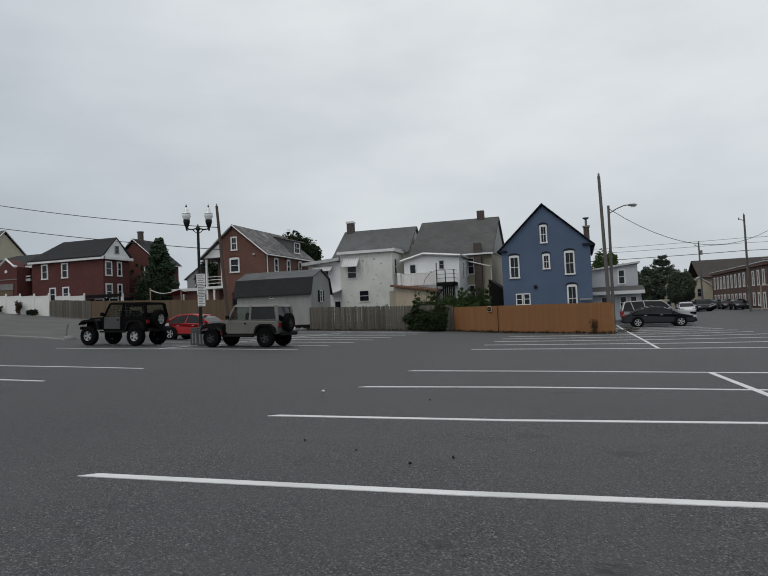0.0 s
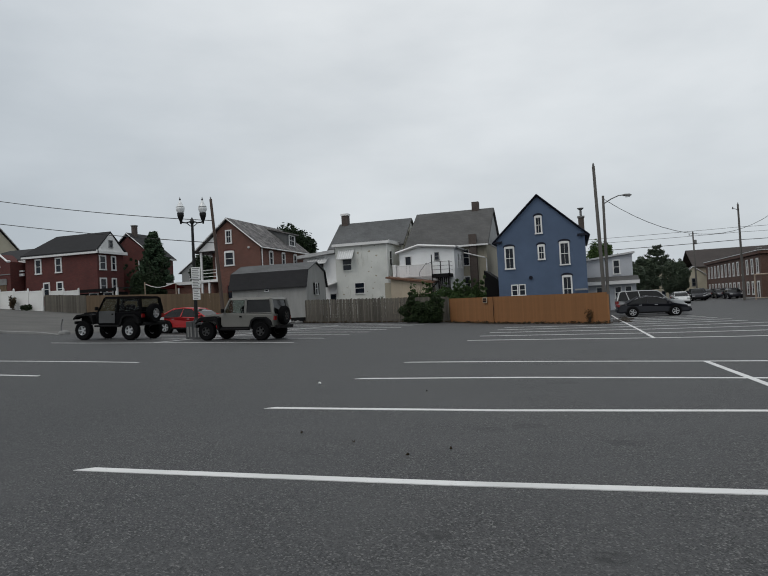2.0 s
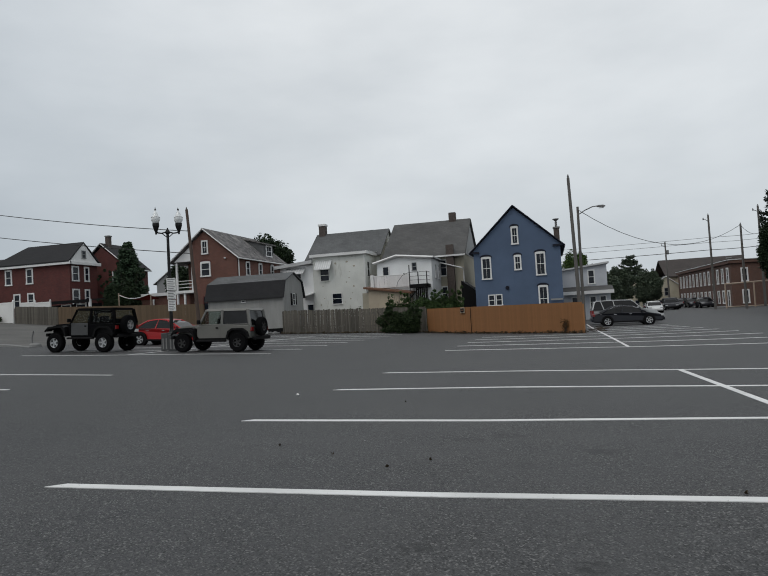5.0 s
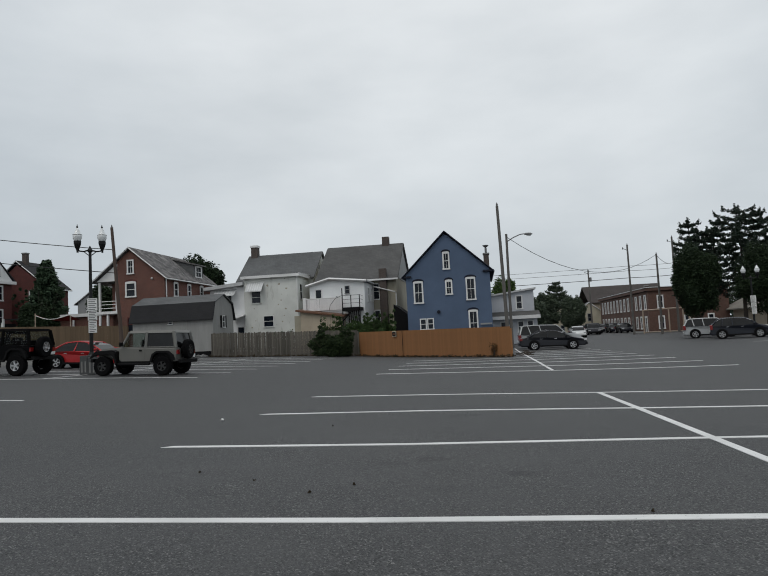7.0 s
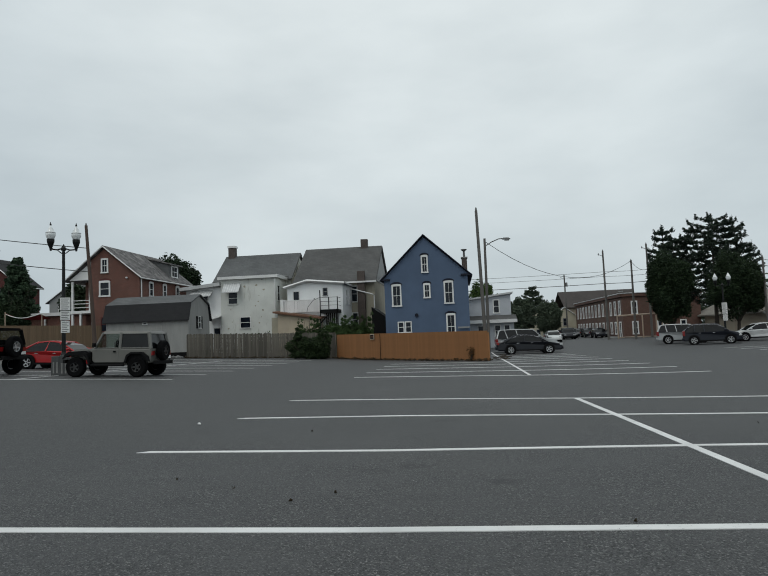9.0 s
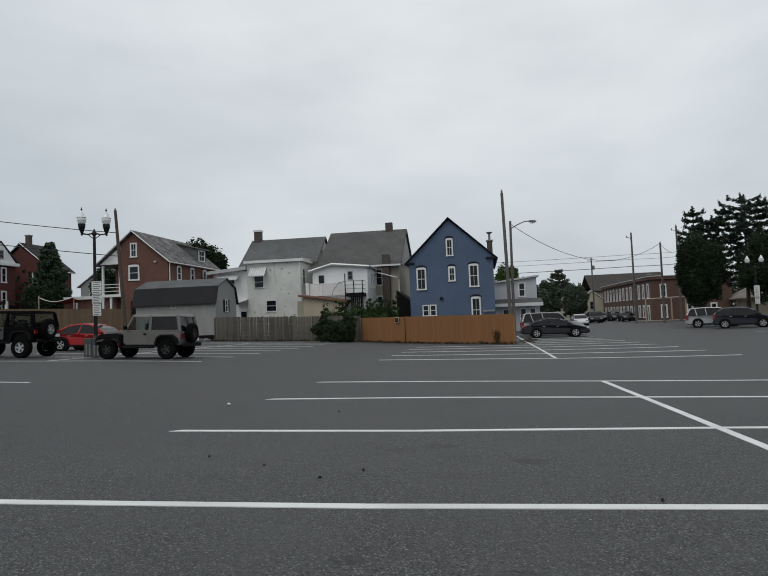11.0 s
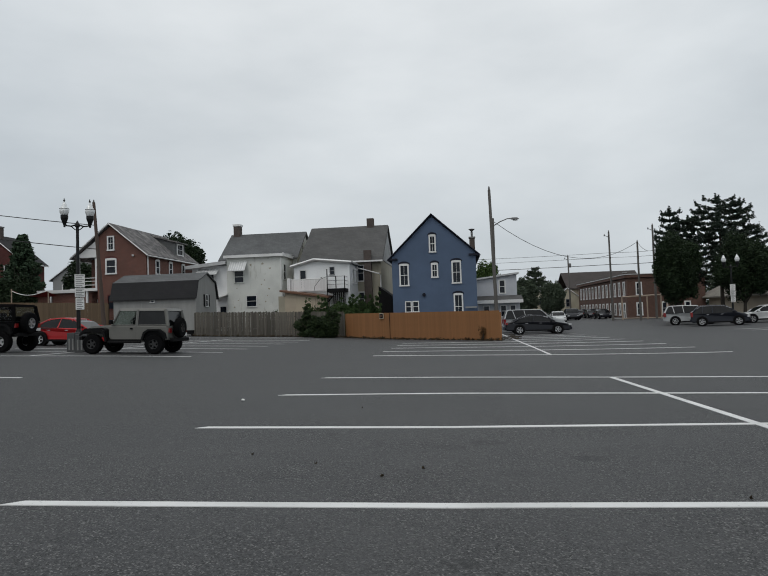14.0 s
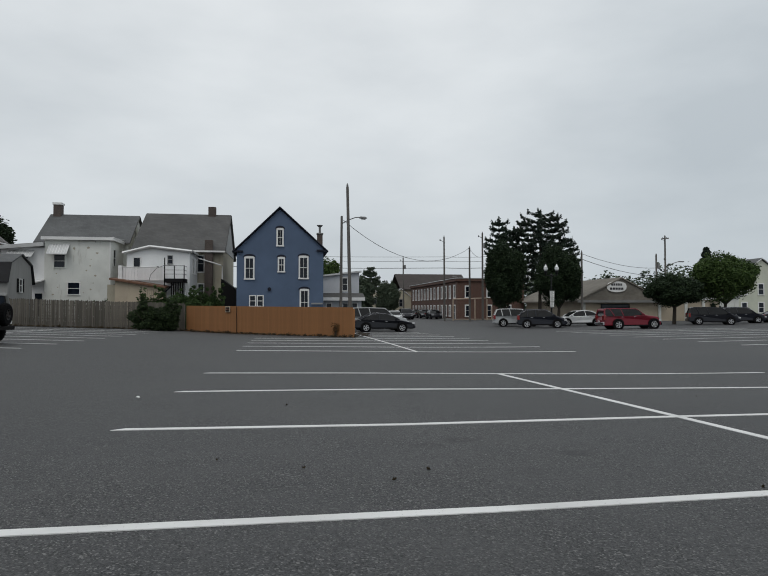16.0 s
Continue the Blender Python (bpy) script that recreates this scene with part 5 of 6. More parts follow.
        for ax in (fore - wb / 2, fore + wb / 2):
            part("wheel_arch", tube((ax, s * (W / 2 - 0.25), r + 0.02), (ax, s * (W / 2 + 0.006), r + 0.02), r * 1.2, r * 1.2, 20), PLAST, ob)
            wheel(ob, ax, s * (W / 2 - 0.08), r, 0.21, rim or RIM)
        part("mirror", bx(cab1 - 0.35, cab1 - 0.2, s * (W / 2 + 0.02), s * (W / 2 + 0.18), belt + 0.02, belt + 0.15, 0.03), paint, ob)
        part("headlight", bx(h - 0.22, h - 0.015, s * (W / 2 - 0.42), s * (W / 2 - 0.06), 0.6, 0.73, 0.02), LAMPW, ob)
        part("tail_light", bx(-h - 0.015, -h + 0.18, s * (W / 2 - 0.36), s * (W / 2 + 0.01), 0.72, 0.9 if kind == "sedan" else 1.1, 0.02), LAMPR, ob)
        for dx in (0.15, -0.85):
            part("door_handle", bx(dx - 0.09, dx + 0.09, s * W / 2, s * (W / 2 + 0.025), belt - 0.13, belt - 0.1), CHROME, ob)
        part("sill", bx(fore - wb / 2 + r * 1.2, fore + wb / 2 - r * 1.2, s * (W / 2 - 0.05), s * (W / 2 + 0.015), 0.24, 0.34), PLAST, ob)
    part("bumper", bx(h - 0.06, h + 0.03, -W / 2 + 0.1, W / 2 - 0.1, 0.3, 0.5, 0.03), PLAST if kind in ("truck", "suv") else paint, ob)
    part("bumper", bx(-h - 0.06, -h + 0.06, -W / 2 + 0.08, W / 2 - 0.08, 0.34, 0.56, 0.03), CHROME if kind == "truck" else paint, ob)
    part("plate", bx(-h - 0.075, -h - 0.06, -0.16, 0.16, 0.6, 0.7), SIGN, ob)
    return ob


def jeep(x, y, rz, label, paint, top, door, rim, r, lift, size=1.0):
    """A short open-bodied off-road car with a boxy top and a spare wheel at the back."""
    ob = vehicle("off_road_car", x, y, rz, label, "car")
    wb, q = 2.46, lift
    tub = [(-1.72, 0.52 + q), (-0.75, 0.47 + q), (0.45, 0.47 + q), (0.6, 0.62 + q), (0.6, 1.06 + q), (-1.78, 1.04 + q)]
    part("body", prism(tub, "y", -0.76, 0.76, None, 0.035), paint, ob)
    hd = frustum((0.55, 1.58, 0.6), (0.55, 1.55, 0.55), 0.62 + q, 1.09 + q)
    for v in hd.verts:
        if v.co.x > 1.4:
            v.co.y *= 0.86
            v.co.z -= 0.06 if v.co.z > 0.9 + q else 0
    bmesh.ops.bevel(hd, geom=hd.edges[:], offset=0.04, segments=2, affect="EDGES")
    part("hood", hd, paint, ob)
    g = part("grille", bx(1.56, 1.62, -0.5, 0.5, 0.6 + q, 0.98 + q, 0.02), paint, ob)
    for k in range(7):
        part("slot", bx(1.615, 1.63, -0.24 + 0.08 * k - 0.025, -0.24 + 0.08 * k + 0.025, 0.66 + q, 0.92 + q), PLAST, g)
    for s in (-1, 1):
        part("headlight", tube((1.6, s * 0.36, 0.84 + q), (1.655, s * 0.36, 0.84 + q), 0.09, 0.085, 14), LAMPW, ob)
        ff = [(0.62, 0.55 + q), (0.72, 0.93 + q), (0.85, 0.99 + q), (1.55, 0.95 + q), (1.72, 0.80 + q), (1.72, 0.74 + q), (1.52, 0.88 + q), (0.9, 0.91 + q), (0.76, 0.78 + q), (0.68, 0.52 + q)]
        part("front_fender", prism(ff, "y", s * 0.48, s * 0.80, None), PLAST, ob)
        part("flare", prism([(p[0], p[1] - (0.015 if q else 0.07)) for p in ff], "y", s * 0.80, s * 0.88, None), PLAST, ob)
        rf = [(-0.72, 0.5 + q), (-0.82, 0.82 + q), (-1.0, 0.93 + q), (-1.45, 0.93 + q), (-1.66, 0.78 + q), (-1.72, 0.58 + q), (-1.64, 0.58 + q), (-1.58, 0.74 + q), (-1.42, 0.86 + q), (-1.02, 0.86 + q), (-0.88, 0.76 + q), (-0.8, 0.5 + q)]
        part("rear_fender", prism(rf, "y", s * 0.74, s * 0.88), PLAST, ob)
        arch = [(-0.8, 0.46 + q), (-0.88, 0.76 + q), (-1.02, 0.86 + q), (-1.42, 0.86 + q), (-1.58, 0.74 + q), (-1.66, 0.5 + q)]
        part("wheel_well", prism(arch, "y", s * 0.6, s * 0.765), PLAST, ob)
        for ax in (-wb / 2, wb / 2):
            wheel(ob, ax, s * 0.74, r, 0.26, rim)
        part("side_step", bx(-0.7, 0.62, s * 0.72, s * 0.84, 0.40 + q, 0.48 + q, 0.02), PLAST, ob)
        if not door:
            part("door", bx(-0.46, 0.42, s * 0.76, s * 0.768, 0.55 + q, 1.03 + q, 0.004), paint, ob)
            part("rocker_guard", bx(-0.7, 0.6, s * 0.755, s * 0.775, 0.47 + q, 0.55 + q), PLAST, ob)
        if door:
            part("door", bx(-0.42, 0.42, s * 0.76, s * 0.79, 0.56 + q, 1.08 + q, 0.015), door, ob, "grey primer half door")
        part("door_handle", bx(-0.36, -0.26, s * 0.765, s * 0.80, 0.92 + q, 0.98 + q), PLAST, ob)
        part("mirror", bx(0.4, 0.48, s * 0.8, s * 0.98, 1.12 + q, 1.28 + q, 0.02), PLAST, ob)
        part("tail_light", bx(-1.8, -1.72, s * 0.56, s * 0.74, 0.8 + q, 0.96 + q), LAMPR, ob)
        # top: roof edge, pillars and side glass
        for a, b, w in (((0.52, 1.04), (0.22, 1.66), 0.045), ((-0.5, 1.04), (-0.5, 1.66), 0.06), ((-1.72, 1.04), (-1.6, 1.66), 0.07)):
            part("pillar", tube((a[0], s * 0.72, a[1] + q), (b[0], s * 0.64, b[1] + q), w, w, 6), top, ob)
        for a0, a1, b0, b1 in ((0.46, -0.45, 0.2, -0.45), (-0.55, -1.66, -0.55, -1.56)):
            bm = bmesh.new()
            v = [bm.verts.new(p) for p in ((a0, s * 0.72, 1.08 + q), (a1, s * 0.72, 1.08 + q), (b1, s * 0.645, 1.62 + q), (b0, s * 0.645, 1.62 + q))]
            v2 = [bm.verts.new((p.co.x, p.co.y - s * 0.015, p.co.z)) for p in v]
            bm.faces.new(v), bm.faces.new(v2[::-1])
            for k in range(4):
                bm.faces.new((v[k], v[(k + 1) % 4], v2[(k + 1) % 4], v2[k]))
            part("side_window", bm, GLASSJ if door or a0 > 0 else GLASSC, ob)
            part("belt_rail", tube((a0, s * 0.73, 1.07 + q), (a1, s * 0.73, 1.07 + q), 0.03, 0.03, 5), top, ob)
    part("roof", frustum((-1.66, 0.28, 0.69), (-1.6, 0.2, 0.6), 1.62 + q, 1.72 + q), top, ob)
    part("windshield", slab((0.53, -0.68, 1.06 + q), (0.53, 0.68, 1.06 + q), (0.25, 0.62, 1.64 + q), (0.25, -0.62, 1.64 + q), 0.03), GLASSJ, ob)
    part("rear_window", slab((-1.71, -0.62, 1.1 + q), (-1.71, 0.62, 1.1 + q), (-1.61, 0.58, 1.6 + q), (-1.61, -0.58, 1.6 + q), 0.03), GLASSJ if door else GLASSC, ob)
    part("bumper", bx(1.72, 1.84, -0.68, 0.68, 0.52 + q, 0.66 + q, 0.02), PLAST, ob)
    part("bumper", bx(-1.93, -1.8, -0.7, 0.7, 0.46 + q, 0.6 + q, 0.02), PLAST, ob)
    for s in (-0.36, 0.36):
        part("seat", bx(-0.42, -0.24, s - 0.24, s + 0.24, 0.7 + q, 1.38 + q, 0.05), PLAST, ob)
    part("roll_bar", pipe([(-0.6, -0.62, 1.0 + q), (-0.6, -0.56, 1.56 + q), (-0.6, 0.56, 1.56 + q), (-0.6, 0.62, 1.0 + q)], 0.05), PLAST, ob)
    part("rear_seat", bx(-1.35, -1.2, -0.5, 0.5, 0.8 + q, 1.25 + q, 0.05), PLAST, ob)
    part("steering_wheel", pipe([(0.22 + 0.06 * math.sin(k * 0.7854), -0.36 + 0.18 * math.cos(k * 0.7854), 1.14 + q + 0.17 * math.sin(k * 0.7854)) for k in range(9)], 0.015), PLAST, ob)
    wheel(ob, -1.92, 0.12, r, 0.24, rim, 0.98 + q, "spare_wheel", "x")
    part("plate", bx(-1.83, -1.80, -0.7, -0.42, 0.66 + q, 0.78 + q), SIGN, ob)
    ob.matrix_basis = ob.matrix_basis @ Matrix.Scale(size, 4)
    return ob


SANDP = car_paint("sand_paint", (0.142, 0.140, 0.128), 0.45, 0.1)
BLACKP = plain("black_paint", (0.003, 0.003, 0.0035), 0.35, vary=0.06, spec=0.05)
GREYPR = plain("grey_primer", (0.075, 0.078, 0.079), 0.7, spec=0.2)
CANVAS = plain("black_canvas", (0.005, 0.005, 0.005), 0.9, spec=0.03)
REDP = car_paint("red_paint", (0.36, 0.012, 0.014))
REDT = car_paint("dark_red_paint", (0.16, 0.006, 0.018))
SILVER = car_paint("silver_paint", (0.36, 0.37, 0.375), 0.35, 0.5)
WHITEP = car_paint("white_paint", (0.62, 0.63, 0.63))
DARKP = car_paint("charcoal_paint", (0.007, 0.008, 0.013))
NAVYP = car_paint("dark_blue_paint", (0.008, 0.010, 0.017))

jeep(-12.55, 24.4, 180, "sand grey boxy off-road car with a spare wheel", SANDP, SANDP, None, RIMD, 0.37, 0.0, 1.03)
jeep(-19.68, 25.3, 180, "black lifted off-road car with soft top and grey doors", BLACKP, CANVAS, GREYPR, RIM, 0.42, 0.17, 1.06)
car(-19.95, 31.9, 0, "bright red sedan parked behind a lamp post", REDP, "sedan")
car(6.25, 48.4, 0, "black sedan parked beside the street", DARKP, "sedan")
car(6.6, 53.2, 0, "large silver sport utility car behind a black sedan", SILVER, "large_suv")
car(21.1, 53.2, -19, "dark blue sport utility car with alloy wheels", NAVYP, "crossover")
car(20.6, 57.8, -16, "silver sport utility car in a row", SILVER, "suv")
car(26.05, 56.2, 174, "white sedan parked in the lot", WHITEP, "sedan")
car(25.7, 47.0, -5, "dark red pickup with a matching cap", REDT, "truck", None, "truck", "pickup_truck")
car(39.6, 55.8, -25, "dark minivan parked beside a young tree", DARKP, "van", None, "van", "minivan")
car(46.8, 61.0, -18, "dark blue sport utility car at the row's end", NAVYP, "suv")
car(52.4, 61.6, -18, "black sedan at the row's end", DARKP, "sedan")
car(13.5, 85.0, -92, "white sedan on the street facing the lot", WHITEP, "sedan")
car(17.4, 97.0, -92, "dark car following on the street", DARKP, "suv")
for yy, p_ in ((97.5, DARKP), (105, NAVYP), (112, DARKP), (119, SILVER)):
    car(22.0, yy, -90, "dark car parked along the brick terrace" if p_ is not SILVER else "silver car parked along the brick terrace", p_, "sedan")
car(18.9, 104, -90, "dark sport utility car on the street", DARKP, "suv")


# ---- lamps, poles, wires ----
def twin_lamp(x, y, label, h=6.25, sign=True, rz=0.0):
    ob = thing("street_lamp", (x, y, gz(x, y)), label, "street lamp", "twin lamps", rz)
    part("base", lathe([(0.26, 0), (0.26, 0.12), (0.19, 0.2), (0.17, 0.75), (0.12, 0.85), (0.085, 0.95)], (0, 0, 0), 12), BLACKM, ob)
    part("post", tube((0, 0, 0.9), (0, 0, h - 1.2), 0.085, 0.06, 12), BLACKM, ob)
    part("crown", lathe([(0.06, 0), (0.11, 0.05), (0.11, 0.12), (0.05, 0.22), (0.02, 0.3)], (0, 0, h - 1.25), 10), BLACKM, ob)
    for s in (-1, 1):
        arm = part("arm", pipe([(0, 0, h - 1.12), (s * 0.25, 0, h - 1.2), (s * 0.42, 0, h - 1.18), (s * 0.5, 0, h - 1.08)], 0.032), BLACKM, ob)
        part("scroll", pipe([(0, 0, h - 1.4), (s * 0.12, 0, h - 1.32), (s * 0.25, 0, h - 1.2)], 0.02), BLACKM, arm)
        hd = part("lantern", lathe([(0.04, -1.25), (0.05, -1.15), (0.10, -1.02), (0.15, -0.86), (0.155, -0.74)], (s * 0.5, 0, h), 12), BLACKM, ob)
        part("globe", lathe([(0.135, -0.74), (0.15, -0.69), (0.185, -0.61), (0.20, -0.53), (0.19, -0.46), (0.14, -0.39), (0.115, -0.32), (0.07, -0.23), (0.03, -0.14)], (s * 0.5, 0, h), 14), GLOBE, hd, "clear acorn globe", True)
        part("finial", lathe([(0.03, -0.14), (0.045, -0.1), (0.02, -0.05), (0.008, 0.02)], (s * 0.5, 0, h), 8), BLACKM, hd)
        part("band", lathe([(0.19, -0.475), (0.199, -0.465), (0.199, -0.45), (0.185, -0.445)], (s * 0.5, 0, h), 14), STEEL, hd)
    if sign:
        for z0, z1, w, rows in ((2.75, 3.30, 0.2, 6), (2.32, 2.72, 0.19, 5), (1.78, 2.29, 0.17, 6)):
            sg = part("notice", bx(-w + 0.06, w + 0.06, -0.13, -0.11, z0, z1, 0.005), SIGN, ob, "white parking notice with dark writing")
            for k in range(rows):
                z = z1 - (z1 - z0) * (k + 0.7) / (rows + 0.4)
                part("writing", bx(-w + 0.1, w + 0.02 - 0.06 * (k % 2), -0.134, -0.13, z - 0.016, z + 0.016), STEEL, sg)
    return ob


twin_lamp(-15.9, 26.0, "black twin-headed street lamp with parking notices", 6.6, True, 33)
twin_lamp(23.5, 56.5, "black twin-headed street lamp among parked cars", 5.95, True, -22)
# blocks at the lamp's foot
for k, (x, y, h) in enumerate(((-15.62, 25.2, 0.8), (-15.22, 25.1, 0.74))):
    b_ = thing("concrete_block", (x, y, gz(x, y)), "squat grey concrete block at a lamp's foot", "block", "lamp blocks", 5 + 9 * k)
    part("core", prism([(-0.18, 0), (0.18, 0), (0.16, h), (-0.16, h)], "y", -0.24, 0.24, None, 0.02), GREYPR, b_)
    for u in (-0.09, 0.06):
        part("stripe", bx(u, u + 0.06, -0.25, -0.235, h * 0.12, h * 0.7), KERB, b_, "pale upright stripe")


def pole(x, y, top, label, r=0.12, lean=(0, 0), arms=0, cans=0):
    g = gz(x, y)
    ob = thing("utility_pole", (x, y, g), label, "utility pole", "utility poles", None)
    tx, ty = x + lean[0], y + lean[1]
    part("shaft", tube((x, y, g - 0.3), (tx, ty, top), r, r * 0.68, 12), POLEW, ob)
    for k in range(arms):
        z = top - 0.35 - 0.9 * k
        c = part("crossarm", bx(tx - 0.5, tx + 0.5, ty - 0.18, ty - 0.08, z - 0.06, z + 0.06), POLEW, ob)
        for u in (-0.42, -0.15, 0.15, 0.42):
            part("insulator", lathe([(0.05, 0), (0.05, 0.1), (0.02, 0.16)], (tx + u, ty - 0.13, z + 0.06), 8), STEEL, c)
    for k in range(cans):
        part("transformer", lathe([(0.2, 0), (0.2, 0.7), (0.1, 0.76)], (tx + 0.32, ty - 0.05, top - 2.1 - k), 10), STEEL, ob)
    part("insulator", lathe([(0.05, 0), (0.06, 0.1), (0.02, 0.2)], (tx, ty, top), 8), STEEL, ob)
    if top > 9.5 and ty > 60:
        b_ = part("bracket", pipe([(tx, ty - 0.1, top - 0.75), (tx - 0.35, ty - 0.12, top - 0.55), (tx - 0.6, ty - 0.12, top - 0.5)], 0.035), STEEL, ob)
        part("insulator", lathe([(0.07, -0.12), (0.08, 0), (0.04, 0.16)], (tx - 0.58, ty - 0.12, top - 0.45), 8), STEEL, b_)
    return ob


pole(2.64, 36.9, 8.12, "tall bare wooden pole at the fence's end", 0.115, (-0.2, 0.1))
leaning = pole(-24.75, 43.0, 9.94, "leaning brown wooden utility pole before the red house", 0.15, (-0.75, 0.0))
for c_ in leaning.children:
    if c_.data.materials[0] is POLEW:
        c_.data.materials[0] = POLEB
pole(20.05, 83, 10.7, "tall wooden utility pole by the brick terrace", 0.15, (-0.05, 0), 0, 0)
pole(22.05, 78, 8.8, "wooden utility pole at the street corner", 0.15, (0, 0))
pole(25.6, 83.7, 11.4, "tall utility pole with hardware beside trees", 0.16, (0, 0), 0, 1)
pole(20.7, 116, 10.5, "distant wooden utility pole along the street", 0.17, (-0.1, 0), 0, 1)
pole(31.3, 66, 7.3, "grey pole behind the parked cars", 0.13, (0, 0))
pole(53.8, 85, 11.6, "utility pole with crossarm above the shop", 0.16, (0, 0), 1, 0)
pole(53.0, 86, 9.0, "shorter utility pole with a transformer", 0.17, (0, 0), 0, 1)
pole(-42.0, 70, 8.2, "thin distant pole behind the brick houses", 0.12)

# cobra-head street light
sl = thing("street_light", (3.78, 56.2, gz(3.78, 56.2)), "wooden pole with a curved arm street light", "street lamp", "", None)
part("shaft", tube((3.72, 56.2, -1.0), (3.8, 56.2, 9.25), 0.14, 0.10, 12), POLEW, sl)
part("arm", pipe([(3.78, 56.2, 8.55), (4.4, 56.1, 8.9), (5.0, 56.0, 9.12), (5.4, 55.9, 9.13)], 0.045), STEEL, sl)
hd_ = part("lamp_head", prism([(5.3, 9.05), (5.4, 9.19), (5.85, 9.18), (6.05, 9.06), (5.8, 8.98)], "y", 55.75, 56.05, None, 0.03), STEEL, sl)
part("lens", bx(5.5, 5.9, 55.8, 56.0, 8.92, 8.99, 0.02), GLOBE, hd_)
arm8 = thing("street_light", (54.2, 85, 7.0), "small curved street light arm on a pole", "street lamp", "", None)
part("arm", pipe([(53.9, 84.9, 7.0), (54.8, 84.7, 7.6), (55.8, 84.6, 7.9)], 0.06), STEEL, arm8)
part("lamp_head", bx(55.7, 56.5, 84.5, 84.8, 7.78, 7.95, 0.03), STEEL, arm8)


def wire(a, b, sag, r=0.02):
    pts = [tuple(a[i] + (b[i] - a[i]) * t + (-4 * sag * t * (1 - t) if i == 2 else 0) for i in range(3)) for t in [k / 14 for k in range(15)]]
    bm = pipe(pts, r, 5)
    me = bpy.data.meshes.new("power_line")
    bm.to_mesh(me)
    bm.free()
    me.materials.append(WIRE)
    tagged(new("power_line", me), "thin dark overhead wire between poles", "wire", "overhead wires")


wire((3.8, 56.2, 9.0), (22.05, 78, 8.75), 2.6, 0.024)
wire((22.05, 78, 8.7), (25.6, 83.7, 8.2), 0.5, 0.024)
wire((-25.3, 43, 8.25), (-52.0, 43, 13.0), 0.3, 0.03)
wire((-25.1, 43, 6.5), (-52.0, 43, 10.85), 0.2, 0.03)
wire((-25.1, 43, 5.9), (-42.0, 70, 7.6), 0.3, 0.02)
for z0, z1, r_ in ((8.0, 8.0, 0.02), (7.45, 7.4, 0.02), (6.5, 6.5, 0.035)):
    wire((-12, 83.4, z0), (20.05, 83, z1), 0.15, r_)
    wire((20.05, 83, z1), (25.6, 83.7, z1 + 0.1), 0.05, r_)
wire((25.6, 83.7, 8.2), (31.3, 66, 7.1), 0.2, 0.022)
wire((31.3, 66, 7.1), (53.0, 86, 7.0), 0.5, 0.025)
wire((31.3, 66, 6.5), (53.0, 86, 5.8), 0.4, 0.03)
wire((25.6, 83.7, 7.0), (31.3, 66, 5.6), 0.2, 0.022)


# ---- plants ----
def leaf_cloud(name, blobs, count, size, material, parent, seed, shell=0.55, flat=0.0):
    """Many small leaf clumps scattered through uneven blobs (x, y, z, rx, ry, rz), in world metres."""
    rng = np.random.default_rng(seed)
    vol = np.array([b[3] * b[4] * b[5] for b in blobs]) ** 0.7
    pick = rng.choice(len(blobs), count, p=vol / vol.sum())
    d = rng.normal(size=(count, 3))
    d /= np.linalg.norm(d, axis=1)[:, None]
    rad = shell + (1 - shell) * rng.random(count) ** 0.6
    wob = 1 + 0.16 * np.sin(5 * d[:, 0] + 3 * pick) * np.cos(4 * d[:, 2] + pick) + rng.normal(0, 0.05, count)
    bl = np.array(blobs)[pick]
    c = bl[:, :3] + d * bl[:, 3:] * (rad * wob)[:, None]
    a = rng.normal(size=(count, 3))
    a[:, 2] *= 0.5
    a /= np.linalg.norm(a, axis=1)[:, None]
    b = np.cross(a, rng.normal(size=(count, 3)))
    b /= np.linalg.norm(b, axis=1)[:, None]
    if flat:
        a[:, 2] = a[:, 2] * 0.3 - flat
    s = size * (0.6 + 0.8 * rng.random(count))[:, None]
    n = np.cross(a, b)
    # a clump: a bent kite of four leaves' width
    v = np.stack([c - a * s, c - b * s * 0.5 + n * s * 0.25, c + a * s, c + b * s * 0.5 + n * s * 0.2], 1) - np.array(ORIGIN[parent])
    v = v.reshape(-1, 3)
    f = np.arange(4 * count).reshape(-1, 4)
    f = np.concatenate([f[:, [0, 1, 2]], f[:, [0, 2, 3]]])
    me = bpy.data.meshes.new(name)
    me.from_pydata(v.tolist(), [], f.tolist())
    me.materials.append(material)
    ob = new(name, me)
    ob.parent = parent
    ORIGIN[ob] = ORIGIN[parent]
    return ob


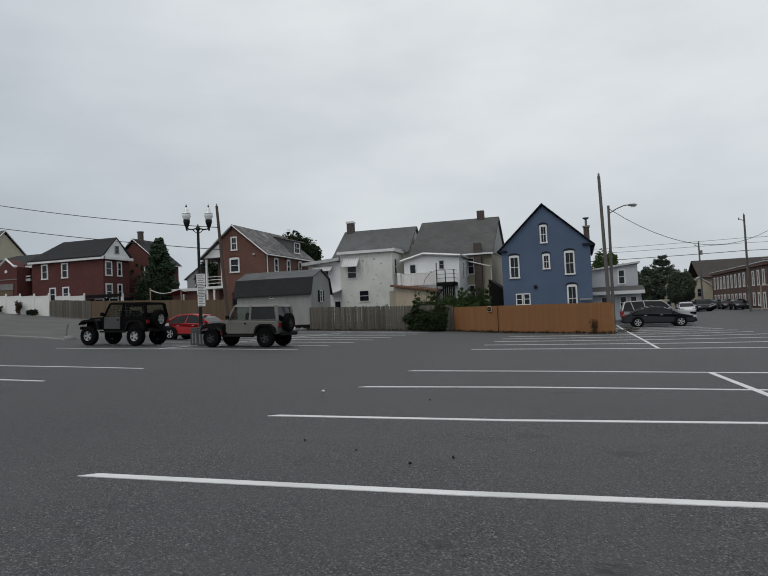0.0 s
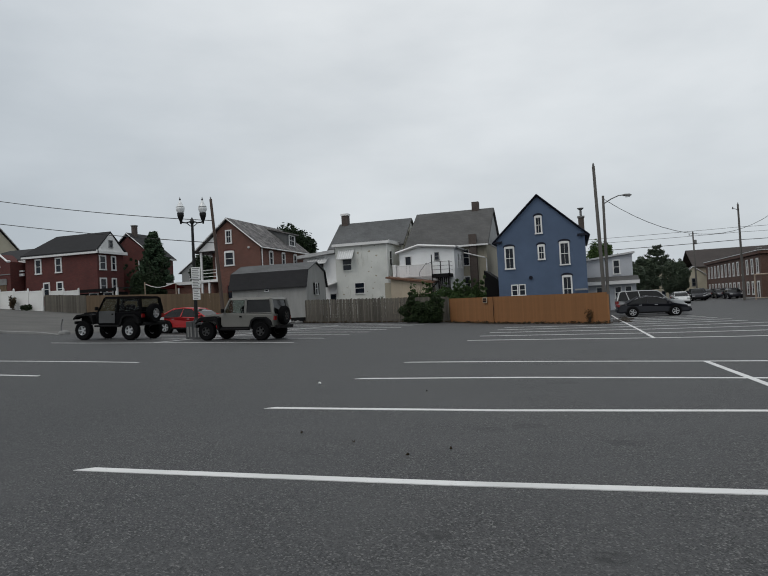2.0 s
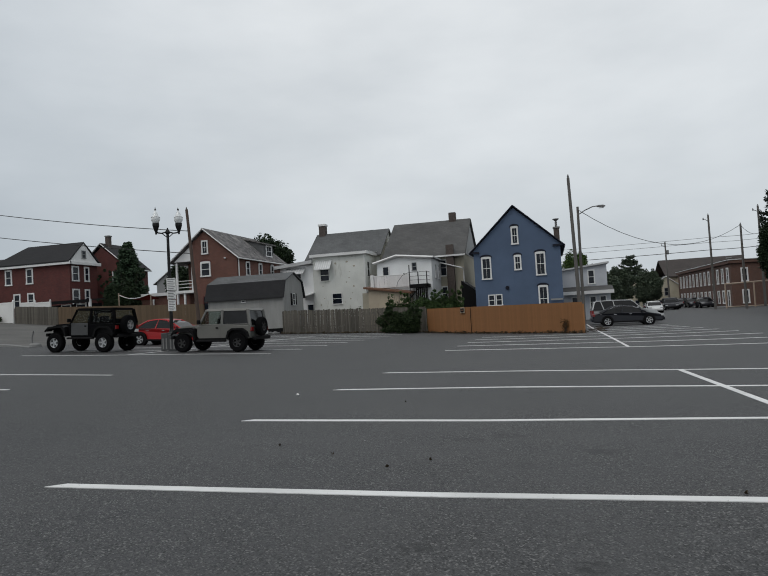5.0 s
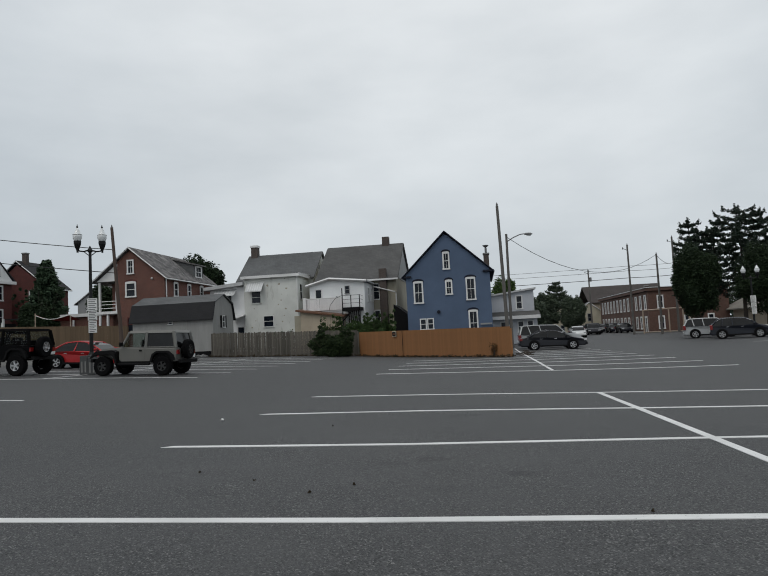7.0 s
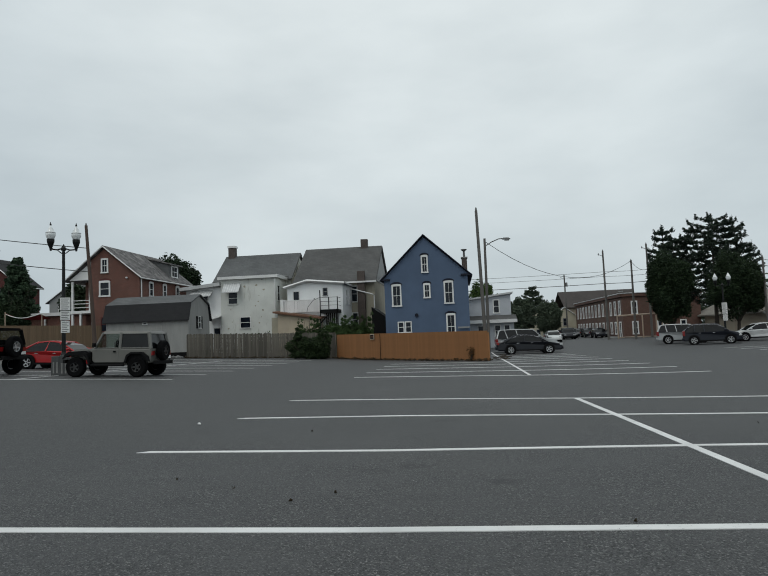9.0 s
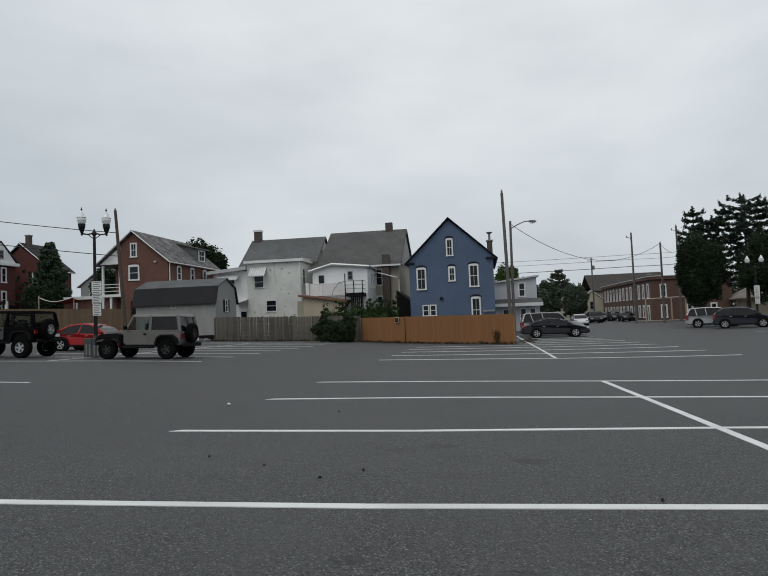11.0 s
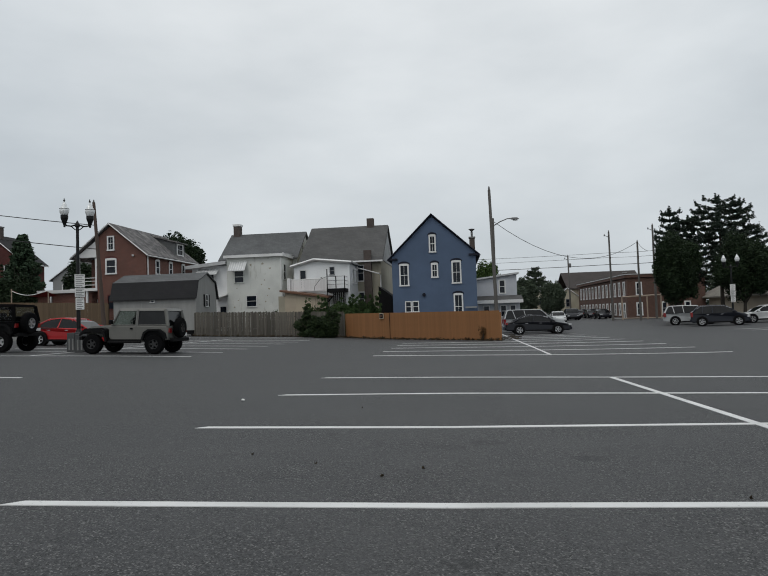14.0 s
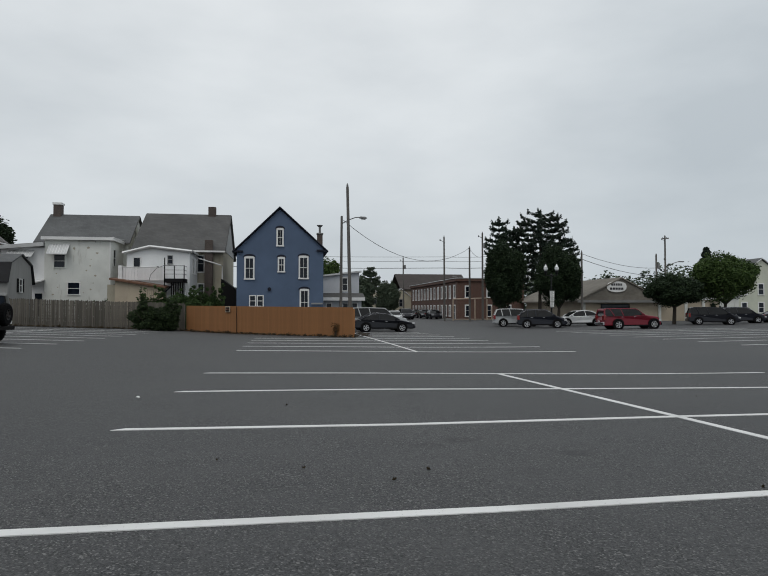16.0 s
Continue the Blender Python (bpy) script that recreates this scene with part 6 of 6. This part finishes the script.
def round_tree(x, y, z0, z1, width, label, material, seed, fork=None, count=9000, size=0.2, lift=0.0):
    g = gz(x, y)
    ob = thing("tree", (x, y, g), label, "tree", "", None)
    rng = random.Random(seed)
    bm = tube((x, y, g - 0.2), (x + 0.1, y, z0 + 0.35), 0.2, 0.15, 10)
    h = z1 - z0
    for k in range(7):
        a = 2 * math.pi * k / 7 + rng.random()
        tip = (x + math.cos(a) * width * 0.34, y + math.sin(a) * width * 0.34, z0 + h * (0.35 + 0.45 * rng.random()))
        mid = (x + math.cos(a) * width * 0.12, y + math.sin(a) * width * 0.12, z0 + h * 0.15)
        tube((x + 0.1, y, z0 + 0.2), mid, 0.11, 0.08, 6, bm)
        tube(mid, tip, 0.08, 0.02, 6, bm)
    part("trunk", bm, BARK, ob)
    blobs = [(x, y, z0 + h * 0.52, width * 0.40, width * 0.40, h * 0.44)]
    for k in range(13):
        a, e = rng.random() * 6.28, rng.uniform(-0.7, 0.9)
        q = math.cos(e)
        blobs.append((x + math.cos(a) * q * width * 0.31, y + math.sin(a) * q * width * 0.31, z0 + h * (0.5 + 0.33 * math.sin(e)), width * rng.uniform(0.15, 0.22), width * rng.uniform(0.15, 0.22), h * rng.uniform(0.14, 0.2)))
    leaf_cloud("crown", blobs, count, size, material, ob, seed, 0.45)
    return ob


def conifer(x, y, z1, width, label, seed, gap=0.5, ragged=0.5, start=0.12, name="conifer", material=None, tips=(), blunt=0.16):
    """A needle tree: tiers of limbs that end in drooping sprays; tips are side leaders (dx, dy, height)."""
    g = gz(x, y)
    ob = thing(name, (x, y, g), label, "tree", "", None)
    part("trunk", tube((x, y, g - 0.2), (x, y, z1 - 0.3), 0.28, 0.04, 10), BARK, ob)
    rng = random.Random(seed)
    blobs = []
    limbs = bmesh.new()
    for cx, cy, top in ((x, y, z1), *((x + a, y + b, t) for a, b, t in tips)):
        h = top - g
        z = g + h * start
        while z < top - 0.1:
            f = 1 - (z - g) / h
            reach = width / 2 * min(1.0, blunt + 1.05 * f ** (0.7 if blunt < 0.2 else 1.0)) * (1 if cx == x else 0.55)
            for k in range(7):
                a = 6.28 * k / 7 + rng.random() * 1.2
                L = reach * rng.uniform(1 - ragged, 1.1)
                tip = Vector((cx + math.cos(a) * L, cy + math.sin(a) * L, z + (rng.uniform(0.05, 0.4) if blunt < 0.2 else rng.uniform(-0.05, 0.5)) * L))
                tube((cx, cy, z), tip, 0.05, 0.015, 4, limbs)
                for t in (0.3, 0.5, 0.7, 0.85, 1.0):
                    p = Vector((cx, cy, z)).lerp(tip, t)
                    s = 0.2 + L * 0.10 if blunt < 0.2 else 0.2 + L * 0.075
                    blobs.append((p.x, p.y, p.z - 0.1 * rng.random(), s, s, 0.2 + gap * 0.22 if blunt < 0.2 else 0.2))
            z += gap * (0.6 + 0.6 * rng.random())
    part("limb", limbs, BARK, ob)["kind"] = "stuff"
    leaf_cloud("crown", blobs, min(34000, (60 if blunt < 0.2 else 20) * len(blobs)), 0.15 if blunt < 0.2 else 0.11, material or NEEDLE, ob, seed, 0.2)
    return ob


def pine(x, y, leaders, label, seed, name="spruce"):
    """An old needle tree with a broad open crown; leaders are (dx, dy, foot, top, width), limbs sweep up at their ends."""
    g = gz(x, y)
    ob = thing(name, (x, y, g), label, "tree", "", None)
    rng = random.Random(seed)
    blobs = []
    limbs = bmesh.new()
    part("trunk", tube((x, y, g - 0.2), (x + leaders[0][0], y + leaders[0][1], leaders[0][3] - 0.5), 0.26, 0.03, 8), BARK, ob)
    for dx, dy, foot, top, width in leaders:
        cx, cy, h = x + dx, y + dy, top - foot
        tube((x, y, max(g, foot - 1.2)), (cx, cy, top - 0.3), 0.07, 0.02, 6, limbs)
        z = foot
        while z < top - 0.15:
            f = (z - foot) / h
            reach = width / 2 * math.sqrt(max(0.03, 1 - ((f - 0.28) / 0.74) ** 2))
            n_ = 5
            for k in range(n_):
                a = 6.28 * k / n_ + rng.random() * 1.3
                L = reach * rng.uniform(0.62, 1.12)
                pts = [Vector((cx + math.cos(a) * L * t, cy + math.sin(a) * L * t, z + L * (-0.10 * t + 0.30 * t * t))) for t in (0, 0.3, 0.55, 0.8, 1.0)]
                pipe(pts, 0.025, 4, limbs)
                for t in (0.25, 0.5, 0.72, 0.92):
                    q = pts[0].lerp(pts[-1], t)
                    w = 0.24 + 0.07 * L * rng.uniform(0.6, 1.3)
                    blobs.append((q.x + rng.uniform(-0.15, 0.15), q.y + rng.uniform(-0.15, 0.15), z + L * (-0.10 * t + 0.30 * t * t), w, w, 0.2))
                # the tips turn up in small spires
                e = pts[-1]
                for u in range(3):
                    blobs.append((e.x + 0.06 * math.cos(a) * u, e.y + 0.06 * math.sin(a) * u, e.z + 0.16 * u, 0.22 - 0.06 * u, 0.22 - 0.06 * u, 0.2))
            z += rng.uniform(0.48, 0.8)
        for u in range(4):
            blobs.append((cx, cy, top - 0.5 + 0.16 * u, 0.25 - 0.05 * u, 0.25 - 0.05 * u, 0.22))
    part("limb", limbs, BARK, ob)["kind"] = "stuff"
    leaf_cloud("crown", blobs, min(60000, 24 * len(blobs)), 0.12, NEEDLE, ob, seed, 0.15)
    return ob


round_tree(21.65, 64.0, 0.6, 8.3, 4.6, "dark green rounded maple by the parked cars", LEAF, 3, count=46000, size=0.115)
round_tree(29.4, 68.0, 0.8, 8.4, 5.9, "dark green rounded maple beside a twin lamp", LEAF, 4, count=46000, size=0.12)
round_tree(37.0, 58.0, 1.0, 4.5, 6.0, "small spreading dark green lot tree", LEAF, 5, count=30000, size=0.115)
round_tree(47.2, 64.0, 1.3, 7.4, 7.8, "broad green tree at the lot's far side", LEAFL, 6, count=40000, size=0.13)
round_tree(-47.5, 76.0, 3.0, 9.6, 5.0, "dark tree between the brick houses", LEAF, 14, count=6000, size=0.22)
round_tree(-37.0, 82.0, 5.0, 13.4, 7.5, "dark tree crown rising behind the red house", LEAF, 8, count=16000, size=0.19)
# street and background trees below carry haze in their leaf colour
round_tree(16.3, 108.0, -0.3, 5.9, 4.6, "dense tree beside the street", HAZYLEAF, 9, count=14000, size=0.17)
round_tree(13.6, 122.0, 0.2, 6.6, 5.4, "hazy green tree behind the street", HAZYLEAF, 16, count=12000, size=0.22)
round_tree(9.6, 128.0, 1.0, 8.4, 6.0, "tall hazy green tree behind the pale blue house", HAZYLEAF, 17, count=12000, size=0.24)
round_tree(9.2, 92.0, 0.3, 4.9, 3.2, "green tree behind the pale blue house", HAZYLEAF, 11, count=9000, size=0.2)
round_tree(4.2, 80.0, 2.0, 7.6, 4.0, "green tree crown above a roof", LEAFL, 12, count=9000, size=0.16)
round_tree(12.2, 112.0, 1.2, 6.9, 3.6, "light green tree behind the pale blue house", HAZYLEAF, 15, count=8000, size=0.2)
pine(29.3, 73.0, ((0.2, 0, 3.2, 13.0, 7.4), (-1.8, 0.5, 4.5, 11.6, 4.6), (1.9, 0.3, 4.0, 12.3, 5.2), (3.2, -0.2, 3.6, 9.6, 3.6)), "tall dark spruce with a broad ragged crown", 21)
pine(24.7, 73.5, ((-0.3, 0, 3.5, 12.1, 3.3), (1.2, 0.3, 3.5, 10.4, 3.4)), "slim dark spruce with upswept branches", 22)
conifer(-43.7, 60.0, 10.4, 4.5, "dense dark green fir by the brick houses", 23, 0.38, 0.22, 0.03, "fir_tree", FIRLEAF, (), 0.05)
conifer(18.1, 143.0, 10.3, 7.0, "distant dark conifer above the street", 24, 0.8, 0.5, material=HAZYLEAF)
conifer(41.5, 100.0, 8.3, 5.0, "distant conifer behind the shop", 25, 0.8, 0.4)
conifer(52.4, 74.0, 8.7, 3.4, "small pointed conifer behind a broad tree", 26, 0.6, 0.4, blunt=0.04)


def shrub(x, y, w, d, h, label, seed, material, count=3500, size=0.13):
    g = gz(x, y)
    ob = thing("shrub", (x, y, g), label, "shrub", "", None)
    rng = random.Random(seed)
    bm = bmesh.new()
    for k in range(9):
        tube((x, y, g - 0.05), (x + rng.uniform(-0.4, 0.4) * w, y + rng.uniform(-0.4, 0.4) * d, g + h * rng.uniform(0.7, 1.05)), 0.025, 0.008, 5, bm)
    part("stems", bm, BARK, ob)
    blobs = [(x + rng.uniform(-0.36, 0.36) * w, y + rng.uniform(-0.3, 0.3) * d, g + h * rng.uniform(0.12, 0.62), w * rng.uniform(0.10, 0.2), d * 0.25, h * rng.uniform(0.14, 0.26)) for k in range(22)]
    # single shoots stand out over the top
    for k in range(14):
        u, q = rng.uniform(-0.46, 0.46), rng.uniform(0.72, 1.08)
        for e in (0.55, 0.7, 0.85, 1.0):
            blobs.append((x + u * w * (0.9 + 0.2 * e), y + rng.uniform(-0.2, 0.2) * d, g + h * q * e, 0.13, 0.13, 0.15))
    leaf_cloud("foliage", blobs, count, size, material, ob, seed, 0.3)


shrub(-10.2, 46.5, 3.7, 1.5, 2.1, "overgrown dark green bush against the fences", 31, leaf_mat("dark_shrub_leaf", (0.012, 0.024, 0.009), (0.040, 0.064, 0.022)), 17000, 0.095)
shrub(-8.4, 53.0, 5.0, 2.0, 3.5, "tall green shrubs behind the orange fence", 32, SHRUB, 20000, 0.1)
shrub(-7.4, 52.2, 3.0, 1.6, 3.1, "clipped green hedge behind the orange fence", 43, SHRUB, 14000, 0.09)
shrub(-11.5, 52.5, 2.0, 1.6, 3.0, "leafy shrub beside the tan garage", 33, SHRUB, 3000)
shrub(1.75, 36.8, 0.3, 0.2, 0.7, "dry brown weed at the fence's foot", 34, leaf_mat("dry_leaf", (0.09, 0.05, 0.02), (0.15, 0.075, 0.03)), 260, 0.05)
shrub(-15.2, 50.5, 2.4, 1.0, 2.0, "thin weeds along the grey fence", 35, SHRUB, 1500, 0.1)
shrub(-41.7, 56.2, 6.0, 2.6, 5.4, "dense dark hedge behind the tan fence", 36, LEAF, 40000, 0.12)

for x, w_, h_, sd in ((-57.3, 1.3, 0.9, 37), (-55.4, 0.9, 0.6, 38), (-52.6, 0.6, 1.3, 39), (-50.9, 1.2, 0.5, 40)):
    shrub(x, 49.5, w_, 0.6, h_, "ragged weeds at the white fence's foot", sd, DRYL if sd % 2 else LEAF, 700, 0.09)

# sun sail in the yard behind the tan fence
sail = thing("shade_sail", (-40.4, 54, gz(-40.4, 54)), "faded red shade sail tied to a pale post", "shade sail", "", None)
part("post", tube((-40.4, 54, gz(-40.4, 54) - 0.1), (-40.4, 54, 4.6), 0.06, 0.05, 8), PIPEC, sail)
part("post", tube((-36.9, 54.2, gz(-36.9, 54.2) - 0.1), (-36.9, 54.2, 4.25), 0.05, 0.05, 8), PIPEC, sail)
bm = bmesh.new()
rows = []
for k in range(13):
    t = k / 12
    sag = -0.45 * math.sin(math.pi * t) * (1 - 0.4 * t)
    x = -40.3 + 3.4 * t
    rows.append([bm.verts.new((x, 54 + w * 1.6 * t, 4.35 + sag - 0.1 * t + (0.12 - 0.5 * t) * w)) for w in (0.0, 0.5, 1.0)])
for a, b in zip(rows, rows[1:]):
    for k in range(2):
        bm.faces.new((a[k], b[k], b[k + 1], a[k + 1]))
bmesh.ops.solidify(bm, geom=bm.faces[:], thickness=0.02)
part("cloth", bm, REDC, sail)
part("hem", pipe([(-40.3 + 3.4 * k / 12, 53.98, 4.38 - 0.45 * math.sin(math.pi * k / 12) * (1 - 0.4 * k / 12) - 0.1 * k / 12) for k in range(13)], 0.035), SIGN, sail)

# far woods along the skyline
woods = thing("far_woods", (0, 190, 0), "distant band of dark woods along the skyline", "trees", "", None)
rngw = random.Random(5)
bl_ = []
for k in range(150):
    a = radians(-75 + k)
    rr_ = rngw.uniform(165, 210)
    hz = rngw.uniform(8.2, 11.8) if a > 0.3 else rngw.uniform(3.5, 7.5)
    bl_.append((math.sin(a) * rr_, math.cos(a) * rr_, hz * 0.4, 5.5, 4, hz * 0.75))
# haze over the woods comes from the pale leaf colour
o_ = leaf_cloud("crown", bl_, 90000, 0.5, HAZYLEAF, woods, 77, 0.25)
for o_ in (woods, *woods.children):
    o_["kind"] = "stuff"

# weeds along the fences' feet
weeds = thing("weeds", (0, 40, -0.5), "thin weeds and litter along the fences", "weeds", "", None)
weeds["kind"] = "stuff"
bl_ = []
for k in range(60):
    t = k / 59
    for (xa, ya), (xb, yb) in (((2.7, 35.9), (-8.0, 47.0)), ((-8.3, 47.8), (-21.1, 49.8))):
        x, y = xa + (xb - xa) * t + rngw.uniform(-0.1, 0.1), ya + (yb - ya) * t - 0.12
        bl_.append((x, y, gz(x, y) + 0.05, 0.15, 0.1, rngw.uniform(0.04, 0.16)))
for k in range(14):
    x, y = 3.75 + 0.02 * k + rngw.uniform(-0.1, 0.25), 37.6 + 0.6 * k
    bl_.append((x, y, gz(x, y) + 0.02, 0.14, 0.1, rngw.uniform(0.02, 0.06)))
leaf_cloud("tuft", bl_, 4300, 0.05, DRYL, weeds, 78, 0.1)["kind"] = "stuff"

# ---- litter on the asphalt ----
heap = random.Random(9)
for k in range(16):
    x, y = 3.25 + 0.12 * k * 0.5 + heap.uniform(-0.2, 0.45), 37.6 + 0.55 * k
    st = thing("broken_branch", (x, y, gz(x, y)), "dark broken branch lying beside the fence's end", "branch", "fallen branches", heap.uniform(0, 180))
    L_ = heap.uniform(0.15, 0.4)
    part("wood", pipe([(-L_, 0, 0.03), (-L_ * 0.2, heap.uniform(-0.1, 0.1), heap.uniform(0.04, 0.12)), (L_, heap.uniform(-0.08, 0.08), 0.04)], heap.uniform(0.015, 0.03), 5), BARK, st)
for k in range(12):
    x, y = -21.6 - 0.32 * k + heap.uniform(-0.2, 0.2), 49.9 + heap.uniform(-0.25, 0.3)
    st = thing("rubble_stone", (x, y, gz(x, y)), "pale broken stone in a heap below the shed", "stone", "rubble stones", heap.uniform(0, 180))
    bm = bmesh.new()
    bmesh.ops.create_icosphere(bm, subdivisions=1, radius=heap.uniform(0.1, 0.24))
    for v in bm.verts:
        v.co = Vector((v.co.x * 1.3, v.co.y, v.co.z * 0.7 + 0.07)) * (1 + 0.3 * noise.noise(v.co * 9 + Vector((k, 0, 0))))
    part("stone", bm, KERB, st)
paper = thing("paper_scrap", (-3.03, 10.12, gz(-3.03, 10.12)), "small crumpled white paper scrap on asphalt", "litter", "", 30)
bm = bmesh.new()
bmesh.ops.create_icosphere(bm, subdivisions=2, radius=0.027)
for v in bm.verts:
    v.co *= 1 + 0.35 * noise.noise(v.co * 40)
    v.co.z = v.co.z * 0.7 + 0.022
part("scrap", bm, SIGN, paper)
DRY = leaf_mat("fallen_leaf", (0.04, 0.033, 0.022), (0.075, 0.055, 0.034))
LITTER = [(-0.91, 5.86), (2.11, 4.92), (-1.03, 9.25), (0.0, 5.7), (-0.3, 5.44), (4.95, 9.6), (-1.57, 6.21)]
for k, (x, y) in enumerate(LITTER):
    l_ = thing("fallen_leaf", (x, y, gz(x, y) + 0.004), "curled dry brown leaf on asphalt", "leaf", "fallen leaves", 47 * k)
    bm = bmesh.new()
    n_ = 10
    ring = []
    for j in range(n_):
        a = 2 * math.pi * j / n_
        q = 0.0115 * (1 + 0.35 * math.cos(5 * a)) * (0.8 + 0.05 * (k % 5))
        ring.append(bm.verts.new((q * math.cos(a) * 1.3, q * math.sin(a), 0.012 + 0.012 * math.sin(2 * a + k))))
    mid_ = bm.verts.new((0, 0, 0.002))
    for j in range(n_):
        bm.faces.new((ring[j], ring[(j + 1) % n_], mid_))
    bmesh.ops.solidify(bm, geom=bm.faces[:], thickness=0.003)
    part("blade", bm, DRY, l_)
